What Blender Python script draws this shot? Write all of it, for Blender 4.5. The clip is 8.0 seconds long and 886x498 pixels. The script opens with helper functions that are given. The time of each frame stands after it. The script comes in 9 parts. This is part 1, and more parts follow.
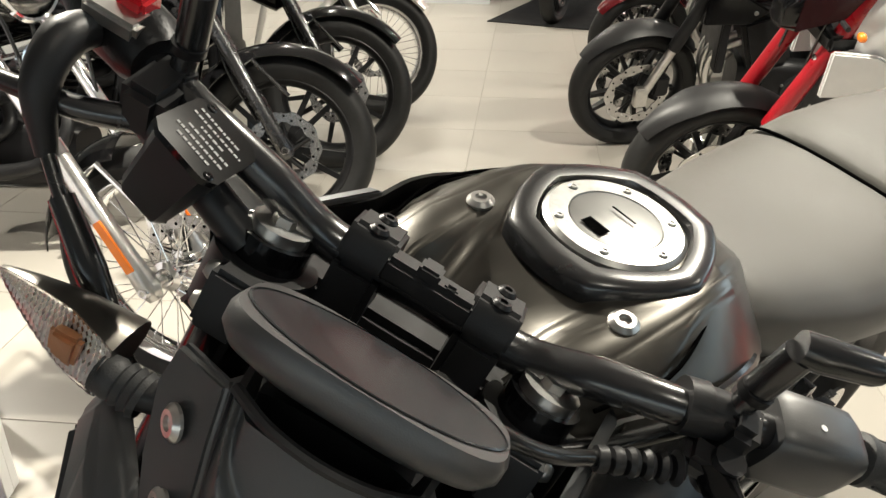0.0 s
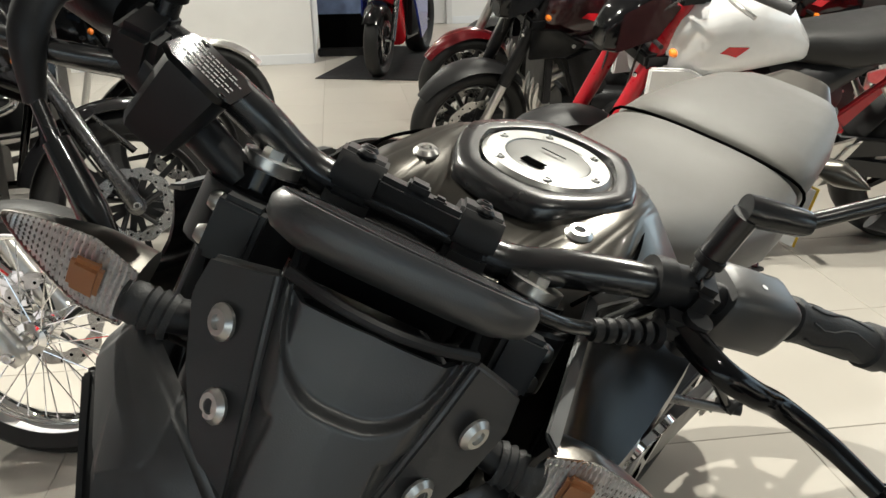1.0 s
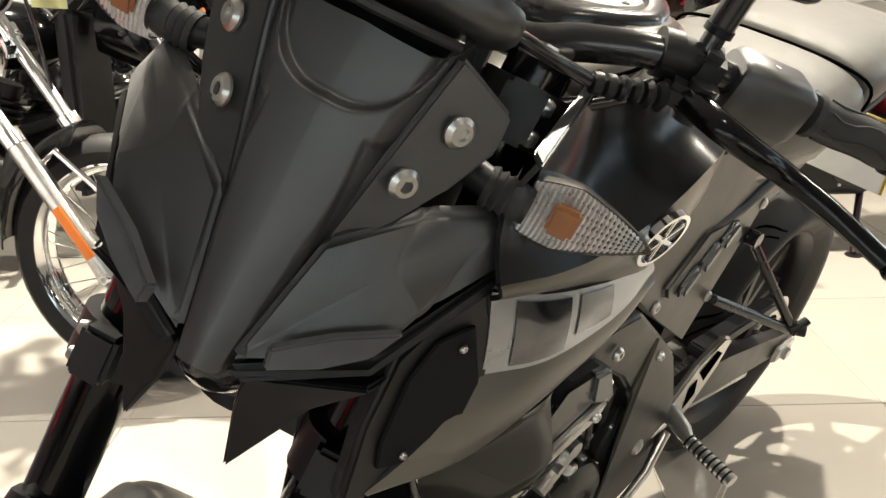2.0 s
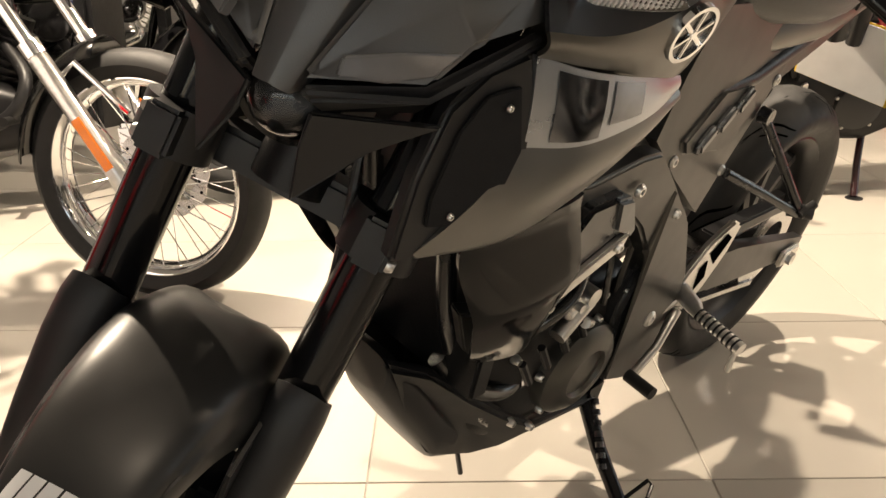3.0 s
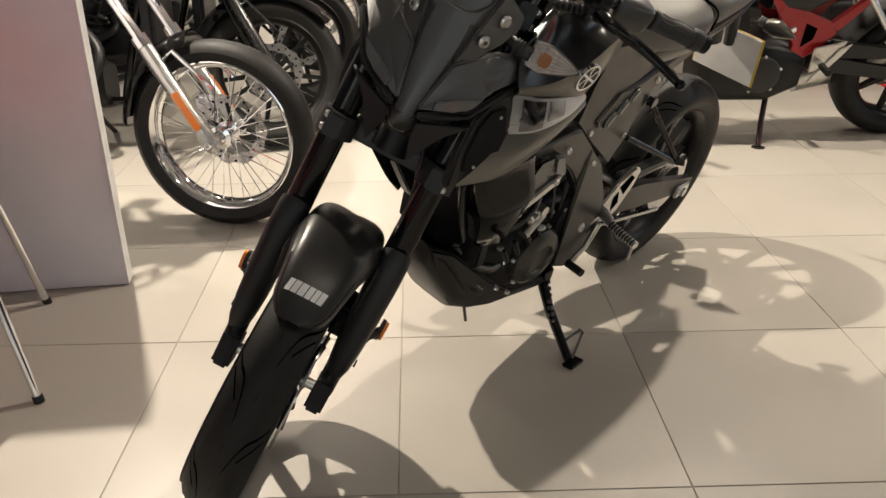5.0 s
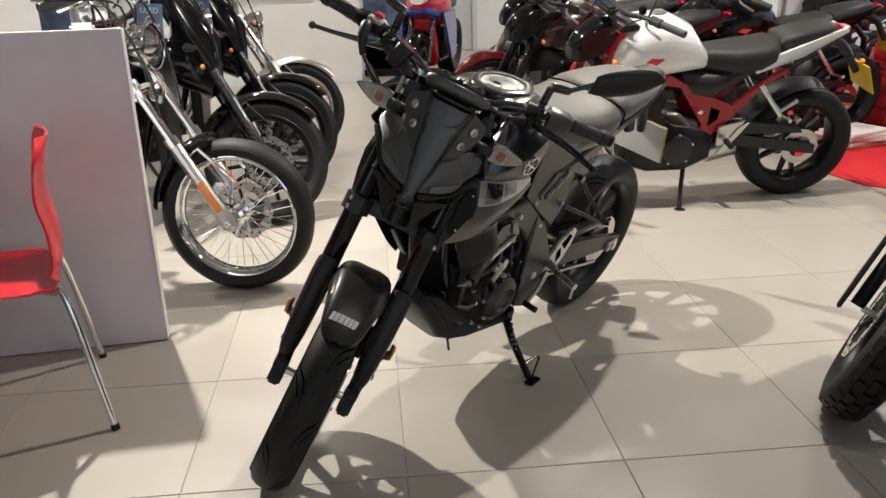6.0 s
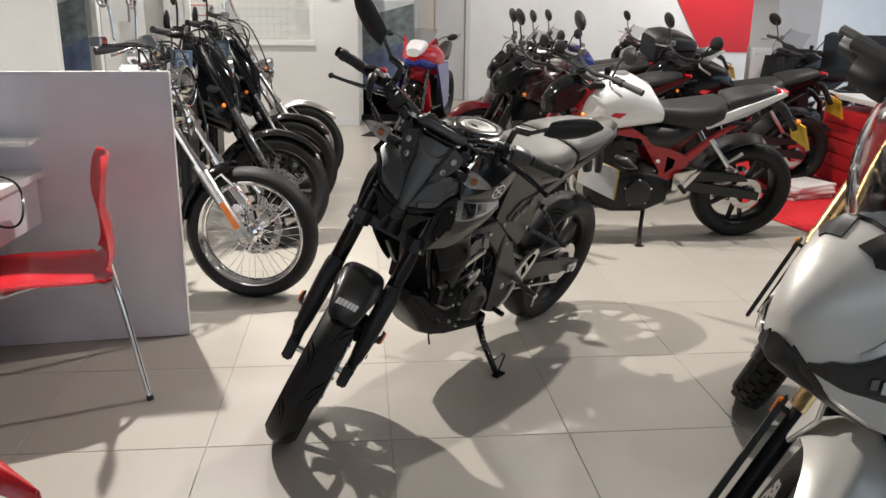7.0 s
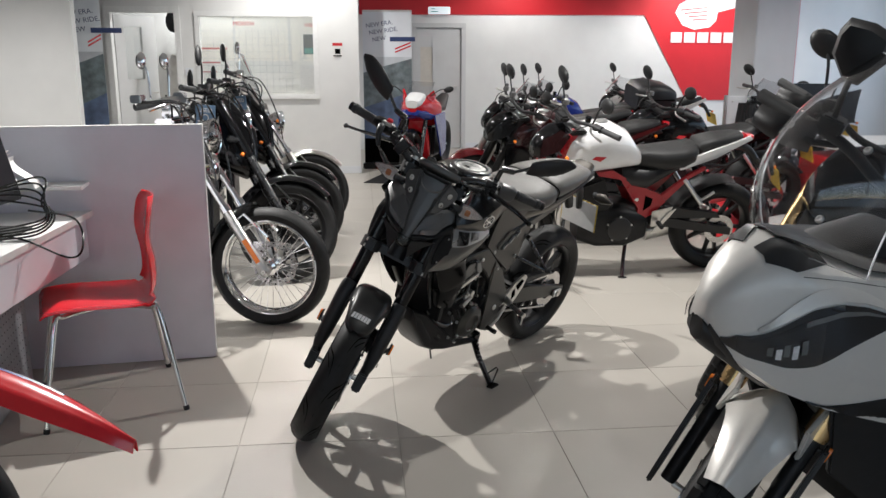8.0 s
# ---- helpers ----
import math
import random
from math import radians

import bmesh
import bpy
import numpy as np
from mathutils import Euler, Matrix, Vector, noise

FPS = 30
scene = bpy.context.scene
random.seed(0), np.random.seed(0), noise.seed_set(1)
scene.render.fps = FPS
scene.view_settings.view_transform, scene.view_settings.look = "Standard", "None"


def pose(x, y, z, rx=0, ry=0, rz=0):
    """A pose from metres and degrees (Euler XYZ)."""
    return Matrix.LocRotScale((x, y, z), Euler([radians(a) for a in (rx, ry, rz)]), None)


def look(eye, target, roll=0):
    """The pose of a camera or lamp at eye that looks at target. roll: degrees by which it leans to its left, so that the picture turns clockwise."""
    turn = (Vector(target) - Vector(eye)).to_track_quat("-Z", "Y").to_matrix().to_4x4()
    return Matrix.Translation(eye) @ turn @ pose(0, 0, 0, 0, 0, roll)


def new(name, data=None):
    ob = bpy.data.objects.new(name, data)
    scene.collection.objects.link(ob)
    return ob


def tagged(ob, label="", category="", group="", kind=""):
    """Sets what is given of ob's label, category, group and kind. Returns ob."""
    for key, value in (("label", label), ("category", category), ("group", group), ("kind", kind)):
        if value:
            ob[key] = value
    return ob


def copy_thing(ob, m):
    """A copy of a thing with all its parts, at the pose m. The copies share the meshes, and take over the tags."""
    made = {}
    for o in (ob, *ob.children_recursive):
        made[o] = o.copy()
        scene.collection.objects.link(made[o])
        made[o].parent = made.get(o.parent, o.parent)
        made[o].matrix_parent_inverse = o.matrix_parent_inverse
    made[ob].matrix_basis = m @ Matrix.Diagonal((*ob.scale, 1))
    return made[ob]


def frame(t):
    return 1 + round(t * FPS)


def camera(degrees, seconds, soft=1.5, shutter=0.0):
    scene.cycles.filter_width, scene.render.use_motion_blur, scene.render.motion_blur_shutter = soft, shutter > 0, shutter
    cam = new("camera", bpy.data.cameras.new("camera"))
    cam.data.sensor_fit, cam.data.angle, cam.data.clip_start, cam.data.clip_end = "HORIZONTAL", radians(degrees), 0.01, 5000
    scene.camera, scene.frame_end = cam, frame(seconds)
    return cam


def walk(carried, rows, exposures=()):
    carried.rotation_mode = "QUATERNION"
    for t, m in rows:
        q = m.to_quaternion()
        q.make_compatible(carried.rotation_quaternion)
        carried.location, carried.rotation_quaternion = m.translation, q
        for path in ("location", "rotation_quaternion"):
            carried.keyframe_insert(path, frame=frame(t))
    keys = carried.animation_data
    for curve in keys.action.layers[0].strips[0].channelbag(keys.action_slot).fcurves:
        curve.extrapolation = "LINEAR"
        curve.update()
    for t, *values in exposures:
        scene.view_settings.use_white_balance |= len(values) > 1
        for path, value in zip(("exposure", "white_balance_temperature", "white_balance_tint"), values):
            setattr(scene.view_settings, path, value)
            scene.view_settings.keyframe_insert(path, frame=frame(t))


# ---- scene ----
cam = camera(57.2, 8.0)
PATH = [
    (0, (0.234, -0.318, 1.269), (0.057, 1.469, 0.387), 0.1),
    (0.2, (0.180, -0.346, 1.256), (0.198, 1.478, 0.436), -0.1),
    (0.5, (0.137, -0.386, 1.248), (0.312, 1.44, 0.45), -0.7),
    (0.8, (0.131, -0.396, 1.214), (0.360, 1.443, 0.461), -1.4),
    (1, (0.132, -0.399, 1.198), (0.354, 1.443, 0.451), -1.2),
    (1.2, (0.150, -0.409, 1.165), (0.320, 1.449, 0.447), -1.8),
    (1.5, (0.175, -0.45, 1.108), (0.265, 1.423, 0.412), -1.6),
    (1.8, (0.193, -0.483, 1.063), (0.206, 1.392, 0.366), -1.1),
    (2, (0.188, -0.499, 1.029), (0.165, 1.38, 0.345), -1.6),
    (2.2, (0.177, -0.513, 0.996), (0.143, 1.364, 0.306), -1.1),
    (3.3, (0.118, -0.648, 0.871), (0.114, 1.206, 0.121), -0.9),
    (3.5, (0.09, -0.691, 0.87), (0.092, 1.149, 0.084), -1.0),
    (3.7, (0.064, -0.737, 0.878), (0.079, 1.085, 0.053), -1.0),
    (4, (0.049, -0.814, 0.907), (0.078, 0.99, 0.044), -1.4),
    (4.2, (0.049, -0.87, 0.948), (0.09, 0.923, 0.064), -1.3),
    (5.3, (0.054, -1.495, 1.218), (0.111, 0.33, 0.401), -0.2),
    (5.5, (0.044, -1.608, 1.264), (0.111, 0.227, 0.471), -0.5),
    (5.8, (-0.002, -1.790, 1.300), (0.115, 0.070, 0.574), -1.0),
    (6, (-0.05, -1.885, 1.325), (0.114, -0.013, 0.642), -1.4),
    (6.2, (-0.087, -2.011, 1.362), (0.117, -0.128, 0.720), -1.2),
    (6.5, (-0.111, -2.156, 1.374), (0.118, -0.263, 0.768), -0.7),
    (6.8, (-0.104, -2.347, 1.398), (0.113, -0.450, 0.801), 0.9),
    (7, (-0.085, -2.436, 1.382), (0.112, -0.53, 0.809), 0.8),
    (7.2, (-0.072, -2.542, 1.405), (0.109, -0.634, 0.840), 1.3),
    (7.5, (-0.07, -2.651, 1.398), (0.102, -0.727, 0.88), 0.9),
    (7.8, (-0.092, -2.815, 1.412), (0.090, -0.880, 0.935), 0.6),
    (8, (-0.129, -2.888, 1.415), (0.072, -0.951, 0.957), 0.1),
]
EXPOSURES = [(0.0, 0.2, 6300, 4), (0.5, 0.04, 6200, 4), (1.0, 0.06, 6050, 3), (1.5, 0.30, 6050, 3), (2.0, 0.54, 6500, 5), (3.5, 0.34, 7700, 13), (4.0, 0.08, 7600, 12), (4.2, 0.0, 7500, 12), (5.5, -0.12, 6300, 8), (6.5, -0.17, 6100, 9), (8.0, -0.25, 5700, 8)]
walk(cam, [(t, look(eye, target, roll)) for t, eye, target, roll in PATH], EXPOSURES)

# ---- world, sun, lights ----
world = bpy.data.worlds.new("sky")
scene.world = world
world.use_nodes = True
wn = world.node_tree.nodes
sky = wn.new("ShaderNodeTexSky")
sky.sky_type, sky.sun_disc = "NISHITA", False
sky.sun_elevation, sky.sun_rotation = radians(38), radians(200)
wn["Background"].inputs["Strength"].default_value = 0.12
world.node_tree.links.new(sky.outputs[0], wn["Background"].inputs["Color"])

CEIL = 2.95
# Lamps 0 and 1 follow from cast shadows; the others are added to brighten.
SPOTS = [(-1.25, 2.05), (1.58, 1.80), (1.15, -0.95), (4.15, 1.45), (-0.95, 4.75), (1.75, 4.45), (4.45, 4.15), (2.0, 7.15), (4.7, 6.85), (-0.8, 6.5), (2.3, 9.2), (5.2, 9.2), (-1.7, 8.4), (-3.6, 3.7)]
SPOT_W = {0: 710, 1: 340, 2: 35, 3: 110, 4: 80, 5: 80, 8: 160, 11: 260, 9: 190, 12: 70, 13: 330}
# Area lamps added at unseen openings; the third brightens north wall and column.
DAY = [((-0.5, -6.9, 1.5), (90, 0, 0), 9.0, 2.5, 30), ((8.85, 1.0, 1.5), (90, 0, 90), 9.0, 2.4, 60), ((8.85, 7.5, 1.5), (90, 0, 90), 3.4, 2.4, 75)]


def lamp(name, kind, watts, colour, m, **more):
    data = bpy.data.lights.new(name, kind)
    data.energy, data.color = watts, colour
    for key, value in more.items():
        if key == "size":
            data.size = value
        if key == "size_y":
            data.shape, data.size_y = "RECTANGLE", value
        if key == "radius":
            data.shadow_soft_size = value
        if key == "cone":
            data.spot_size, data.spot_blend = radians(value), 0.6
    ob = new(name, data)
    ob.matrix_world = m
    return ob


# Lamp 0's tilt is chosen to dim the floor right beneath it.
AIM = {0: (0.25, -0.45)}  # tilted bulbs and the floor that they point at
for i, (x, y) in enumerate(SPOTS):
    ax, ay = AIM.get(i, (x, y))
    aimed = Vector((ax - x, ay - y, -CEIL)).to_track_quat("-Z", "Y").to_matrix().to_4x4()
    lamp("unseen_downlight_bulb", "SPOT", SPOT_W.get(i, 120), (1.0, 0.89, 0.76), pose(x, y, CEIL - 0.035) @ aimed, radius=0.035, cone=125 if i in AIM else 150)
for place, turn, sx, sy, watts in DAY:
    lamp("daylight_fill", "AREA", watts, (0.80, 0.90, 1.0), pose(*place, *turn), size=sx, size_y=sy)

# ---- materials ----
MATS = {}


def mat(name, colour, rough=0.5, metal=0.0, vary=0.15, scale=30.0, bump=0.0, coat=0.0, glass=0.0, sheen=0.0, fine=400.0, ior=1.5, emit=0.0, rough_vary=0.12, spec=0.5):
    """A surface with colour and gloss that vary at two scales."""
    if name in MATS:
        return MATS[name]
    m = bpy.data.materials.new(name)
    m.use_nodes = True
    t = m.node_tree
    n, link = t.nodes, t.links.new
    b = n["Principled BSDF"]
    b.inputs["Metallic"].default_value, b.inputs["Coat Weight"].default_value = metal, coat
    b.inputs["Coat Roughness"].default_value, b.inputs["Transmission Weight"].default_value = 0.04, glass
    b.inputs["Sheen Weight"].default_value, b.inputs["IOR"].default_value = sheen, ior
    b.inputs["Specular IOR Level"].default_value = spec
    co = n.new("ShaderNodeTexCoord")
    big, small = n.new("ShaderNodeTexNoise"), n.new("ShaderNodeTexNoise")
    big.inputs["Scale"].default_value, small.inputs["Scale"].default_value = scale * 0.2, scale
    big.inputs["Detail"].default_value, small.inputs["Detail"].default_value = 3, 6
    link(co.outputs["Object"], big.inputs["Vector"]), link(co.outputs["Object"], small.inputs["Vector"])
    add = n.new("ShaderNodeMath")
    add.operation = "ADD"
    link(big.outputs["Fac"], add.inputs[0]), link(small.outputs["Fac"], add.inputs[1])
    ramp = n.new("ShaderNodeMapRange")
    ramp.inputs["From Min"].default_value, ramp.inputs["From Max"].default_value = 0.7, 1.3
    ramp.inputs["To Min"].default_value, ramp.inputs["To Max"].default_value = 1 - vary, 1 + vary
    link(add.outputs[0], ramp.inputs["Value"])
    mul = n.new("ShaderNodeMix")
    mul.data_type, mul.blend_type = "RGBA", "MULTIPLY"
    mul.inputs["Factor"].default_value = 1.0
    mul.inputs["A"].default_value = (*colour, 1)
    link(ramp.outputs[0], mul.inputs["B"])
    link(mul.outputs["Result"], b.inputs["Base Color"])
    rr = n.new("ShaderNodeMapRange")
    rr.inputs["From Min"].default_value, rr.inputs["From Max"].default_value = 0.7, 1.3
    rr.inputs["To Min"].default_value, rr.inputs["To Max"].default_value = max(0, rough - rough_vary * rough), min(1, rough + rough_vary * rough)
    link(add.outputs[0], rr.inputs["Value"]), link(rr.outputs[0], b.inputs["Roughness"])
    if bump:
        grain, bp = n.new("ShaderNodeTexNoise"), n.new("ShaderNodeBump")
        grain.inputs["Scale"].default_value, grain.inputs["Detail"].default_value = fine, 4
        bp.inputs["Strength"].default_value, bp.inputs["Distance"].default_value = bump, 0.001
        link(co.outputs["Object"], grain.inputs["Vector"]), link(grain.outputs["Fac"], bp.inputs["Height"])
        link(bp.outputs[0], b.inputs["Normal"])
    if emit:
        b.inputs["Emission Color"].default_value, b.inputs["Emission Strength"].default_value = (*colour, 1), emit
    MATS[name] = m
    return m


MATTE = mat("matte_black_plastic", (0.012, 0.012, 0.013), 0.46, spec=0.42, bump=0.12, fine=900)
SATIN = mat("satin_black_paint", (0.009, 0.009, 0.010), 0.26, spec=0.8, metal=0.0, coat=0.2, vary=0.08)
TANKM = mat("satin_grey_black_paint", (0.082, 0.077, 0.068), 0.33, metal=0.85, coat=0.15, vary=0.08)
WINGM = mat("grey_metallic_wing", (0.19, 0.195, 0.20), 0.30, metal=0.9, vary=0.06)
# Lit copy of the scoop grey: daylight on the upper strip put into colour.
WING_LIT = mat("lit_grey_metallic", (0.44, 0.46, 0.49), 0.30, metal=0.85, vary=0.06)
SCOOPM = mat("satin_grey_metallic", (0.19, 0.185, 0.175), 0.33, metal=0.85, vary=0.06)
PRINTD = mat("worn_print", (0.22, 0.22, 0.22), 0.5, vary=0.4, scale=300)
NOSEM = mat("soft_black_nose_plastic", (0.033, 0.033, 0.034), 0.42, spec=1.0, vary=0.08, bump=0.12, fine=900)
FENDM = mat("matte_metallic_black", (0.032, 0.032, 0.032), 0.36, metal=0.5, vary=0.06)
GREYM = mat("dark_grey_metallic", (0.066, 0.065, 0.062), 0.38, metal=0.8, vary=0.08)
GLOSSB = mat("gloss_black_paint", (0.004, 0.004, 0.0045), 0.12, spec=0.32)
RUBBER = mat("tyre_rubber", (0.011, 0.011, 0.011), 0.56, spec=0.28, vary=0.3, scale=60, bump=0.3, fine=500)
GROOVE = mat("tread_groove", (0.002, 0.002, 0.002), 1.0, spec=0.0)
TSIDE = mat("smooth_black_side", (0.006, 0.006, 0.0065), 0.20, spec=0.45)
SHROUDM = mat("piano_black_shroud", (0.003, 0.003, 0.0035), 0.10, spec=0.22)
GRIPM = mat("grip_rubber", (0.028, 0.029, 0.030), 0.55, bump=0.4, fine=700)
SEATD = mat("dark_seat_vinyl", (0.022, 0.022, 0.022), 0.50, spec=0.3, vary=0.10, bump=0.35, fine=1400)
SEATM = mat("seat_vinyl", (0.084, 0.080, 0.071), 0.48, spec=0.4, vary=0.08, bump=0.35, fine=1400, sheen=0.15)
ALU = mat("brushed_aluminium", (0.62, 0.61, 0.59), 0.32, metal=1.0, vary=0.1, scale=80)
ALUD = mat("cast_dark_metal", (0.020, 0.020, 0.021), 0.38, metal=0.6, spec=0.3, bump=0.3, fine=300)
CHROME = mat("chrome", (0.80, 0.80, 0.80), 0.08, metal=1.0, vary=0.03)
STEEL = mat("disc_steel", (0.52, 0.51, 0.50), 0.25, metal=1.0, scale=120)
CLEAR = mat("clear_lens", (0.95, 0.95, 0.95), 0.04, glass=1.0, vary=0.01)
AMBER = mat("amber_lens", (0.90, 0.23, 0.02), 0.25, vary=0.05, coat=0.4)
LENSM = mat("thin_clear_lens", (0.97, 0.97, 0.97), 0.05, glass=1.0, vary=0.01, ior=1.18)
AMBERC = mat("dull_amber", (0.52, 0.22, 0.09), 0.3, vary=0.1)
FACETM = mat("faceted_reflector", (0.80, 0.80, 0.80), 0.30, metal=0.5, vary=0.25, scale=500)
PLATEY = mat("yellow_plate", (0.80, 0.55, 0.04), 0.4)
WHITEP = mat("white_plastic", (0.78, 0.78, 0.77), 0.35, vary=0.05)
WHITEG = mat("white_gloss_paint", (0.80, 0.80, 0.80), 0.18, coat=0.6, vary=0.03)
REDP = mat("red_gloss_paint", (0.55, 0.012, 0.020), 0.22, coat=0.5, vary=0.06)
REDM = mat("red_shell_plastic", (0.70, 0.018, 0.028), 0.24, vary=0.05, coat=0.4)
REDF = mat("dark_crimson_frame", (0.34, 0.008, 0.016), 0.30, coat=0.15, vary=0.06)
REDD = mat("deep_red_paint", (0.11, 0.006, 0.009), 0.25, coat=0.4, vary=0.06)
BLUEP = mat("blue_paint", (0.03, 0.05, 0.30), 0.25, coat=0.5)
MAROON = mat("dark_red_paint", (0.020, 0.004, 0.005), 0.24, coat=0.3)
SILVERP = mat("silver_paint", (0.72, 0.70, 0.66), 0.40, metal=0.25, coat=0.3, vary=0.02, scale=60)
GOLD = mat("gold_anodised", (0.55, 0.38, 0.18), 0.28, metal=1.0)
CAPM = mat("machined_cap", (0.32, 0.32, 0.31), 0.36, metal=0.9, scale=200)
CAPG = mat("cap_grey", (0.17, 0.17, 0.165), 0.42, metal=0.7)
MIRRORM = mat("mirror_glass", (0.85, 0.86, 0.88), 0.02, metal=1.0, vary=0.0)
FOILM = mat("foil_sticker", (0.20, 0.205, 0.22), 0.10, metal=1.0, vary=0.4, scale=25)
PRINT = mat("white_print", (0.78, 0.78, 0.78), 0.4)
CABLE = mat("cable_black", (0.012, 0.012, 0.012), 0.25, coat=0.4)
SMOKE = mat("smoked_screen", (0.78, 0.79, 0.80), 0.02, glass=1.0, vary=0.01)
GLASS = mat("window_glass", (0.97, 0.98, 0.98), 0.01, glass=1.0, vary=0.0)
WALLM = mat("painted_wall", (0.74, 0.74, 0.73), 0.72, vary=0.05, scale=3, bump=0.25, fine=120)
WALLG = mat("pale_grey_wall", (0.72, 0.74, 0.77), 0.75, vary=0.05, scale=3, bump=0.2, fine=120)
REDW = mat("red_wall_panel", (0.56, 0.018, 0.026), 0.45, vary=0.06, scale=4)
PANELM = mat("grey_laminate", (0.74, 0.735, 0.80), 0.42, vary=0.06, scale=6, bump=0.08, fine=200)
DOORM = mat("door_paint", (0.60, 0.60, 0.60), 0.45, vary=0.05, scale=5)
CARPET = mat("red_carpet", (0.60, 0.012, 0.020), 0.95, vary=0.15, scale=90, bump=0.5)
BLACKM = mat("black_fabric", (0.012, 0.012, 0.013), 0.9, spec=0.2, vary=0.3, scale=40, bump=0.5, fine=300)
PAPER = mat("paper", (0.75, 0.74, 0.72), 0.8, vary=0.04)
SCREENM = mat("monitor_black", (0.01, 0.01, 0.011), 0.08, coat=0.3)
WOOD = mat("light_wood", (0.36, 0.22, 0.11), 0.5, vary=0.25, scale=14)
BANNERM = mat("banner_grey", (0.50, 0.53, 0.56), 0.5, vary=0.25, scale=4)
NAVY = mat("navy_print", (0.03, 0.05, 0.14), 0.5)
CARD = mat("blue_card", (0.12, 0.20, 0.32), 0.5, vary=0.2)
GREENP = mat("green_card", (0.10, 0.30, 0.28), 0.5)

# ---- mesh tools ----


def V(*a):
    return Vector(a)


def part(name, bm, material, parent=None, label="", smooth=40, m=None):
    """Links a bmesh as one mesh object under a thing or part."""
    if m is not None:
        bmesh.ops.transform(bm, matrix=m, verts=bm.verts)
    bmesh.ops.recalc_face_normals(bm, faces=bm.faces)
    me = bpy.data.meshes.new(name)
    bm.to_mesh(me)
    bm.free()
    me.materials.append(material)
    if smooth:
        me.shade_smooth()
        me.set_sharp_from_angle(angle=radians(smooth))
    ob = new(name, me)
    if parent is not None:
        ob.parent = parent
    if label:
        ob["label"] = label
    return ob


def thing(name, m, label, category, group="", kind=""):
    ob = new(name)
    ob.matrix_world = m
    ob.empty_display_size = 0.1
    return tagged(ob, label, category, group, kind)


def merge(bm, other, m=None):
    if m is not None:
        bmesh.ops.transform(other, matrix=m, verts=other.verts)
    me = bpy.data.meshes.new("tmp")
    other.to_mesh(me)
    other.free()
    bm.from_mesh(me)
    bpy.data.meshes.remove(me)
    return bm


def many(*bms):
    out = bmesh.new()
    for b in bms:
        merge(out, b)
    return out


def loft(rings, cap=True, closed=True):
    bm = bmesh.new()
    rows = [[bm.verts.new(p) for p in r] for r in rings]
    k = len(rows[0])
    for a, b in zip(rows, rows[1:]):
        for i in range(k if closed else k - 1):
            bm.faces.new((a[i], a[(i + 1) % k], b[(i + 1) % k], b[i]))
    if cap:
        bm.faces.new(rows[0][::-1])
        bm.faces.new(rows[-1])
    return bm


def curve(pts, steps=6):
    """Points of a smooth line through pts."""
    p = [Vector(q) for q in pts]
    p = [2 * p[0] - p[1]] + p + [2 * p[-1] - p[-2]]
    out = []
    for i in range(1, len(p) - 2):
        for k in range(steps):
            t = k / steps
            a, b, c, d = p[i - 1:i + 3]
            out.append(0.5 * (2 * b + (c - a) * t + (2 * a - 5 * b + 4 * c - d) * t * t + (3 * b - a - 3 * c + d) * t ** 3))
    return out + [p[-2]]


def tube(pts, r, n=10, steps=0, flat=1.0):
    """A swept tube; r is one radius or one for each point."""
    radii = r if isinstance(r, (list, tuple)) else [r] * len(pts)
    if steps:
        src = len(pts)
        pts = curve(pts, steps)
        radii = [radii[min(i // steps, src - 1)] + (radii[min(i // steps + 1, src - 1)] - radii[min(i // steps, src - 1)]) * (i % steps) / steps for i in range(len(pts))]
    pts = [Vector(p) for p in pts]
    rings, side = [], None
    for i, p in enumerate(pts):
        d = (pts[min(i + 1, len(pts) - 1)] - pts[max(i - 1, 0)]).normalized()
        if side is None:
            side = d.orthogonal().normalized()
        side = (side - d * side.dot(d)).normalized()
        up = d.cross(side)
        rings.append([p + radii[i] * (math.cos(a) * side + flat * math.sin(a) * up) for a in (2 * math.pi * k / n for k in range(n))])
    return loft(rings)


def lathe(profile, n=40, axis="Y", closed=False):
    """Turns (along, radius) points round an axis through the origin."""
    bm = bmesh.new()
    rows = []
    for k in range(n):
        a = 2 * math.pi * k / n
        c, s = math.cos(a), math.sin(a)
        rows.append([bm.verts.new({"Y": (r * c, h, r * s), "Z": (r * c, r * s, h), "X": (h, r * c, r * s)}[axis]) for h, r in profile])
    m = len(profile)
    for k in range(n):
        a, b = rows[k], rows[(k + 1) % n]
        for i in range(m if closed else m - 1):
            bm.faces.new((a[i], a[(i + 1) % m], b[(i + 1) % m], b[i]))
    bmesh.ops.remove_doubles(bm, verts=bm.verts, dist=1e-6)
    return bm


def bevelled(bm, w, seg=2, angle=25):
    if w:
        es = [e for e in bm.edges if len(e.link_faces) == 2 and e.calc_face_angle(0) > radians(angle)]
        bmesh.ops.bevel(bm, geom=es, offset=w, segments=seg, affect="EDGES", clamp_overlap=True)
    return bm


def box(x0, x1, y0, y1, z0, z1, w=0.0, seg=2):
    bm = bmesh.new()
    bmesh.ops.create_cube(bm, size=1)
    for v in bm.verts:
        v.co = V(x0 if v.co.x < 0 else x1, y0 if v.co.y < 0 else y1, z0 if v.co.z < 0 else z1)
    return bevelled(bm, w, seg)


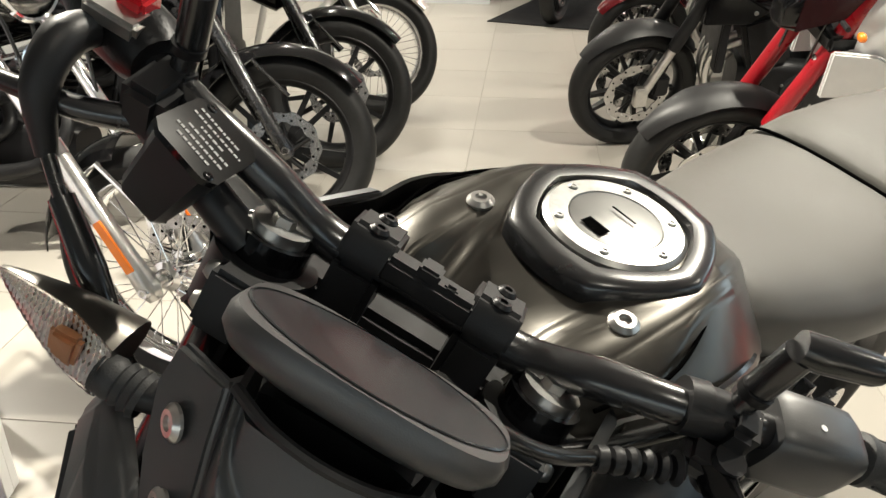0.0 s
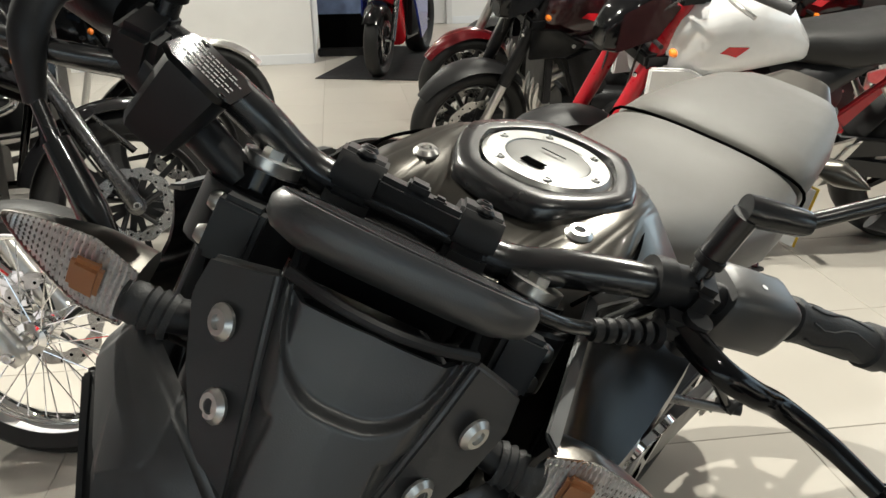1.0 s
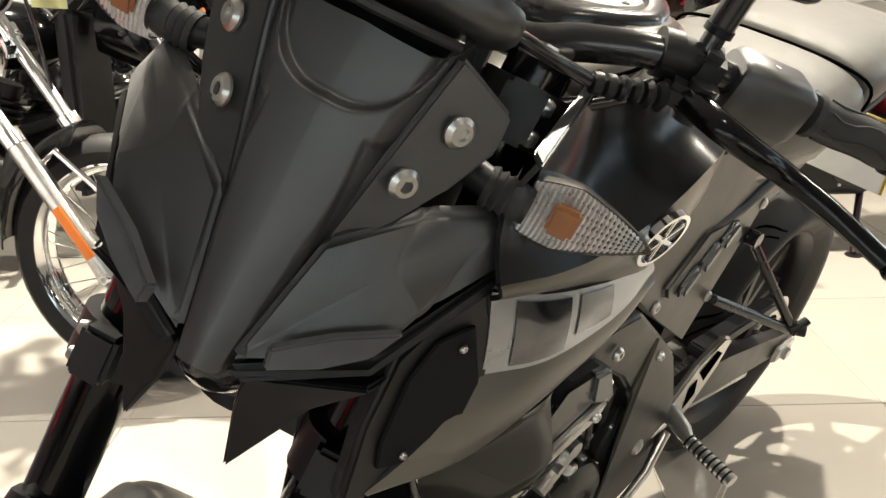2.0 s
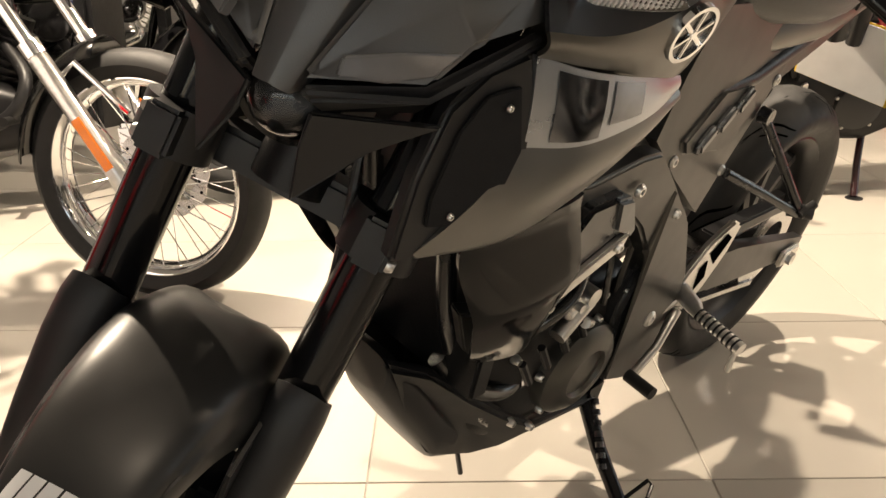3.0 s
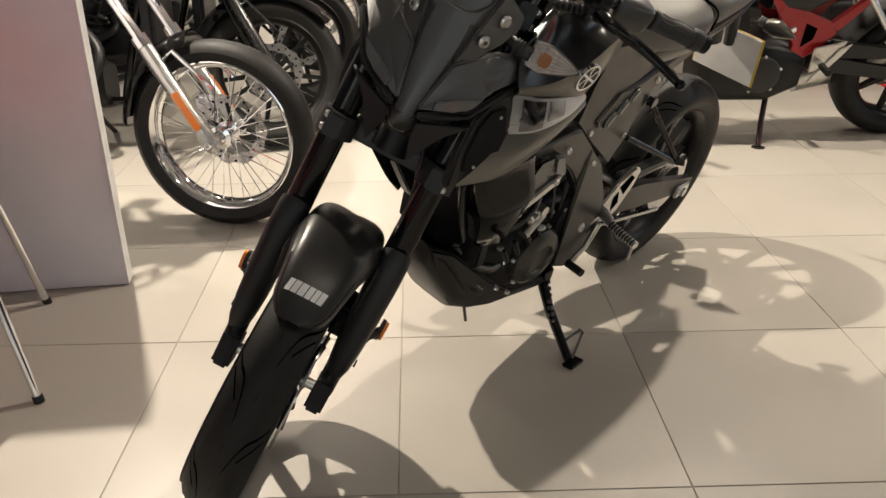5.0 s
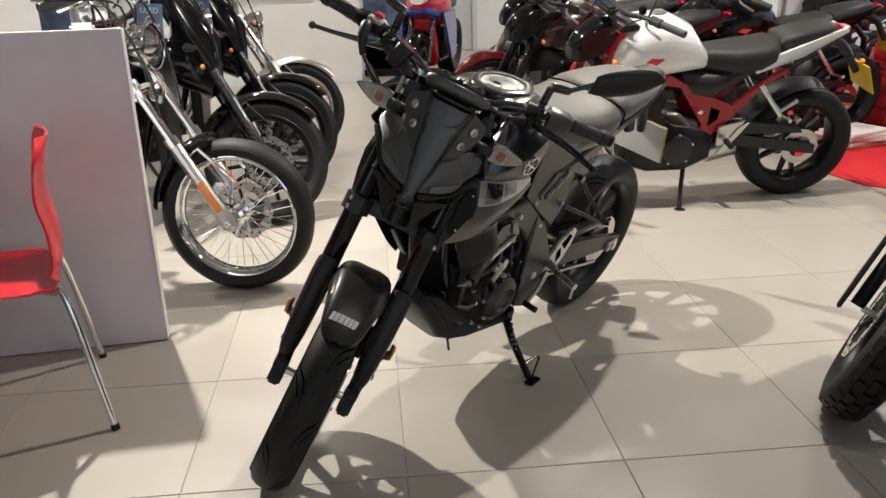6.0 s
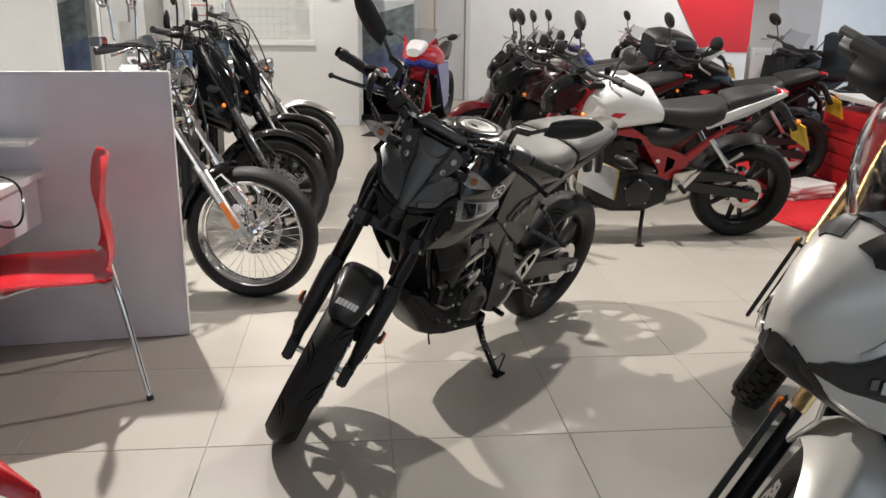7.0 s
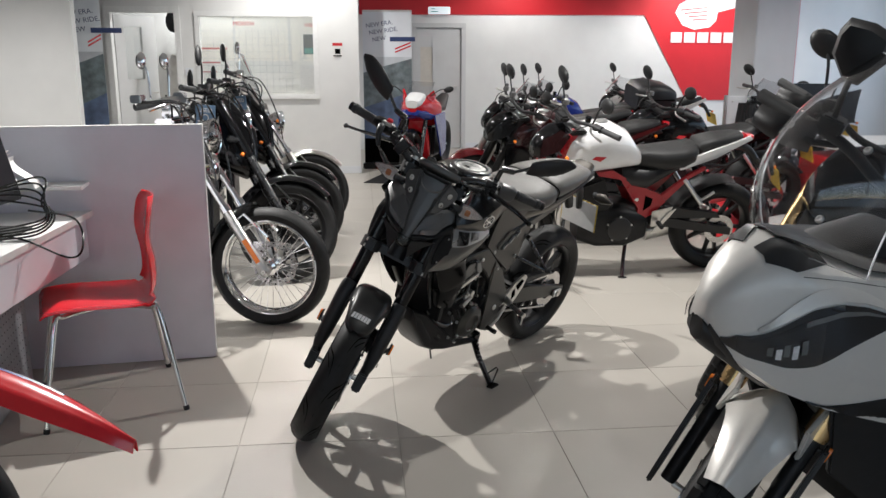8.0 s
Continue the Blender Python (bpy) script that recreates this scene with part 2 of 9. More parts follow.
def slab(pts, thick, w=0.002, seg=2):
    """A plate with corners pts, thickened against its normal."""
    pts = [Vector(p) for p in pts]
    nrm = Vector()
    for i, p in enumerate(pts):
        nrm += p.cross(pts[(i + 1) % len(pts)])
    nrm.normalize()
    bm = loft([pts, [p - nrm * thick for p in pts]])
    bmesh.ops.recalc_face_normals(bm, faces=bm.faces)
    return bevelled(bm, w, seg)


def prism(poly, y0, y1, w=0.003, seg=2):
    """An outline in x, z pulled from y0 to y1."""
    bm = loft([[V(x, y0, z) for x, z in poly], [V(x, y1, z) for x, z in poly]])
    bmesh.ops.recalc_face_normals(bm, faces=bm.faces)
    return bevelled(bm, w, seg)


def plate(poly, y, thick, s=1, w=0.004, seg=2):
    """An outline in x, z bent to the side surface y(x, z), thickened inwards; s is the side."""
    bm = loft([[V(px, s * y(px, pz), pz) for px, pz in poly], [V(px, s * (y(px, pz) - thick), pz) for px, pz in poly]])
    bmesh.ops.triangulate(bm, faces=[f for f in bm.faces if len(f.verts) > 4])
    bmesh.ops.recalc_face_normals(bm, faces=bm.faces)
    return bevelled(bm, w, seg, 35)


def strips(curves, n=24, thick=0.004, bulge=()):
    """A skin through curves, each a list of points, taken at n even steps along them; bulge: how far each strip swells along y."""
    rows = []
    for c in curves:
        k = max(2, n // (len(c) - 1))
        rows.append(curve(c, k))
    m = min(len(r) for r in rows)
    full = []
    for i, (a, b) in enumerate(zip(rows, rows[1:])):
        g = bulge[i] if i < len(bulge) else 0.0
        for j in range(6):
            t = j / 6
            full.append([a[q].lerp(b[q], t) + V(0, g * math.sin(math.pi * t), 0) for q in range(m)])
    full.append(rows[-1][:m])
    return surf(lambda u, v: full[round(u * (len(full) - 1))][round(v * (m - 1))], len(full) - 1, m - 1, thick)


def surf(f, nu, nv, thick=0.003):
    """A skin f(u, v), u and v from 0 to 1, with thickness."""
    bm = bmesh.new()
    g = [[bm.verts.new(f(i / nu, j / nv)) for j in range(nv + 1)] for i in range(nu + 1)]
    for i in range(nu):
        for j in range(nv):
            bm.faces.new((g[i][j], g[i + 1][j], g[i + 1][j + 1], g[i][j + 1]))
    bm.normal_update()
    back = [[bm.verts.new(g[i][j].co - g[i][j].normal * thick) for j in range(nv + 1)] for i in range(nu + 1)]
    for i in range(nu):
        for j in range(nv):
            bm.faces.new((back[i][j], back[i][j + 1], back[i + 1][j + 1], back[i + 1][j]))
    edge = [(i, 0) for i in range(nu)] + [(nu, j) for j in range(nv)] + [(i, nv) for i in range(nu, 0, -1)] + [(0, j) for j in range(nv, 0, -1)]
    for (a, b), (c, d) in zip(edge, edge[1:] + edge[:1]):
        bm.faces.new((g[a][b], back[a][b], back[c][d], g[c][d]))
    return bm


def ell(cx, hw, top, bot, n=20, p=2.6, x=0.0, y=0.0):
    """A ring at x: a superellipse hw wide each side from bot to top."""
    out = []
    for k in range(n):
        a = 2 * math.pi * k / n
        c, s = math.cos(a), math.sin(a)
        out.append(V(x, y + hw * math.copysign(abs(c) ** (2 / p), c), (top + bot) / 2 + (top - bot) / 2 * math.copysign(abs(s) ** (2 / p), s)))
    return out


def body(sections, n=20, p=2.6, flip=True):
    """A skin through sections (x, half width, top, bottom)."""
    return loft([ell(0, hw, t, b, n, p, x) for x, hw, t, b in sections])


def ball(r, m=None, n=14, sx=1, sy=1, sz=1):
    bm = bmesh.new()
    bmesh.ops.create_uvsphere(bm, u_segments=n, v_segments=max(6, n // 2), radius=r)
    bmesh.ops.scale(bm, vec=(sx, sy, sz), verts=bm.verts)
    if m is not None:
        bmesh.ops.transform(bm, matrix=m, verts=bm.verts)
    return bm


def rod(a, b, r, n=10, r2=None):
    return tube([a, b], [r, r if r2 is None else r2], n)


def at(x, y, z):
    return Matrix.Translation((x, y, z))


def aim(p, d):
    """A pose at p whose z points along d."""
    return at(*p) @ Vector(d).to_track_quat("Z", "Y").to_matrix().to_4x4()


def bolt(p, d, r=0.011, h=0.006):
    """A round-headed hex socket bolt."""
    prof = [(0, r), (h * 0.4, r), (h, r * 0.7), (h, r * 0.42), (h * 0.5, r * 0.40), (h * 0.5, 0.0)]
    return merge(bmesh.new(), lathe(prof, 16, "Z"), aim(p, d))


def letters(parent, name, words, size, m, material, extrude=0.0004, align="CENTER"):
    data = bpy.data.curves.new(name, "FONT")
    data.body, data.size, data.extrude = words, size, extrude
    data.align_x = align
    ob = new(name, data)
    me = bpy.data.meshes.new_from_object(ob)
    bpy.data.objects.remove(ob)
    bpy.data.curves.remove(data)
    me.materials.append(material)
    me.transform(m)
    out = new(name, me)
    if parent is not None:
        out.parent = parent
    return out

# ---- large structure ----
GROUT = mat("grout", (0.34, 0.318, 0.285), 0.9, vary=0.2, scale=20)


def tile_material():
    m = mat("porcelain_tile", (0.40, 0.375, 0.335), 0.33, vary=0.035, scale=4, bump=0.06, fine=60, rough_vary=0.10)
    t = m.node_tree
    n, link = t.nodes, t.links.new
    info, r, mul = n.new("ShaderNodeObjectInfo"), n.new("ShaderNodeMapRange"), n.new("ShaderNodeMix")
    r.inputs["To Min"].default_value, r.inputs["To Max"].default_value = 0.95, 1.04
    mul.data_type, mul.blend_type = "RGBA", "MULTIPLY"
    mul.inputs["Factor"].default_value = 1.0
    b = n["Principled BSDF"]
    old = b.inputs["Base Color"].links[0].from_socket
    link(info.outputs["Random"], r.inputs["Value"]), link(old, mul.inputs["A"]), link(r.outputs[0], mul.inputs["B"])
    link(mul.outputs["Result"], b.inputs["Base Color"])
    return m


TILE = tile_material()
X0, X1, Y0, Y1 = -7.0, 9.0, -7.0, 12.5


def structure(name, bm, material, label, category, smooth=0):
    return tagged(part(name, bm, material, None, "", smooth), label, category, kind="structure")


floor = structure("floor", box(X0, X1, Y0, Y1, -0.2, -0.0025), GROUT, "beige-grey porcelain tiled showroom floor", "floor")


def wall_x(name, y, x0, x1, z1, holes=(), t=0.12, material=WALLM, label="white painted showroom wall"):
    """A wall along x, its near face at y, with rectangular holes (x0, x1, z0, z1)."""
    bm = bmesh.new()
    cuts = sorted(holes)
    x = x0
    for a, b, lo, hi in cuts:
        merge(bm, box(x, a, y, y + t, 0, z1))
        if lo > 0:
            merge(bm, box(a, b, y, y + t, 0, lo))
        merge(bm, box(a, b, y, y + t, hi, z1))
        x = b
    merge(bm, box(x, x1, y, y + t, 0, z1))
    return structure(name, bm, material, label, "wall")


def wall_y(name, x, y0, y1, z1, holes=(), t=0.12, material=WALLM, label="white painted showroom wall"):
    bm = bmesh.new()
    y = y0
    for a, b, lo, hi in sorted(holes):
        merge(bm, box(x, x + t, y, a, 0, z1))
        if lo > 0:
            merge(bm, box(x, x + t, a, b, 0, lo))
        merge(bm, box(x, x + t, a, b, hi, z1))
        y = b
    merge(bm, box(x, x + t, y, y1, 0, z1))
    return structure(name, bm, material, label, "wall")


OFF_Y, N_Y = 7.36, 10.1
# Unseen ceiling; its grey is chosen to weaken the bounced fill.
structure("ceiling", box(X0, X1, Y0, Y1, CEIL, CEIL + 0.2), mat("grey_ceiling", (0.46, 0.46, 0.46), 0.8, vary=0.05, scale=3), "unseen showroom ceiling, greyed to cut bounced light", "ceiling")
wall_x("wall_south", -7.12, X0, X1, CEIL, [(-5.2, 4.2, 0.2, 2.7)])
wall_y("wall_west", X0 - 0.12, Y0, Y1, CEIL)
# The second opening is added, out of view, for the third area lamp.
wall_y("wall_east", X1, Y0, Y1, CEIL, [(-3.6, 5.6, 0.25, 2.7), (5.75, 9.25, 0.25, 2.7)])
wall_x("wall_office", OFF_Y, -4.4, -0.10, CEIL, [(-3.0, -2.27, 0, 1.93), (-1.99, -0.64, 0.97, 1.90)], 0.1)
wall_y("wall_return", -0.2, OFF_Y + 0.1, N_Y, CEIL, (), 0.1)
wall_x("wall_north", N_Y, -0.2, X1, CEIL, [(0.80, 1.50, 0, 1.87)], 0.12)
wall_x("wall_office_back", 9.2, -4.4, -0.2, CEIL, (), 0.1)
wall_y("wall_office_side", -4.4, OFF_Y + 0.1, 9.2, CEIL, (), 0.1)
wall_x("wall_behind_door", 10.9, -0.2, X1, CEIL, (), 0.1)
wall_x("wall_near_office", 6.1, X0, -3.03, CEIL, (), 0.12, WALLM, "pale white wall beside the office")
for nm, x0, x1, y0, y1 in (("wall_filler", X0, -4.4, 9.2, 9.3),):
    structure(nm, box(x0, x1, y0, y1, 0, CEIL), WALLM, "white painted wall", "wall")
for i, (x0, x1) in enumerate(((-4.4, -3.0), (-2.27, -0.10))):
    structure("baseboard", box(x0, x1, OFF_Y - 0.012, OFF_Y - 0.001, 0, 0.09, 0.003), WALLG, "grey painted baseboard", "baseboard")
structure("baseboard", box(1.58, 8.9, N_Y - 0.012, N_Y - 0.001, 0, 0.09, 0.003), WALLG, "grey painted baseboard", "baseboard")


def window(name, x0, x1, z0, z1, y, label, t=0.1):
    root = thing(name, at(0, 0, 0), label, "window", kind="structure")
    bm = bmesh.new()
    f = 0.05
    for a, b, c, d in ((x0 - f, x1 + f, z1 - 0.01, z1 + f), (x0 - f, x0 + 0.01, z0 + 0.01, z1 - 0.01), (x1 - 0.01, x1 + f, z0 + 0.01, z1 - 0.01)):
        merge(bm, box(a, b, y - 0.015, y - 0.002, c, d, 0.003))
    part("window_frame", bm, WHITEP, root, smooth=0)
    part("window_sill", box(x0 - f, x1 + f, y - 0.03, y - 0.002, z0 - f, z0 + 0.01, 0.004), WHITEP, root, smooth=0)
    pane = part("pane", box(x0 - 0.005, x1 + 0.005, y + 0.04, y + 0.046, z0, z1), GLASS, root, smooth=0)
    pane.visible_shadow = False
    return root


window("window_1", -1.99, -0.64, 0.97, 1.90, OFF_Y, "office window with white frame and clear pane")


def glazing(name, m, w, h, n, label):
    """Tall shop glazing: a frame with n panes."""
    root = thing(name, m, label, "window", kind="structure")
    bm = bmesh.new()
    for k in range(n + 1):
        x = -w / 2 + w * k / n
        merge(bm, box(x - 0.03, x + 0.03, -0.03, 0.03, 0, h, 0.004))
    for z in (0.0, h):
        merge(bm, box(-w / 2, w / 2, -0.028, 0.028, z - 0.03, z + 0.03, 0.004))
    part("window_frame", bm, ALUD, root, smooth=0)
    for k in range(n):
        p = part("pane", box(-w / 2 + w * k / n + 0.03, -w / 2 + w * (k + 1) / n - 0.03, -0.006, 0.006, 0.03, h - 0.03), GLASS, root, smooth=0)
        p.visible_shadow = False


glazing("window_2", pose(-0.5, -7.06, 0.2), 9.4, 2.5, 6, "large clear shopfront glazing in dark frames")
glazing("window_3", pose(9.06, 1.0, 0.25, 0, 0, 90), 9.2, 2.45, 6, "large clear shopfront glazing in dark frames")
ground = structure("ground", box(-400, 400, -400, 400, -0.4, -0.21), mat("asphalt", (0.06, 0.06, 0.06), 0.9, vary=0.3, scale=2), "dark asphalt ground outside the shop", "ground")

# doors
door = thing("door_1", at(0, 0, 0), "open white office door with narrow glazed slot", "door", kind="structure")
bm = bmesh.new()
for a, b, c, d in ((-3.07, -2.2, 1.93, 2.0), (-3.07, -3.0, 0, 1.93), (-2.27, -2.2, 0, 1.93)):
    merge(bm, box(a, b, OFF_Y - 0.02, OFF_Y - 0.002, c, d, 0.004))
part("door_frame", bm, WHITEP, door, smooth=0)
leaf_m = at(-2.99, OFF_Y + 0.1, 0) @ pose(0, 0, 0, 0, 0, 62)
bm = bmesh.new()
for a, b, c, d in ((0, 0.70, 0.01, 1.15), (0, 0.16, 1.15, 1.78), (0.46, 0.70, 1.15, 1.78), (0, 0.70, 1.78, 1.91)):
    merge(bm, box(a, b, 0, 0.04, c, d))
part("leaf", bm, DOORM, door, smooth=0, m=leaf_m)
part("pane", box(0.16, 0.46, 0.015, 0.022, 1.15, 1.78), GLASS, door, smooth=0, m=leaf_m)
part("door_handle", many(rod((0.64, -0.03, 0.98), (0.54, -0.03, 0.98), 0.009), rod((0.64, 0.0, 0.98), (0.64, -0.035, 0.98), 0.011)), ALU, door, "brushed metal lever handle", m=leaf_m)

door = thing("door_2", at(0, 0, 0), "closed grey flush door with vertical vision panel", "door", kind="structure")
bm = bmesh.new()
for a, b, c, d in ((0.73, 1.57, 1.87, 1.94), (0.73, 0.80, 0, 1.87), (1.50, 1.57, 0, 1.87)):
    merge(bm, box(a, b, N_Y - 0.02, N_Y - 0.002, c, d, 0.004))
part("door_frame", bm, DOORM, door, smooth=0)
bm = bmesh.new()
for a, b, c, d in ((0.805, 1.495, 0.008, 0.98), (0.805, 0.86, 0.98, 1.58), (1.05, 1.495, 0.98, 1.58), (0.805, 1.495, 1.58, 1.865)):
    merge(bm, box(a, b, N_Y + 0.01, N_Y + 0.05, c, d))
part("leaf", bm, DOORM, door, smooth=0)
part("pane", box(0.86, 1.05, N_Y + 0.026, N_Y + 0.034, 0.98, 1.58), mat("frosted_glass", (0.62, 0.58, 0.52), 0.4, vary=0.05), door, "frosted vision panel", smooth=0)
part("door_handle", many(rod((1.43, N_Y - 0.02, 0.98), (1.33, N_Y - 0.02, 0.98), 0.009), rod((1.43, N_Y + 0.01, 0.98), (1.43, N_Y - 0.025, 0.98), 0.011)), ALU, door, "brushed metal lever handle")

# red wall header with slanted field and a plain wing emblem
root = thing("wall_graphic", at(0, N_Y, 0), "red wall panel with white winged emblem and word bar", "wall sign", kind="structure")
bm = bmesh.new()
for poly in ([(-0.08, 2.06), (4.42, 2.08), (4.42, 2.9), (-0.08, 2.9)], [(4.42, 2.08), (5.20, 0.75), (7.0, 0.75), (7.0, 2.9), (4.42, 2.9)]):
    merge(bm, prism(poly, -0.012, -0.003, 0))
part("red_panel", bm, REDW, root, smooth=0)
wing = [(5.25, 1.86), (5.05, 1.93), (4.92, 2.12), (4.98, 2.25), (5.2, 2.36), (5.95, 2.5), (5.9, 2.2), (5.62, 2.13), (5.6, 2.0), (5.5, 1.9)]
part("emblem", prism(wing, -0.024, -0.013, 0), WHITEP, root, "white wing emblem", smooth=0)
bm = bmesh.new()
for k in range(4):
    merge(bm, slab([V(5.0 + 0.07 * k, -0.026, 2.14 - 0.05 * k + 0.03), V(5.45, -0.026, 2.21 - 0.06 * k), V(5.45, -0.026, 2.195 - 0.06 * k), V(5.0 + 0.07 * k, -0.026, 2.12 - 0.05 * k + 0.03)], 0.001, 0))
part("feather_line", bm, REDW, root, smooth=0)
bm = bmesh.new()
for k in range(5):
    merge(bm, box(4.87 + k * 0.22, 5.05 + k * 0.22, -0.024, -0.013, 1.66, 1.82))
part("word_bar", bm, WHITEP, root, "white word bars", smooth=0)
sign = thing("exit_sign", at(1.15, N_Y - 0.04, 2.07), "small white illuminated exit sign above the door", "sign")
part("housing", box(-0.17, 0.17, -0.02, 0.025, 0, 0.11, 0.01), mat("sign_white", (0.9, 0.95, 0.93), 0.4, emit=0.5), sign)
part("bar", many(box(-0.13, -0.06, -0.023, -0.0205, 0.07, 0.085), box(-0.13, -0.02, -0.023, -0.0205, 0.03, 0.045)), GREENP, sign, smooth=0)

# column
structure("column", box(4.42, 4.92, 6.3, 6.9, 0, CEIL, 0.01), WALLG, "pale grey square structural column", "column")

# unseen ceiling downlights, one at each lamp
light = None
for x, y in SPOTS:
    if light is None:
        light = thing("ceiling_light", at(x, y, CEIL), "unseen recessed white ceiling downlight", "ceiling light", "ceiling downlights")
        part("ring", lathe([(-0.012, 0.05), (-0.014, 0.085), (-0.002, 0.09)], 28, "Z"), WHITEP, light)
        part("reflector", lathe([(-0.012, 0.05), (-0.006, 0.03), (-0.005, 0.0)], 28, "Z"), ALU, light)
    else:
        copy_thing(light, at(x, y, CEIL))

# ---- the black naked motorcycle ----
# Bike frame: x ahead, y to its left, z up in the leaned plane; origin under the rear tyre.
def leaned(heading, lean, x, y):
    """The pose of a bike that points along heading from -x towards -y and leans to its left, both in degrees."""
    h, k = radians(heading), radians(lean)
    c, n = math.cos(k), math.sin(k)
    return Matrix(((-math.cos(h), math.sin(h) * c, math.sin(h) * n, x), (-math.sin(h), -math.cos(h) * c, -math.cos(h) * n, y), (0, -n, c, 0), (0, 0, 0, 1)))


BASE = leaned(45.5, 16.3, 0.658, 1.068)
RAKE, LOCK = radians(25), radians(36)
AXIS = V(-math.sin(RAKE), 0, math.cos(RAKE))
STEER = BASE.inverted() @ leaned(43.01, 15.8, 0.696, 1.047) @ at(1.47, 0.004, 0) @ Matrix.Rotation(LOCK, 4, AXIS) @ at(-1.47, 0.004, 0)
FA = V(1.37, 0, 0.285)


def wheel(parent, name, c, R, w, rim_r, spokes, m=None, dark=ALUD, disc=1, tyre_lab="", twist=0.0, grooves=False, y_disc=0.07, disc_r=0.13):
    """A cast wheel: tyre, rim, spokes, hub and disc."""
    root = new(name)
    root.parent = parent
    root.matrix_basis = (m if m is not None else Matrix()) @ at(*c)
    hw = w / 2
    crown = [(-hw * 0.74, rim_r + 0.004), (-hw * 0.98, rim_r + 0.03), (-hw, (R + rim_r) / 2 + 0.006), (-hw * 0.93, R - 0.030), (-hw * 0.72, R - 0.014), (-hw * 0.4, R - 0.004), (0, R), (hw * 0.4, R - 0.004), (hw * 0.72, R - 0.014), (hw * 0.93, R - 0.030), (hw, (R + rim_r) / 2 + 0.006), (hw * 0.98, rim_r + 0.03), (hw * 0.74, rim_r + 0.004)]
    part("tyre", lathe(crown, 64), RUBBER, root, tyre_lab)
    if grooves:
        # Dark ribbons laid on the tread; the grooves' shade is put into colour.
        bm = bmesh.new()

        def top(y, rr=0.0006):
            a = abs(y) / hw
            return R + rr - (0.01 * a if a < 0.4 else 0.004 + 0.03125 * (a - 0.4) if a < 0.72 else 0.014 + 0.0762 * (a - 0.72))
        for k in range(9):
            for sgn in (1, -1):
                a0 = 2 * math.pi * (k + (0.5 if sgn < 0 else 0)) / 9
                pts = []
                for i in range(9):
                    f = i / 8
                    y = sgn * hw * (0.10 + 0.82 * f)
                    a = a0 + 0.60 * (f ** 0.55) + 0.05 * math.sin(f * 5)
                    pts.append((a, y, 0.0055 * (1 - 0.5 * f)))
                lo, hi = [], []
                for a, y, t in pts:
                    r = top(y)
                    lo.append(V(r * math.cos(a - t / R), y, r * math.sin(a - t / R)))
                    hi.append(V(r * math.cos(a + t / R), y, r * math.sin(a + t / R)))
                merge(bm, loft([lo, hi], cap=False, closed=False))
                lo, hi = [], []
                for i in range(6):
                    f = i / 5
                    y = sgn * hw * (0.45 + 0.45 * f)
                    a = a0 + 0.30 + 0.16 * f
                    r = top(y)
                    t = 0.003
                    lo.append(V(r * math.cos(a - t / R), y, r * math.sin(a - t / R)))
                    hi.append(V(r * math.cos(a + t / R), y, r * math.sin(a + t / R)))
                merge(bm, loft([lo, hi], cap=False, closed=False))
        part("tread_groove", bm, GROOVE, root, smooth=0)
    rw = hw * 0.72
    part("rim", lathe([(-rw, rim_r + 0.006), (-rw - 0.003, rim_r), (-rw + 0.006, rim_r - 0.010), (-rw * 0.5, rim_r - 0.022), (rw * 0.5, rim_r - 0.022), (rw - 0.006, rim_r - 0.010), (rw + 0.003, rim_r), (rw, rim_r + 0.006)], 56), dark, root)
    bm = bmesh.new()
    for k in range(spokes):
        a = 2 * math.pi * k / spokes
        d, s = V(math.cos(a), 0, math.sin(a)), V(-math.sin(a + twist), 0, math.cos(a + twist))
        ring = []
        for r, hwid, dep in ((0.030, 0.013, 0.020), (rim_r * 0.55, 0.009, 0.014), (rim_r - 0.015, 0.012, 0.012)):
            cc = d * r + s * (twist * r)
            ring.append([cc + s * hwid + V(0, dep, 0), cc - s * hwid + V(0, dep, 0), cc - s * hwid - V(0, dep, 0), cc + s * hwid - V(0, dep, 0)])
        merge(bm, bevelled(loft(ring), 0.003, 1, 40))
    part("spokes", bm, dark, root)
    part("hub", lathe([(-0.055, 0.0), (-0.055, 0.022), (-0.03, 0.036), (0.03, 0.036), (0.055, 0.022), (0.055, 0.0)], 24), dark, root)
    part("axle", many(rod((0, -0.105, 0), (0, 0.105, 0), 0.011, 12)), ALU, root)
    if disc:
        brake_disc(root, y_disc * disc, disc_r)
    return root


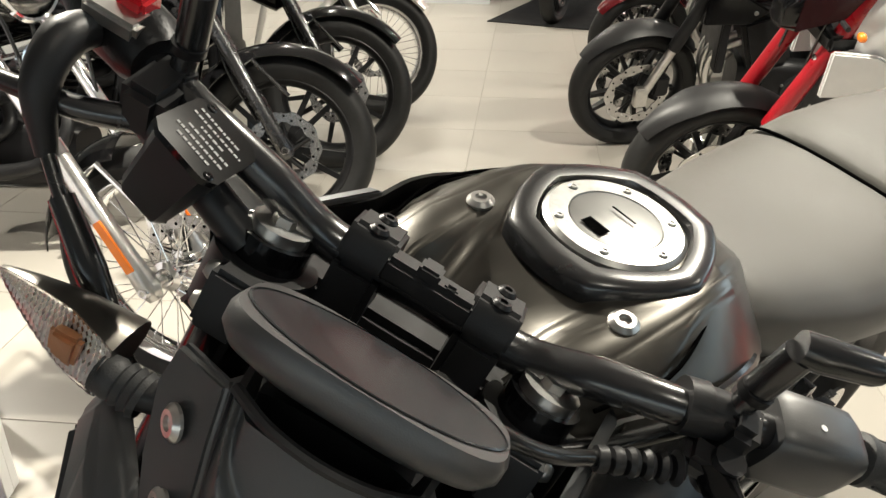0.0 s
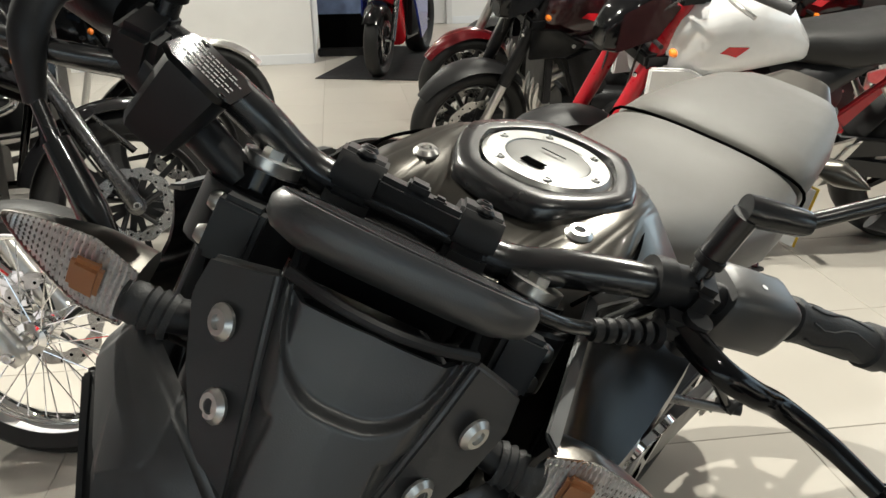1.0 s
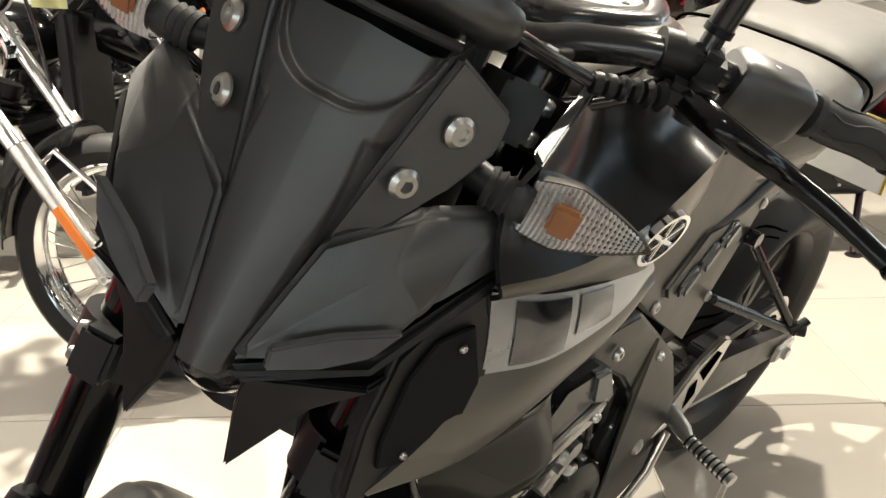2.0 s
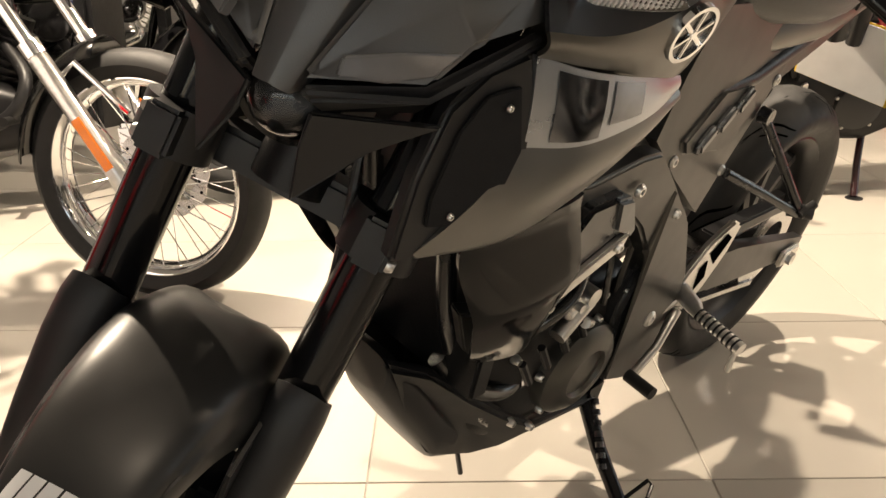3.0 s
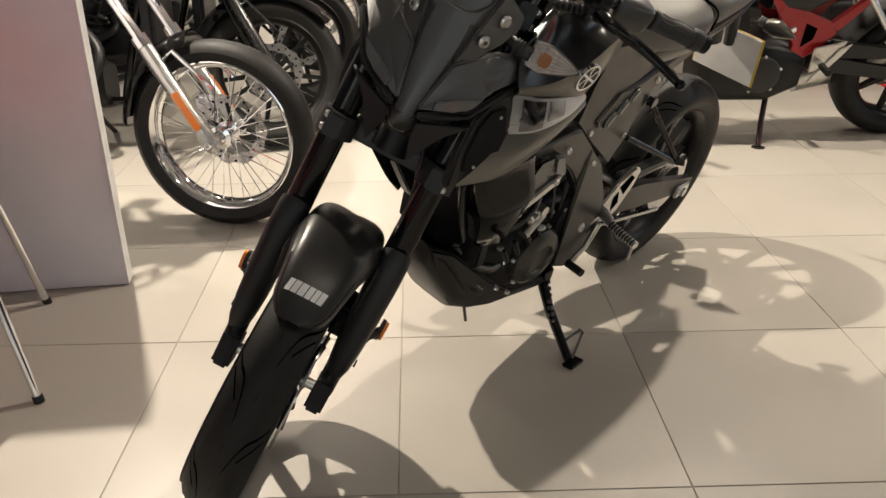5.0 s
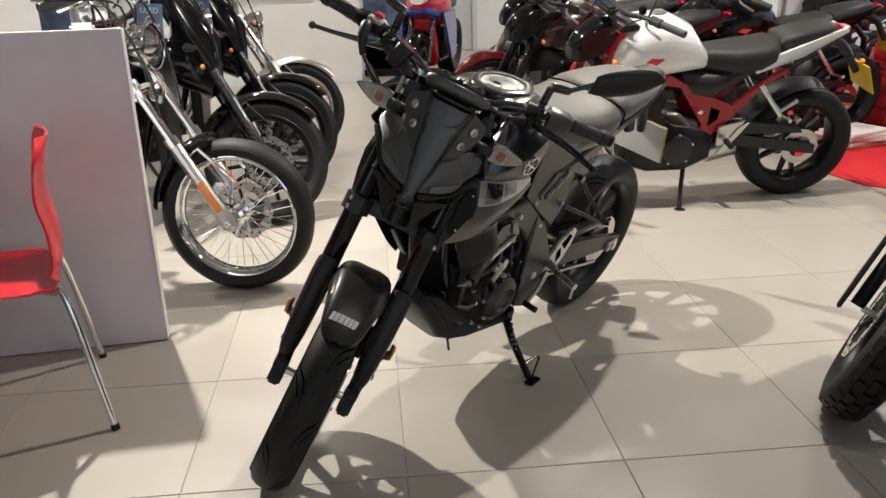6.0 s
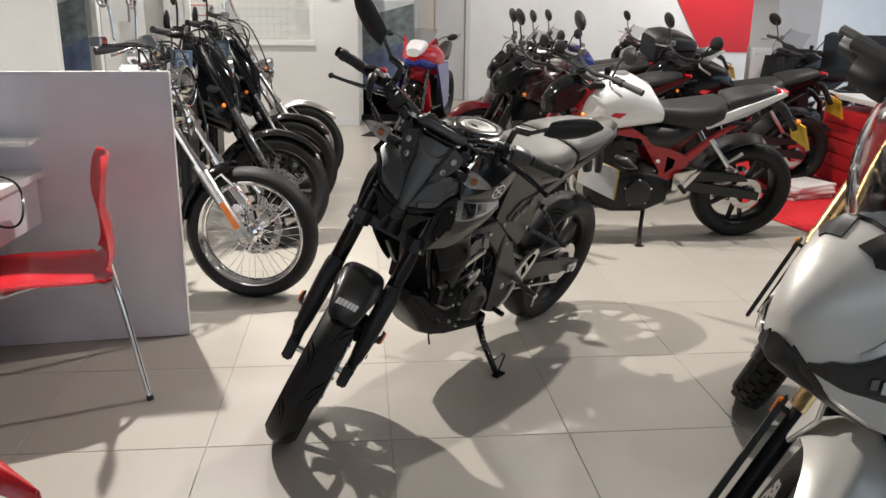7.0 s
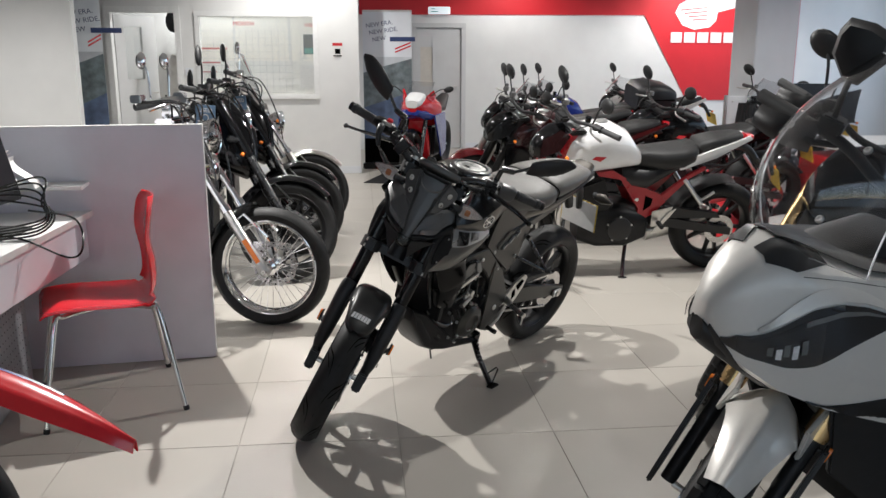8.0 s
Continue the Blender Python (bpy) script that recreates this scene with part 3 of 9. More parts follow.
def brake_disc(root, y, r):
    bm = bmesh.new()
    n = 60
    rows = []
    for k in range(n):
        a = 2 * math.pi * k / n
        wav = 0.004 * math.cos(a * 10)
        rows.append([bm.verts.new((q * math.cos(a), yy, q * math.sin(a))) for q, yy in ((r + wav, y + 0.002), (r * 0.72 - wav, y + 0.002), (r * 0.72 - wav, y - 0.002), (r + wav, y - 0.002))])
    for k in range(n):
        a, b = rows[k], rows[(k + 1) % n]
        for i in range(4):
            bm.faces.new((a[i], a[(i + 1) % 4], b[(i + 1) % 4], b[i]))
    d = part("brake_disc", bm, STEEL, root, "drilled steel brake disc")
    bm = bmesh.new()
    for k in range(24):
        a = 2 * math.pi * k / 24
        q = r * (0.80 if k % 2 else 0.91)
        merge(bm, lathe([(y - 0.0027, 0.0), (y - 0.0027, 0.0045), (y + 0.0027, 0.0045), (y + 0.0027, 0.0)], 8), at(q * math.cos(a), 0, q * math.sin(a)))
    part("hole", bm, GROOVE, d)["kind"] = "stuff"
    bm = bmesh.new()
    for k in range(5):
        a = 2 * math.pi * k / 5
        merge(bm, rod((0.03 * math.cos(a), y * 0.85, 0.03 * math.sin(a)), (r * 0.76 * math.cos(a + 0.4), y, r * 0.76 * math.sin(a + 0.4)), 0.007, 8))
    part("carrier", bm, ALUD, d)
    return d


def indicator(parent, p, side, m, lens=True):
    """A leaf-shaped turn signal: ribbed stalk, shell, clear lens over an amber bulb."""
    root = new("turn_signal")
    root.parent = parent
    root.matrix_basis = m @ at(*p) @ (Matrix.Diagonal((1, side, 1, 1)))
    st = [(0.0, 0.0135), (0.004, 0.0150), (0.006, 0.0125), (0.010, 0.0148), (0.012, 0.0122), (0.016, 0.0143), (0.018, 0.0118), (0.022, 0.0135), (0.026, 0.0130), (0.032, 0.0115)]
    part("stalk", lathe([(h - 0.032, r) for h, r in st], 18), GRIPM, root, "ribbed rubber stalk")
    L = 0.092
    shell, lensr = [], []
    for i in range(29):
        f = i / 28
        y = -0.004 + L * f
        w = 0.0235 * (1 - f ** 1.7) ** 0.75 * (0.78 + 0.5 * min(1, f * 3) - 0.28 * f) + 0.0004
        back = -0.036 * (1 - f) ** 0.9 - 0.003
        cx = -0.004 - 0.018 * f
        n = 10
        shell.append([V(cx + back * math.sin(math.pi * k / n), y, w * math.cos(math.pi * k / n)) for k in range(n + 1)])
        fr = 0.015 * (1 - f ** 2) + 0.001 + (0.0006 if i % 2 else 0.0)
        lensr.append([V(cx + 0.0007 + fr * math.sin(math.pi * k / n) ** 0.6, y, w * 1.02 * math.cos(math.pi * k / n)) for k in range(n + 1)])
    part("shell", loft(shell), TANKM, root)
    part("lens", loft(lensr), LENSM, root, "clear ribbed lens")
    part("bulb", bevelled(box(-0.0080, 0.0005, 0.014, 0.034, -0.0115, 0.0120, 0.0), 0.003, 2), AMBERC, root, "dull amber bulb cover")
    part("reflector", surf(lambda u, v: V(-0.0046 - 0.018 * u + 0.0012 * (round(u * 48) % 2) + 0.0008 * (round(v * 12) % 2), -0.003 + (L - 0.006) * u, (2 * v - 1) * (0.022 * (1 - u ** 1.7) ** 0.75 * (0.78 + 0.5 * min(1, u * 3) - 0.28 * u) + 0.0003)), 48, 12, -0.0006), FACETM, root, "faceted silver reflector")
    return root


def hero():
    bike = thing("motorcycle", BASE, "matte black naked motorcycle on its side stand, bars turned", "motorcycle")
    P = lambda name, bm, material, label="", smooth=40: part(name, bm, material, bike, label, smooth)
    S = lambda name, bm, material, label="", smooth=40: part(name, bm, material, bike, label, smooth, STEER)

    # front wheel and fork
    fw = wheel(bike, "front_wheel", FA, 0.295, 0.108, 0.222, 10, STEER, twist=0.12, grooves=True, y_disc=0.062, disc_r=0.141, tyre_lab="black road tyre with curved grooves")
    for s in (1, -1):
        top, low = FA + AXIS * 0.84 + V(0, s * 0.102, 0), FA + AXIS * 0.25 + V(0, s * 0.102, 0)
        tubep = S("fork_tube", many(tube([low, low + AXIS * 0.01, top], [0.0235, 0.026, 0.026], 20)), GLOSSB, "gloss black fork tube")
        part("fork_cap", many(rod(top, top + AXIS * 0.008, 0.021, 16), rod(top, top + AXIS * 0.014, 0.009, 6)), ALU, tubep, m=STEER)
        part("stanchion", rod(FA + V(0, s * 0.102, 0), low, 0.019, 14), ALUD, tubep, m=STEER)
        # guard that wraps the fork leg
        rings = []
        for f, wy, fx, bx in ((0.028, 0.010, 0.004, -0.034), (0.040, 0.017, 0.016, -0.046), (0.065, 0.023, 0.028, -0.054), (0.11, 0.027, 0.036, -0.057), (0.19, 0.030, 0.042, -0.052), (0.26, 0.031, 0.044, -0.040), (0.300, 0.030, 0.040, -0.033), (0.318, 0.028, 0.032, -0.030)):
            fwd = V(AXIS.z, 0, -AXIS.x)
            c = FA + AXIS * f + V(0, s * 0.105, 0) + fwd * (fx + bx) / 2
            ring = []
            for k in range(20):
                ca, sa = math.cos(k * math.pi / 10), math.sin(k * math.pi / 10)
                ring.append(c + fwd * math.copysign(abs(ca) ** 0.65, ca) * (fx - bx) / 2 + AXIS * 0.016 * ca * (1 if f > 0.25 else 0) + V(0, s * math.copysign(abs(sa) ** 0.65, sa) * wy, 0))
            rings.append(ring)
        g = S("fork_guard", loft(rings), MATTE, "matte black moulded fork guard")
        bm = bmesh.new()
        for f in (0.075, 0.135, 0.19):
            merge(bm, lathe([(0.0, 0.0), (0.0, 0.008), (0.003, 0.008), (0.003, 0.0)], 14), at(*(FA + AXIS * f + V(-0.008, s * 0.1315, 0))))
        part("hole", bm, GROOVE, g, m=STEER)["kind"] = "stuff"
        # reflector
        rp = FA + AXIS * 0.125 + V(-0.055, s * 0.142, 0)
        r = S("reflector", merge(bmesh.new(), lathe([(-0.003, 0.0), (-0.003, 0.026), (0.003, 0.024), (0.004, 0.0)], 24, "Y"), at(*(rp + V(0, s * 0.012, 0))) @ Matrix.Diagonal((0.55, s, 1.0, 1))), AMBER, "amber oval side reflector")
        part("bracket", many(rod(rp + V(0, s * 0.008, 0), rp + V(0.03, -s * 0.012, 0), 0.009, 10), merge(bmesh.new(), lathe([(-0.006, 0.0), (-0.006, 0.029), (0.001, 0.028), (0.001, 0)], 24, "Y"), at(*(rp + V(0, s * 0.007, 0))) @ Matrix.Diagonal((0.55, s, 1.0, 1)))), MATTE, r, m=STEER)
        # axle foot
        ft = merge(bmesh.new(), box(-0.028, 0.028, -0.018, 0.018, -0.045, 0.03, 0.006), at(*(FA + V(-0.002, s * 0.100, 0))) @ Matrix.Rotation(-RAKE, 4, "Y"))
        S("fork_foot", ft, ALUD)
    S("brake_caliper", many(box(-0.04, 0.03, 0.045, 0.088, 0.02, 0.105, 0.010)), ALUD).data.transform(STEER @ at(*(FA + V(-0.10, 0, 0.05))) @ STEER.inverted())
    S("brake_hose", tube([FA + V(-0.1, 0.085, 0.13), FA + V(-0.16, 0.09, 0.3), FA + V(-0.2, 0.07, 0.42), FA + V(-0.26, 0.03, 0.55)], 0.0045, 8, 6), CABLE)

    # front fender
    def fend(u, v):
        a = radians(66 + 94 * u)
        half = 0.047 + 0.037 * min(1, u / 0.45)
        if u < 0.10:
            half *= 0.30 + 0.70 * (1 - (1 - u / 0.10) ** 2) ** 0.5
        if u > 0.7:
            half *= 1 - 0.35 * ((u - 0.7) / 0.3) ** 2
        q = 2 * v - 1
        side = half * math.sin(q * 1.35) / math.sin(1.35)
        drop = (0.026 + 0.066 * math.exp(-((u - 0.55) / 0.24) ** 2)) * (0.22 * q * q + 0.78 * abs(q) ** 5)
        r = 0.312 + 0.034 * math.sin(math.pi * min(1, u * 1.05)) - drop
        edge = (u - 0.60 - 0.10 * abs(q) ** 1.5 + 0.05 * max(0, 1 - abs(q) * 3)) / 0.03
        r -= 0.007 * min(1, max(0, edge)) + 0.004 * max(0, 1 - abs(abs(q) - 0.78) / 0.05)
        return FA + V(r * math.cos(a), side, r * math.sin(a))
    fe = S("front_fender", surf(fend, 60, 36, -0.003), FENDM, "satin black front mudguard with white word bars", 60)
    widths = (0.0105, 0.0115, 0.0135, 0.0115, 0.0105, 0.0115)
    y0 = -0.0365
    for wd in widths:
        def pt(y, u):
            half = 0.047 + 0.037 * min(1, u / 0.45)
            p = fend(u, 0.5 + math.asin(max(-1, min(1, y / half * math.sin(1.35)))) / 2.7)
            return p + (p - FA).normalized() * 0.0012
        rows = [[pt(y0 + wd * 0.86 * j / 3 - 0.003 * i / 3, 0.125 - 0.042 * i / 3) for j in range(4)] for i in range(4)]
        part("word_bar", loft(rows, cap=False, closed=False), PRINT, fe, "white printed bar", m=STEER)
        y0 += wd
    for s in (1, -1):
        S("fender_stay", slab([FA + V(-0.03, s * 0.083, 0.27), FA + V(-0.14, s * 0.083, 0.29), FA + V(-0.12, s * 0.083, 0.15), FA + V(-0.05, s * 0.083, 0.14)], 0.004), MATTE)

    # triple clamps
    def clamp(f, name):
        c = FA + AXIS * f
        bm = many(*[rod(c + V(0, s * 0.102, 0) - AXIS * 0.022, c + V(0, s * 0.102, 0) + AXIS * 0.022, 0.037, 20) for s in (1, -1)])
        merge(bm, box(-0.075, -0.015, -0.085, 0.085, -0.018, 0.018, 0.006), at(*c) @ Matrix.Rotation(-RAKE, 4, "Y"))
        for s in (1, -1):
            merge(bm, box(0.018, 0.052, -0.016, 0.016, -0.022, 0.022, 0.004), at(*(c + V(0, s * 0.102, 0))) @ Matrix.Rotation(-RAKE, 4, "Y"))
        o = S(name, bm, MATTE, "black cast fork clamp")
        fwd = V(AXIS.z, 0, -AXIS.x)
        [part("clamp_bolt", bolt(c + fwd * 0.036 + V(0, s * 0.118, 0) + AXIS * q, V(0, s, 0), 0.007, 0.007), ALU, o, m=STEER) for s in (1, -1) for q in (-0.012, 0.012)]
    clamp(0.485, "lower_clamp")
    clamp(0.80, "upper_clamp")

    # handlebar
    half = [(0.995, 0.0, 1.046), (0.995, 0.075, 1.046), (0.999, 0.125, 1.070), (0.998, 0.185, 1.090), (0.962, 0.28, 1.086), (0.926, 0.400, 1.082)]
    pts = [(x, -y, z) for x, y, z in half[:0:-1]] + half
    S("handlebar", tube(pts, [0.0115, 0.0115, 0.0125, 0.0145, 0.0148, 0.0148, 0.0148, 0.0145, 0.0125, 0.0115, 0.0115], 18, 8), SATIN, "black tapered handlebar")
    CL = Matrix.Rotation(-RAKE * 0.8, 4, "Y")
    for s in (1, -1):
        c = V(0.995, s * 0.046, 1.046)
        bm = many(box(-0.023, 0.023, -0.017, 0.017, -0.075, 0.002, 0.005), prism([(-0.024, 0.003), (-0.022, 0.020), (-0.012, 0.030), (0.014, 0.030), (0.024, 0.018), (0.024, 0.003)], -0.0175, 0.0175, 0.003))
        merge(bm, rod((0, 0, -0.11), (0, 0, -0.07), 0.019, 16))
        o = S("bar_riser", merge(bmesh.new(), bm, at(*c) @ CL), MATTE, "black bar clamp on a tall riser")
        [part("clamp_bolt", bolt(V(q, 0, 0.029), V(0, 0, 1), 0.0072, 0.004), ALUD, o, m=STEER @ at(*c) @ CL) for q in (-0.008, 0.012)]
    S("bar_bridge", merge(bmesh.new(), many(box(0.004, 0.026, -0.034, 0.034, 0.006, 0.024, 0.004), box(0.006, 0.024, -0.012, 0.004, 0.022, 0.030, 0.002), box(0.012, 0.022, 0.008, 0.018, 0.022, 0.027, 0.002)), at(0.995, 0, 1.046) @ CL), MATTE, "black bridge between the bar clamps")
    S("ignition_lock", many(rod(V(1.035, 0.0, 0.955), V(1.020, 0.0, 0.99), 0.021, 20), rod(V(1.021, 0.0, 0.988), V(1.0195, 0.0, 0.992), 0.014, 20)), ALU, "round silver ignition lock")
    # grips
    for s in (1, -1):
        a, b = V(0.953, s * 0.302, 1.0855), V(0.926, s * 0.402, 1.082)
        d = (b - a).normalized()
        bm = tube([a - d * 0.004, a, a + d * 0.006, a + d * 0.008, b - d * 0.020, b - d * 0.018, b - d * 0.004, b], [0.013, 0.0185, 0.0185, 0.0162, 0.0168, 0.0195, 0.0195, 0.0175], 20)
        g = S("grip", bm, GRIPM, "black rubber handlebar grip")
        bm = bmesh.new()
        for k in range(7):
            ang = 2 * math.pi * k / 7
            ln = []
            for i in range(7):
                q = a + d * (0.012 + 0.011 * i)
                th = ang + 0.22 * math.sin(i * 1.25)
                e1 = d.orthogonal().normalized()
                e2 = d.cross(e1)
                ln.append(q + 0.0165 * (math.cos(th) * e1 + math.sin(th) * e2))
            merge(bm, tube(ln, 0.0012, 5))
        part("rib", bm, GRIPM, g, m=STEER)
        part("bar_end", rod(b, b + d * 0.014, 0.0165, 16), ALUD, g, m=STEER)
    # left controls
    d = (V(0.926, 0.402, 1.082) - V(0.998, 0.185, 1.090)).normalized()
    q = V(0.968, 0.262, 1.087)
    sw = S("switch_housing", merge(bmesh.new(), many(body([(-0.034, 0.021, 0.020, -0.026), (-0.028, 0.025, 0.024, -0.032), (0.022, 0.025, 0.024, -0.032), (0.032, 0.020, 0.019, -0.024)], 18, 4)), at(*q) @ Vector(d).to_track_quat("X", "Z").to_matrix().to_4x4()), NOSEM, "grey-black handlebar switch housing")
    part("button", many(box(-0.02, 0.0, 0.022, 0.030, 0.0, 0.012, 0.002), box(0.006, 0.022, 0.020, 0.036, -0.02, -0.004, 0.003), box(-0.022, -0.004, 0.022, 0.032, -0.022, -0.010, 0.002)), MATTE, sw, m=STEER @ at(*q) @ Vector(d).to_track_quat("X", "Z").to_matrix().to_4x4())
    part("switch_mark", lathe([(0.0245, 0.0), (0.0245, 0.0025)], 10, "Z"), PRINT, sw, m=STEER @ at(*q) @ Vector(d).to_track_quat("X", "Z").to_matrix().to_4x4() @ at(-0.006, -0.004, 0))
    S("collar", many(rod((0.999, 0.172, 1.089), (0.995, 0.186, 1.0905), 0.0185, 18), rod((0.996, 0.183, 1.0905), (0.991, 0.20, 1.0905), 0.0165, 18)), MATTE)
    S("clutch_perch", many(box(0.975, 1.012, 0.198, 0.222, 1.068, 1.108, 0.006), box(1.005, 1.030, 0.186, 0.226, 1.066, 1.084, 0.005), rod((1.018, 0.212, 1.060), (1.018, 0.212, 1.09), 0.011, 12)), MATTE, "black clutch lever perch")
    lev = S("clutch_lever", tube([(1.018, 0.206, 1.076), (1.050, 0.228, 1.080), (1.050, 0.262, 1.074), (1.041, 0.290, 1.067), (1.047, 0.335, 1.060), (1.063, 0.378, 1.053)], [0.012, 0.011, 0.010, 0.0095, 0.0085, 0.0075], 12, 6, 0.8), GLOSSB, "black clutch lever with ball end")
    part("lever_ball", ball(0.0095, at(1.064, 0.385, 1.052)), GLOSSB, lev, m=STEER)
    bm = bmesh.new()
    for k in range(6):
        a = V(1.030, 0.190, 1.072).lerp(V(1.055, 0.135, 1.066), k / 6.0)
        b = V(1.030, 0.190, 1.072).lerp(V(1.055, 0.135, 1.066), (k + 0.62) / 6.0)
        merge(bm, tube([a, a.lerp(b, 0.5), b], [0.0085, 0.0115 - 0.0006 * k, 0.008], 14))
    S("cable_boot", bm, MATTE, "ribbed rubber cable boot")["kind"] = "stuff"
    S("clutch_cable", tube([(1.052, 0.14, 1.066), (1.078, 0.108, 1.078), (1.088, 0.075, 1.085), (1.078, 0.045, 1.078), (1.055, 0.03, 1.05), (1.04, 0.02, 0.97)], 0.0052, 10, 8), CABLE)
    S("wiring_loom", tube([(0.985, 0.20, 1.075), (1.02, 0.15, 1.04), (1.05, 0.09, 1.015), (1.06, 0.04, 0.98)], 0.0065, 10, 8), CABLE)
    # mirrors
    for s in (1, -1):
        mr = new("mirror")
        mr.parent = bike
        mr.matrix_basis = STEER
        X = lambda x, y, z: V(x, s * y, z)
        part("stem", many(tube([X(0.990, 0.204, 1.10), X(0.986, 0.204, 1.118), X(0.985, 0.204, 1.119), X(0.984, 0.204, 1.160)], [0.0085, 0.0085, 0.0105, 0.0105], 16), tube([X(0.984, 0.200, 1.164), X(0.982, 0.212, 1.165), X(0.972, 0.245, 1.168), X(0.970, 0.25, 1.169)], [0.0105, 0.0115, 0.0105, 0.009], 16), tube([X(0.972, 0.246, 1.168), X(0.962, 0.275, 1.19), X(0.954, 0.305, 1.215)], [0.0062, 0.006, 0.0065], 12, 4)), SATIN, mr, "black jointed mirror stem")
        part("stem_nut", many(rod(X(0.991, 0.204, 1.094), X(0.990, 0.204, 1.104), 0.011, 6), rod(X(0.9865, 0.204, 1.116), X(0.986, 0.204, 1.122), 0.0115, 14)), ALUD, mr)
        head = []
        for i in range(11):
            f = i / 10
            c = X(0.956, 0.292, 1.205).lerp(X(0.928, 0.445, 1.285), f)
            h = 0.040 * (math.sin(math.pi * min(1, f * 0.80 + 0.14)) ** 0.55) * (1.0 if f < 0.8 else 1 - 0.62 * ((f - 0.8) / 0.2) ** 1.5)
            dx = 0.018 * math.sin(math.pi * min(0.98, f + 0.05)) ** 0.6 + 0.002
            head.append([c + V(dx * max(-0.35, math.cos(a)), 0, h * math.sin(a)) for a in (2 * math.pi * k / 16 for k in range(16))])
        part("housing", loft(head), MATTE, mr, "black mirror housing")
        glass = []
        for i in range(9):
            f = 0.06 + 0.88 * i / 8
            c = X(0.956, 0.292, 1.205).lerp(X(0.928, 0.445, 1.285), f) + V(-0.0085, 0, 0)
            h = 0.036 * (math.sin(math.pi * min(1, f * 0.80 + 0.14)) ** 0.55) * (1.0 if f < 0.8 else 1 - 0.62 * ((f - 0.8) / 0.2) ** 1.5)
            glass.append([c + V(0, 0, h), c + V(0, 0, -h)])
        part("mirror_glass", loft(glass, cap=False, closed=False), MIRRORM, mr)
    # right controls: reservoir, throttle housing, lever, hoses
    ex, ey = V(0.97, -0.04, 0.23).normalized(), V(-0.30, 0.87, -0.39)
    ez = ex.cross(ey).normalized()
    ey = ez.cross(ex)
    R = Matrix.Translation(V(1.038, -0.1535, 1.111) - ez * 0.024) @ Matrix((ex, ey, ez)).transposed().to_4x4() @ Matrix.Diagonal((0.80, 0.86, 0.80, 1))
    res = S("brake_reservoir", merge(bmesh.new(), loft([[V(x * k, y * k, z) for x, y in ((0.030, 0.020), (0.022, 0.026), (-0.022, 0.026), (-0.032, 0.018), (-0.032, -0.018), (-0.022, -0.026), (0.022, -0.026), (0.030, -0.020))] for z, k in ((-0.045, 0.72), (-0.038, 0.82), (0.020, 1.0), (0.024, 0.98))]), R), MATTE, "black brake fluid reservoir")
    cap = part("reservoir_cap", merge(bmesh.new(), bevelled(loft([[V(x, y, z) for x, y in ((0.034, 0.020), (0.026, 0.029), (-0.026, 0.029), (-0.036, 0.020), (-0.036, -0.020), (-0.026, -0.029), (0.026, -0.029), (0.034, -0.020))] for z in (0.0245, 0.030)]), 0.0015, 1), R), GLOSSB, res, "gloss black lid with worn white print", m=STEER)
    bm = bmesh.new()
    for k, (ln, off) in enumerate(((0.030, 0.0), (0.042, 0.0), (0.036, 0.002), (0.020, 0.0), (0.044, 0.0), (0.038, -0.002))):
        z = 0.019 - 0.0076 * k
        x = -ln / 2 + off
        while x < ln / 2 + off:
            wd = 0.0016 + 0.0030 * random.random()
            merge(bm, box(z - 0.0012, z + 0.0012, x, x + wd, 0.0302, 0.0305))
            x += wd + 0.0011
    part("print_bar", bm, PRINTD, res, "white bars of tiny print", smooth=0, m=STEER @ R)
    [part("lid_screw", bolt(p, V(0, 0, 1), 0.0038, 0.0012), GLOSSB, res, m=STEER @ R) for p in (V(0.027, 0.021, 0.030), V(-0.029, -0.018, 0.030))]
    S("master_cylinder", many(rod((1.030, -0.115, 1.040), (1.016, -0.205, 1.078), 0.0135, 14), rod((1.034, -0.098, 1.032), (1.030, -0.116, 1.040), 0.0095, 12), box(0.982, 1.03, -0.222, -0.192, 1.068, 1.106, 0.006)), MATTE)
    S("banjo_bolt", many(rod((1.037, -0.088, 1.029), (1.033, -0.100, 1.034), 0.0105, 6), rod((1.040, -0.082, 1.026), (1.036, -0.09, 1.030), 0.007, 10)), ALUD)
    S("brake_line", tube([(1.040, -0.092, 1.026), (1.048, -0.090, 1.005), (1.050, -0.085, 0.97), (1.06, -0.07, 0.9)], [0.0085, 0.007, 0.0055, 0.005], 10, 6), CABLE)
    thr = S("throttle_housing", many(tube([(0.985, -0.222, 1.092), (0.978, -0.235, 1.092), (0.965, -0.275, 1.092), (0.955, -0.300, 1.090)], [0.020, 0.026, 0.027, 0.020], 18)), ALUD, "grey-black throttle switch housing")
    part("kill_switch", box(0.962, 0.984, -0.262, -0.24, 1.112, 1.127, 0.003), REDP, thr, "red kill switch", m=STEER)
    part("switch_plate", box(0.975, 0.998, -0.275, -0.235, 1.104, 1.118, 0.003), ALU, thr, "grey switch plate", m=STEER)
    S("throttle_elbow", tube([(0.990, -0.268, 1.095), (1.02, -0.268, 1.100), (1.045, -0.262, 1.080), (1.058, -0.245, 1.045)], [0.012, 0.014, 0.012, 0.007], 14, 5), MATTE)
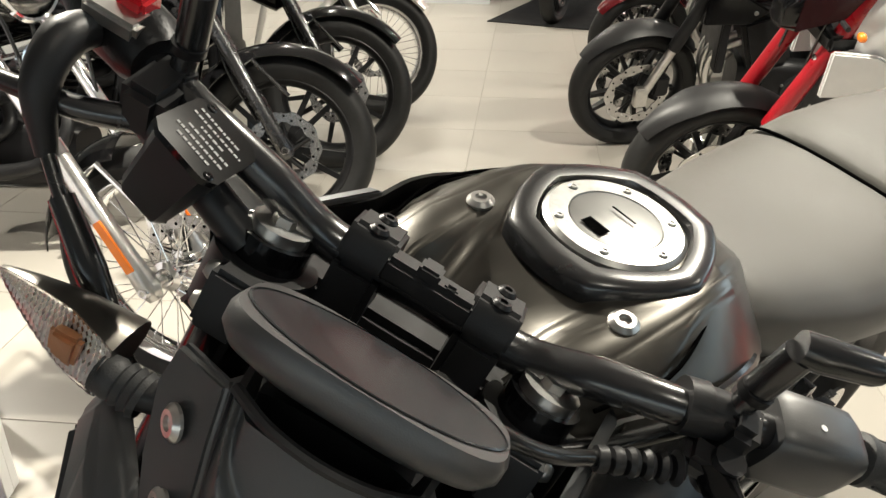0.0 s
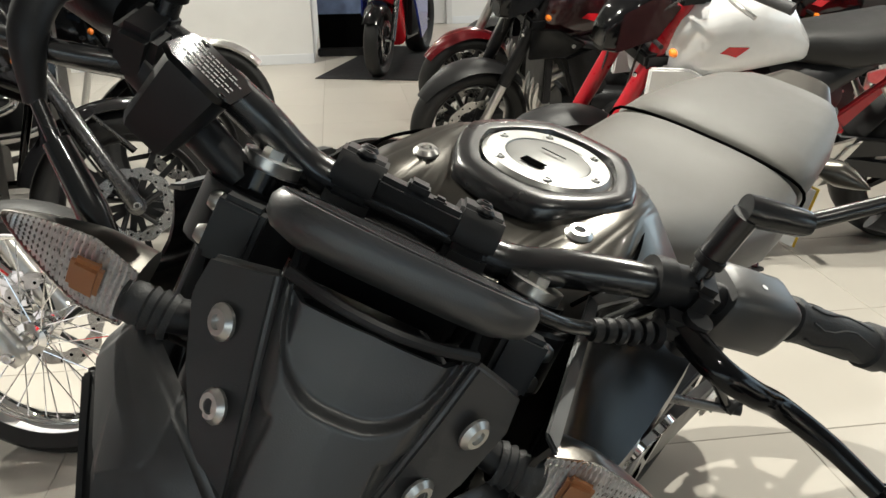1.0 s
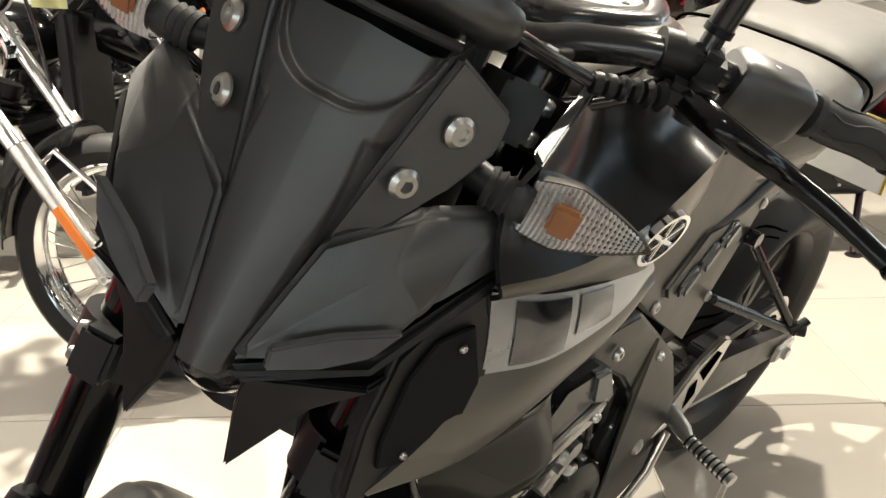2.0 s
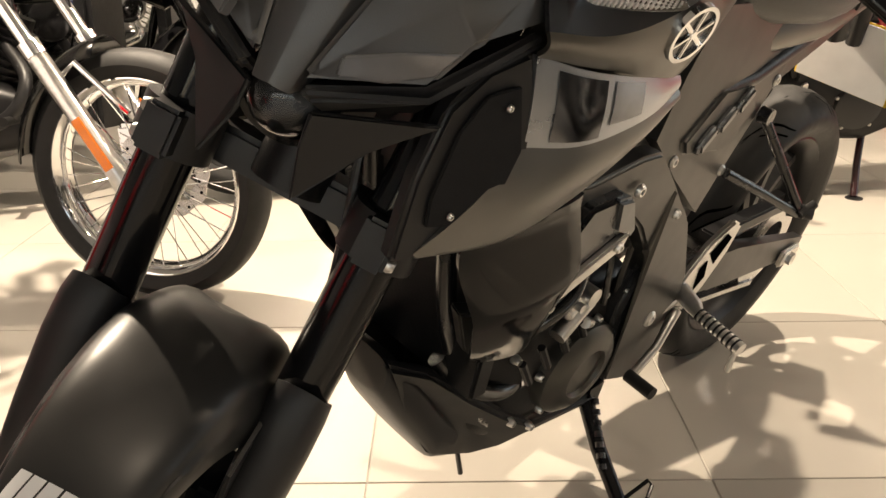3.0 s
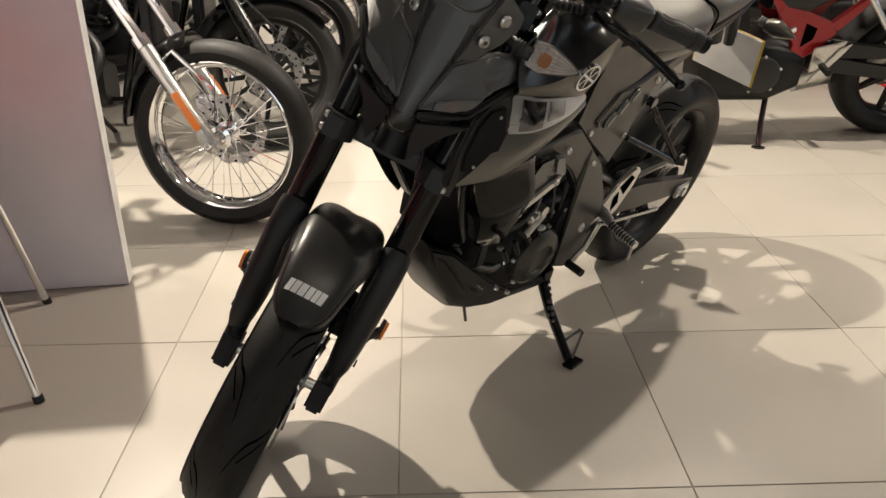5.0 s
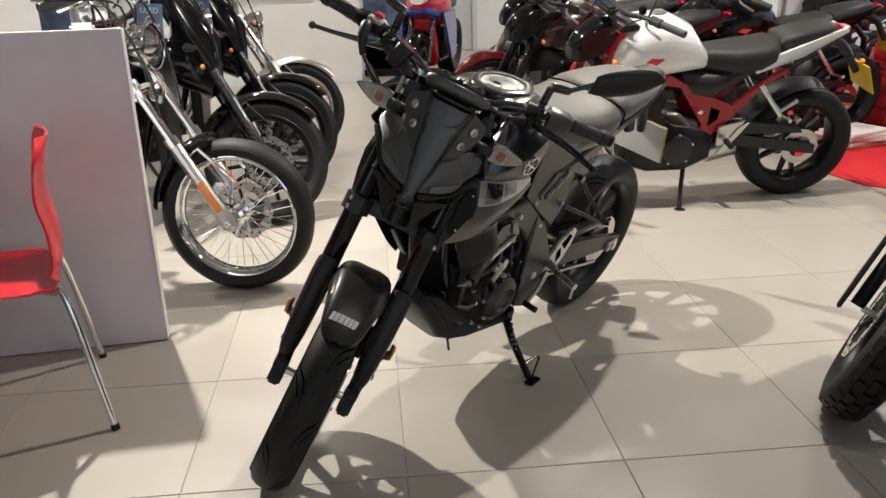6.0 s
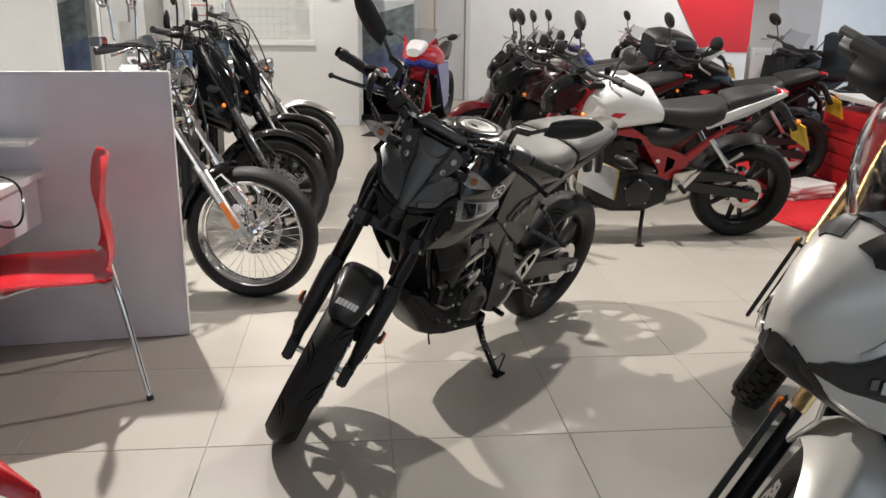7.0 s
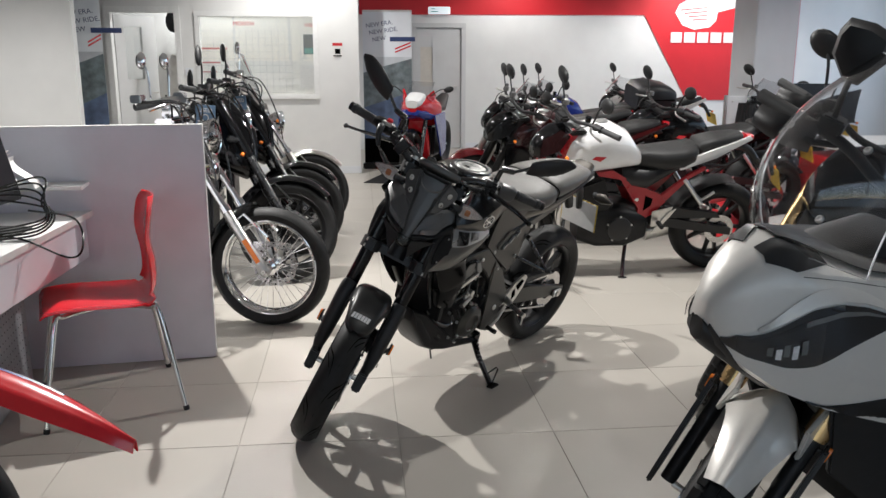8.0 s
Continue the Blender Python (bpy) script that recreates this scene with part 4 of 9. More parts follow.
    S("throttle_cable", many(tube([(1.056, -0.248, 1.05), (1.085, -0.20, 1.02), (1.098, -0.165, 0.995)], [0.005, 0.0045, 0.0045], 10, 6), tube([(1.072, -0.222, 1.035), (1.090, -0.185, 1.012), (1.105, -0.155, 0.988)], [0.0085, 0.0105, 0.0085], 12, 5), tube([(1.105, -0.155, 0.988), (1.115, -0.125, 0.972), (1.105, -0.095, 0.955), (1.07, -0.06, 0.92)], 0.0055, 10, 6)), CABLE)
    lev = S("brake_lever", tube([(1.016, -0.206, 1.074), (1.034, -0.24, 1.072), (1.042, -0.285, 1.067), (1.045, -0.335, 1.058), (1.042, -0.378, 1.050)], [0.012, 0.0105, 0.0085, 0.0065, 0.0065], 12, 6, 0.8), SATIN, "black front brake lever")
    part("lever_ball", ball(0.0095, at(1.042, -0.385, 1.049)), SATIN, lev, m=STEER)

    # dash
    D = at(1.112, 0.0, 1.094) @ Matrix.Rotation(radians(-32), 4, "Y")
    rings = []
    for z, k, e in ((-0.015, 0.78, 3), (-0.010, 0.94, 3.2), (-0.003, 1.0, 3.4), (0.006, 1.0, 3.4), (0.0105, 0.965, 3.4)):
        rings.append([V(0.040 * k * math.copysign(abs(math.cos(a)) ** (2 / e), math.cos(a)), 0.083 * k * math.copysign(abs(math.sin(a)) ** (2 / e), math.sin(a)), z) for a in (2 * math.pi * i / 40 for i in range(40))])
    dash = S("instrument", merge(bmesh.new(), loft(rings), D), NOSEM, "black digital instrument pod")
    part("screen", merge(bmesh.new(), lathe([(0.0112, 0.0), (0.0112, 1.0), (0.0118, 0.98)], 40, "Z"), D @ Matrix.Diagonal((0.0365, 0.079, 1, 1))), mat("lcd_glass", (0.022, 0.023, 0.025), 0.24, spec=0.35), dash, "dark glossy display", m=STEER)
    S("dash_bracket", many(box(1.06, 1.10, -0.05, 0.05, 1.04, 1.065, 0.004)), MATTE)

    # headlight mask
    def cowl(u, v):
        q = 2 * v - 1
        w = 0.061 - 0.042 * u
        x = 1.170 + 0.112 * u - 0.008 * q * q - 0.022 * max(0, (abs(q) - 0.70) / 0.30) ** 1.3 * (1 - 0.3 * u) - 0.035 * max(0, (abs(q) - 0.92) / 0.08)
        z = 1.084 - 0.200 * u - 0.004 * abs(q)
        rr = abs(q / 0.84) ** 2.6 + (u / 0.21) ** 2.2
        if rr < 1.12:
            k = min(1, (1.12 - rr) / 0.26)
            k = k * k * (3 - 2 * k)
            x -= 0.0085 * k
            z -= 0.005 * k
        # long shallow step beside each plate
        if 0.26 < u < 0.72 and abs(q) > 0.5:
            line = 0.60 + 0.30 * (u - 0.26) / 0.46
            k = min(1, max(0, (abs(q) - line) / 0.05)) * min(1, (u - 0.26) / 0.03, (0.72 - u) / 0.06)
            x -= 0.005 * k
        return V(x, q * w, z)
    S("nose_cowl", surf(cowl, 120, 96, 0.004), NOSEM, "matte black sculpted nose cowl with scooped pocket", 60)
    S("pocket_lip", tube([(1.150, -0.056, 1.086), (1.162, -0.03, 1.090), (1.166, 0, 1.091), (1.162, 0.03, 1.090), (1.150, 0.056, 1.086)], 0.0035, 8, 5), MATTE)
    for s in (1, -1):
        Y = lambda x, y, z: V(x, s * y, z)
        # side plate with two bolts
        pts = [Y(1.122, 0.104, 1.048), Y(1.150, 0.062, 1.082), Y(1.170, 0.054, 1.050), Y(1.214, 0.034, 0.962), Y(1.210, 0.045, 0.955), Y(1.196, 0.068, 0.985), Y(1.172, 0.090, 1.008), Y(1.138, 0.106, 1.028)]
        if s < 0:
            pts = pts[::-1]
        nrm = (Y(1.214, 0.034, 0.962) - Y(1.150, 0.062, 1.082)).cross(Y(1.122, 0.104, 1.048) - Y(1.150, 0.062, 1.082)).normalized()
        nrm = nrm if nrm.x > 0 else -nrm
        pl = S("side_plate", slab([q - nrm * 0.010 for q in pts[::-1]], 0.010, 0.0035, 3), NOSEM, "matte black bolted side plate")
        for b in (Y(1.1605, 0.0760, 1.0425), Y(1.1865, 0.0605, 1.008)):
            part("plate_bolt", bolt(b + nrm * 0.001, nrm, 0.0108, 0.005), ALU, pl, "silver hex bolt", m=STEER)
        # cheek
        rim = [Y(1.277, 0.016, 0.893), Y(1.220, 0.035, 0.964), Y(1.192, 0.080, 0.996), Y(1.137, 0.128, 0.991), Y(1.150, 0.143, 0.958), Y(1.218, 0.108, 0.945), Y(1.240, 0.093, 0.914)]
        mid, mid2 = Y(1.214, 0.082, 0.966), Y(1.160, 0.124, 0.977)
        bm = bmesh.new()
        vs = [bm.verts.new(p) for p in rim + [mid, mid2]]
        for t in ((0, 1, 7), (1, 2, 7), (2, 8, 7), (2, 3, 8), (3, 4, 8), (4, 5, 8), (8, 5, 7), (5, 6, 7), (6, 0, 7)):
            bm.faces.new([vs[i] for i in t])
        back = bmesh.ops.extrude_face_region(bm, geom=list(bm.faces))
        bmesh.ops.translate(bm, vec=(-0.016, 0, 0.003), verts=[v for v in back["geom"] if isinstance(v, bmesh.types.BMVert)])
        bmesh.ops.recalc_face_normals(bm, faces=bm.faces)
        S("cheek_panel", bevelled(bm, 0.005, 3, 14), NOSEM, "matte black faceted headlight cheek", 50)
        # position light strip, set into the lower edge of the cheek
        S("light_strip", slab([Y(1.272, 0.036, 0.922), Y(1.249, 0.066, 0.932), Y(1.231, 0.101, 0.943), Y(1.243, 0.090, 0.924), Y(1.260, 0.066, 0.913), Y(1.278, 0.038, 0.910)][::s], 0.010, 0.0015), mat("smoked_lamp", (0.10, 0.10, 0.105), 0.22, coat=0.5), "smoked slim position lamp")
        S("lower_lip", slab([Y(1.275, 0.016, 0.890), Y(1.239, 0.092, 0.910), Y(1.148, 0.140, 0.952), Y(1.125, 0.125, 0.925), Y(1.195, 0.080, 0.872), Y(1.245, 0.020, 0.868)][::s], 0.012, 0.004, 3), MATTE)
        S("chin_fin", slab([Y(1.245, 0.022, 0.858), Y(1.232, 0.10, 0.884), Y(1.20, 0.108, 0.872), Y(1.232, 0.070, 0.842), Y(1.273, 0.036, 0.798), Y(1.252, 0.024, 0.832)][::s], 0.006, 0.002), MATTE, "pointed black chin fin")
        indicator(bike, (1.140, s * 0.138, 1.006), s, STEER)
        S("signal_mount", rod(Y(1.13, 0.08, 1.008), Y(1.139, 0.112, 1.006), 0.011, 12), MATTE)
    HL = at(1.238, 0, 0.846) @ Matrix.Scale(0.86, 4) @ Matrix.Rotation(radians(12), 4, "Y")
    hl = S("headlight", merge(bmesh.new(), lathe([(-0.06, 0.0), (-0.06, 0.044), (-0.004, 0.046), (0.004, 0.042), (0.002, 0.036), (-0.02, 0.034)], 32, "X"), HL), GLOSSB, "round projector headlight")
    part("lens", merge(bmesh.new(), lathe([(-0.016, 0.034), (0.0, 0.033), (0.012, 0.027), (0.020, 0.016), (0.023, 0.0)], 32, "X"), HL), CLEAR, hl, "clear domed projector lens", m=STEER)
    part("projector", merge(bmesh.new(), lathe([(-0.034, 0.0), (-0.034, 0.012), (-0.018, 0.033), (-0.016, 0.034)], 32, "X"), HL), ALUD, hl, "dark metal projector bowl", m=STEER)
    S("headlight_shell", body([(1.06, 0.06, 1.02, 0.86), (1.12, 0.095, 1.05, 0.83), (1.17, 0.085, 1.0, 0.82), (1.195, 0.06, 0.93, 0.812)], 24, 3), MATTE)

    # tank and covers
    def tank_ring(x, half):
        pts = [V(x, y, z) for y, z in half]
        return [V(x, -y, z) for x, y, z in reversed(pts[1:])] + pts
    rings = [
        (0.985, ((0, 0.935), (0.030, 0.940), (0.045, 0.950), (0.060, 0.985), (0.085, 0.995), (0.112, 0.965), (0.122, 0.940), (0.10, 0.83))),
        (0.940, ((0, 0.965), (0.036, 0.972), (0.050, 0.984), (0.066, 1.016), (0.096, 1.012), (0.128, 0.988), (0.140, 0.962), (0.11, 0.81))),
        (0.900, ((0, 0.996), (0.044, 1.002), (0.058, 1.012), (0.071, 1.023), (0.100, 1.022), (0.132, 1.000), (0.150, 0.968), (0.12, 0.80))),
        (0.862, ((0, 1.020), (0.054, 1.022), (0.066, 1.024), (0.078, 1.025), (0.100, 1.025), (0.128, 1.012), (0.156, 0.972), (0.13, 0.80))),
        (0.820, ((0, 1.032), (0.068, 1.032), (0.080, 1.030), (0.087, 1.030), (0.100, 1.030), (0.114, 1.026), (0.158, 0.975), (0.13, 0.80))),
        (0.785, ((0, 1.033), (0.076, 1.033), (0.086, 1.031), (0.091, 1.031), (0.098, 1.032), (0.106, 1.028), (0.155, 0.972), (0.13, 0.80))),
        (0.740, ((0, 1.032), (0.074, 1.031), (0.082, 1.029), (0.086, 1.027), (0.092, 1.024), (0.100, 1.018), (0.146, 0.965), (0.12, 0.80))),
        (0.690, ((0, 1.017), (0.058, 1.013), (0.068, 1.009), (0.074, 1.003), (0.080, 0.998), (0.088, 0.992), (0.130, 0.948), (0.11, 0.80))),
        (0.635, ((0, 0.985), (0.048, 0.980), (0.056, 0.975), (0.062, 0.968), (0.068, 0.960), (0.076, 0.952), (0.108, 0.918), (0.09, 0.80))),
        (0.575, ((0, 0.930), (0.035, 0.925), (0.042, 0.920), (0.050, 0.912), (0.055, 0.905), (0.060, 0.895), (0.080, 0.875), (0.07, 0.80))),
    ]
    bm = loft([tank_ring(x, h) for x, h in rings])
    bmesh.ops.recalc_face_normals(bm, faces=bm.faces)
    ring_edges = [e for e in bm.edges if abs(e.verts[0].co.x - e.verts[1].co.x) > 0.01 and e.calc_face_angle(0) > radians(14)]
    bmesh.ops.bevel(bm, geom=ring_edges, offset=0.006, segments=3, affect="EDGES", clamp_overlap=True)
    tank = P("fuel_tank", bm, TANKM, "satin black fuel tank with sculpted shoulders", 40)
    # top cover ridges round the filler
    def hexring(r, z, lift=0.0):
        out = []
        for k in range(48):
            a = 2 * math.pi * k / 48
            six = math.cos(math.pi / 6) / math.cos((a + math.pi / 6) % (math.pi / 3) - math.pi / 6)
            q = r * (0.55 + 0.45 * six)
            out.append(V(0.785 + q * math.cos(a) * 1.04, q * math.sin(a), z - 0.10 * max(0, q * math.cos(a) - 0.055) + lift))
        return out
    part("filler_surround", loft([hexring(0.092, 1.020), hexring(0.090, 1.033), hexring(0.086, 1.0375), hexring(0.076, 1.0385), hexring(0.068, 1.0375), hexring(0.065, 1.030)], cap=False), SATIN, tank, "black six-sided filler surround", 50)
    C = at(0.785, 0, 1.030) @ pose(0, 0, 0, 0, -1.5, 0)
    cap = P("filler_cap", merge(bmesh.new(), lathe([(-0.01, 0.062), (0.004, 0.062), (0.0075, 0.058), (0.0078, 0.041), (0.0062, 0.040)], 56, "Z"), C), CAPM, "silver ring filler cap with grey key flap")
    part("cap_centre", merge(bmesh.new(), lathe([(0.0, 0.0405), (0.0070, 0.0400), (0.0074, 0.0385), (0.0074, 0.0)], 40, "Z"), C), CAPG, cap)
    part("key_flap", prism([(-0.024, -0.008), (-0.016, -0.018), (0.012, -0.016), (0.026, -0.004), (0.026, 0.006), (0.010, 0.017), (-0.014, 0.018), (-0.024, 0.008)], -0.0096, -0.0076, 0.0006), CAPG, cap, m=C @ pose(0, 0, 0, 90, 0, 0) @ Matrix.Diagonal((1, 1, 1, 1)))
    part("key_slot", many(box(0.020, 0.032, -0.012, 0.010, 0.0088, 0.0093), box(-0.010, -0.008, -0.013, 0.013, 0.0098, 0.0102)), GROOVE, cap, m=C)
    [part("cap_screw", bolt(V(0.0505 * math.cos(a), 0.0505 * math.sin(a), 0.0076), V(0, 0, 1), 0.0042, 0.002), CAPM, cap, m=C) for a in (math.pi / 6 + k * math.pi / 3 for k in range(6))]
    for s in (1, -1):
        Y = lambda x, y, z: V(x, s * y, z)
        part("cover_bolt", bolt(Y(0.862, 0.081, 1.0245), V(0.12, s * 0.06, 1), 0.0120, 0.006), ALU, tank, "silver bolt")
        part("cover_seam", tube([Y(0.925, 0.118, 1.0045), Y(0.865, 0.130, 1.0165), Y(0.80, 0.112, 1.0215), Y(0.748, 0.088, 1.020)], 0.0018, 6, 5), GROOVE, tank)
        # side tank panel, gloss black upper and badge panel
        A = [Y(1.052, 0.184, 0.992), Y(0.990, 0.158, 1.004), Y(0.935, 0.138, 1.013), Y(0.880, 0.150, 1.010), Y(0.820, 0.152, 0.998), Y(0.740, 0.140, 0.975), Y(0.660, 0.112, 0.935)]
        B = [Y(1.075, 0.192, 0.914), Y(1.010, 0.197, 0.906), Y(0.953, 0.200, 0.910), Y(0.880, 0.200, 0.928), Y(0.800, 0.192, 0.954), Y(0.730, 0.166, 0.945), Y(0.660, 0.132, 0.912)]
        D = [Y(1.062, 0.178, 0.888), Y(1.000, 0.180, 0.874), Y(0.950, 0.182, 0.864), Y(0.890, 0.184, 0.852), Y(0.830, 0.180, 0.846), Y(0.740, 0.152, 0.862), Y(0.660, 0.124, 0.872)]
        sd = P("tank_side", strips([A, B], 24, s * 0.004, (-s * 0.014,)), TSIDE, "satin black hollowed tank side panel", 60)
        part("lower_band", strips([B, D], 24, s * 0.004, (s * 0.006,)), TANKM, sd, "satin dark metallic lower band", 60)
        # Paler metal puts the light that falls on this edge into its colour.
        part("panel_edge", slab([Y(1.056, 0.187, 0.990), Y(0.932, 0.139, 1.017), Y(0.926, 0.128, 1.018), Y(1.050, 0.174, 0.994)][::-s], 0.006, 0.0015), WINGM, sd, "front edge of the side panel, paled as if lit")
        top = [Y(1.048, 0.168, 0.884), Y(0.990, 0.180, 0.869), Y(0.930, 0.184, 0.858), Y(0.875, 0.183, 0.849), Y(0.824, 0.178, 0.843)]
        kink = [Y(1.040, 0.172, 0.806), Y(0.985, 0.186, 0.802), Y(0.930, 0.190, 0.806), Y(0.870, 0.188, 0.815), Y(0.817, 0.178, 0.828)]
        low = [Y(1.132, 0.158, 0.722), Y(1.040, 0.176, 0.722), Y(0.960, 0.182, 0.745), Y(0.880, 0.182, 0.778), Y(0.814, 0.175, 0.811)]
        roll = [Y(1.120, 0.132, 0.705), Y(1.036, 0.144, 0.700), Y(0.955, 0.148, 0.722), Y(0.876, 0.150, 0.758), Y(0.818, 0.155, 0.800)]
        w = P("air_scoop", strips([kink, low, roll], 24, s * 0.005, (s * 0.006, s * 0.010)), SCOOPM, "satin grey metallic air scoop cover", 60)
        # Same grey as the scoop, painted paler where it would catch the window.
        part("scoop_top", strips([top, kink], 24, s * 0.006, (s * 0.002,)), WING_LIT, w, "upper scoop strip, paled for the daylight on it", 60)
        tk = lambda a, b: curve(top, 24)[round(a * 96)].lerp(curve(kink, 24)[round(a * 96)], b) + V(0, s * (0.0012 + 0.0022 * math.sin(math.pi * b)), 0)
        for a0, a1, b1 in ((0.10, 0.36, 1.0), (0.42, 0.62, 0.80)):
            part("foil_sticker", surf(lambda a, b: tk(a0 + (a1 - a0) * a, 0.08 + 0.84 * b1 * b), 8, 6, -s * 0.0006), FOILM, w, "mirror foil label")
        bd = lathe([(0.0, 0.0), (0.0, 0.028), (0.003, 0.028), (0.005, 0.025), (0.003, 0.0245), (0.003, 0.0)], 32)
        B = at(*Y(0.881, 0.199, 0.899)) @ Matrix.Diagonal((1, s, 1, 1)) @ Matrix.Rotation(radians(-4), 4, "Z") @ Matrix.Rotation(radians(-14), 4, "X")
        bgo = P("round_badge", merge(bmesh.new(), bd, B), SATIN, "round black badge with silver ring and spokes")
        part("badge_ring", merge(bmesh.new(), lathe([(0.0028, 0.0245), (0.0062, 0.0245), (0.0062, 0.0285), (0.0, 0.0292)], 36), B), CHROME, bgo)
        part("badge_hub", merge(bmesh.new(), lathe([(0.0, 0.0), (0.0062, 0.0), (0.0062, 0.004), (0.003, 0.005)], 16), B), CHROME, bgo)
        part("badge_cross", merge(bmesh.new(), many(*[merge(bmesh.new(), box(-0.0022, 0.0022, 0.003, 0.0056, -0.0245, 0.0245, 0.001), Matrix.Rotation(k * math.pi / 3, 4, "Y")) for k in range(3)]), B), CHROME, bgo)
        # scoop frame with dark mesh
        fr = [Y(1.052, 0.168, 0.888), Y(1.090, 0.160, 0.874), Y(1.122, 0.156, 0.846), Y(1.142, 0.154, 0.790), Y(1.154, 0.154, 0.716), Y(1.128, 0.158, 0.714), Y(1.066, 0.170, 0.722), Y(1.032, 0.174, 0.780), Y(1.034, 0.174, 0.840)]
        P("scoop_frame", slab(fr[::s], 0.020, 0.005, 3), MATTE, "matte black scoop frame")
        inn = [Y(1.062, 0.170, 0.862), Y(1.092, 0.164, 0.856), Y(1.112, 0.161, 0.828), Y(1.128, 0.160, 0.775), Y(1.128, 0.160, 0.748), Y(1.096, 0.166, 0.744), Y(1.062, 0.173, 0.760), Y(1.048, 0.175, 0.806)]
        msh = P("scoop_mesh", slab([p + V(0, s * 0.002, 0) for p in inn[::s]], 0.004, 0.001), BLACKM, "dark mesh intake")
        [part("mesh_screw", bolt(p, V(0, s, 0), 0.0035, 0.003), ALU, msh) for p in (Y(1.072, 0.172, 0.846), Y(1.108, 0.167, 0.756))]
        # radiator shroud
        sh = [Y(1.066, 0.145, 0.685), Y(1.028, 0.132, 0.617), Y(0.980, 0.118, 0.530), Y(0.955, 0.112, 0.497), Y(0.872, 0.128, 0.490), Y(0.900, 0.150, 0.590), Y(0.909, 0.158, 0.655), Y(0.925, 0.168, 0.735), Y(1.070, 0.160, 0.725)]
        fe_, re_ = curve([sh[8], sh[0], sh[1], sh[2], sh[3]], 6), curve([sh[7], sh[6].lerp(sh[7], 0.5), sh[6], sh[5], sh[4]], 6)
        P("radiator_shroud", surf(lambda u, v: fe_[round(u * 24)].lerp(re_[round(u * 24)], v) + V(0, s * (0.008 * math.sin(math.pi * v) ** 0.5 + 0.024 * max(0, 1 - abs(u - 0.55) / 0.45)), 0), 24, 12, -s * 0.006), SHROUDM, "gloss black radiator shroud")
        P("shroud_edge", slab([Y(1.000, 0.121, 0.580), Y(0.955, 0.108, 0.500), Y(0.923, 0.101, 0.470), Y(0.895, 0.107, 0.478), Y(0.930, 0.116, 0.515), Y(0.965, 0.124, 0.570)][::s], 0.020, 0.003), GREYM)
        # perimeter frame
        fr = [(0.97, 0.735), (0.860, 0.712), (0.765, 0.724), (0.722, 0.722), (0.634, 0.652), (0.528, 0.566), (0.452, 0.450), (0.425, 0.335), (0.455, 0.285), (0.530, 0.262), (0.598, 0.290), (0.575, 0.345), (0.548, 0.400), (0.562, 0.460), (0.628, 0.545), (0.680, 0.597), (0.756, 0.652), (0.860, 0.676), (0.97, 0.69)]
        P("frame_spar", plate(fr, lambda x, z: 0.126 + 0.020 * max(0, z - 0.55) / 0.17, 0.030, s, 0.009, 3), GREYM, "dark grey cast frame spar", 50)
        [P("frame_bolt", bolt(Y(x, y, z), V(0, s, 0), r, 0.006), ALU) for x, y, z, r in ((0.755, 0.146, 0.681, 0.009), (0.526, 0.126, 0.386, 0.014), (0.600, 0.134, 0.600, 0.007))]
        # side cover with a raised vent panel under the seat
        cy = lambda x, z: 0.099 + 0.06 * (x - 0.35) + 0.04 * max(0, z - 0.80)
        sc = [(0.700, 0.720), (0.680, 0.800), (0.650, 0.880), (0.500, 0.872), (0.300, 0.850), (0.120, 0.835), (0.060, 0.815), (0.200, 0.775), (0.345, 0.738), (0.372, 0.690), (0.415, 0.625), (0.462, 0.548), (0.595, 0.640), (0.660, 0.690)]
        c = P("side_cover", plate(sc, cy, 0.024, s, 0.008, 3), GREYM, "dark grey side cover with three vents", 50)
        lip = [(0.628, 0.704), (0.548, 0.764), (0.452, 0.758), (0.400, 0.712), (0.478, 0.656), (0.612, 0.680)]
        part("vent_panel", plate(lip, lambda x, z: cy(x, z) + 0.007, 0.012, s, 0.006, 3), GREYM, c, "raised vent panel", 50)
        for k in range(3):
            x, z = 0.572 - 0.044 * k, 0.690 + 0.020 * k
            part("vent_rib", plate([(x + 0.012, z - 0.014), (x + 0.020, z + 0.004), (x - 0.014, z + 0.030), (x - 0.024, z + 0.014)], lambda x, z: cy(x, z) + 0.017, 0.014, s, 0.005, 3), WINGM, c, "raised vent rib")
        for x, z in ((0.627, 0.675), (0.350, 0.742), (0.430, 0.612)):
            part("cover_screw", bolt(Y(x, cy(x, z), z), V(0, s, 0), 0.009, 0.005), ALU, c)
        # belly pan
        bp = [Y(1.010, 0.045, 0.455), Y(0.975, 0.064, 0.365), Y(0.925, 0.076, 0.280), Y(0.845, 0.082, 0.238), Y(0.78, 0.085, 0.220), Y(0.53, 0.090, 0.182), Y(0.53, 0.098, 0.206), Y(0.74, 0.105, 0.262), Y(0.81, 0.108, 0.315), Y(0.90, 0.102, 0.390), Y(0.965, 0.084, 0.445)]
        P("belly_pan_side", slab(bp[::s], 0.022, 0.006, 2), MATTE, "matte black belly pan half")
    P("belly_pan_nose", body([(0.84, 0.076, 0.27, 0.225), (0.915, 0.078, 0.36, 0.260), (0.965, 0.066, 0.430, 0.330), (1.005, 0.045, 0.460, 0.400)], 20, 4), MATTE, "matte black belly pan nose")
    P("drain_tube", rod((0.84, 0.06, 0.225), (0.832, 0.07, 0.185), 0.004, 8), CABLE)
    # radiator
    P("radiator", many(box(0.905, 0.935, -0.12, 0.12, 0.42, 0.70, 0.004)), ALUD, "dark finned radiator")
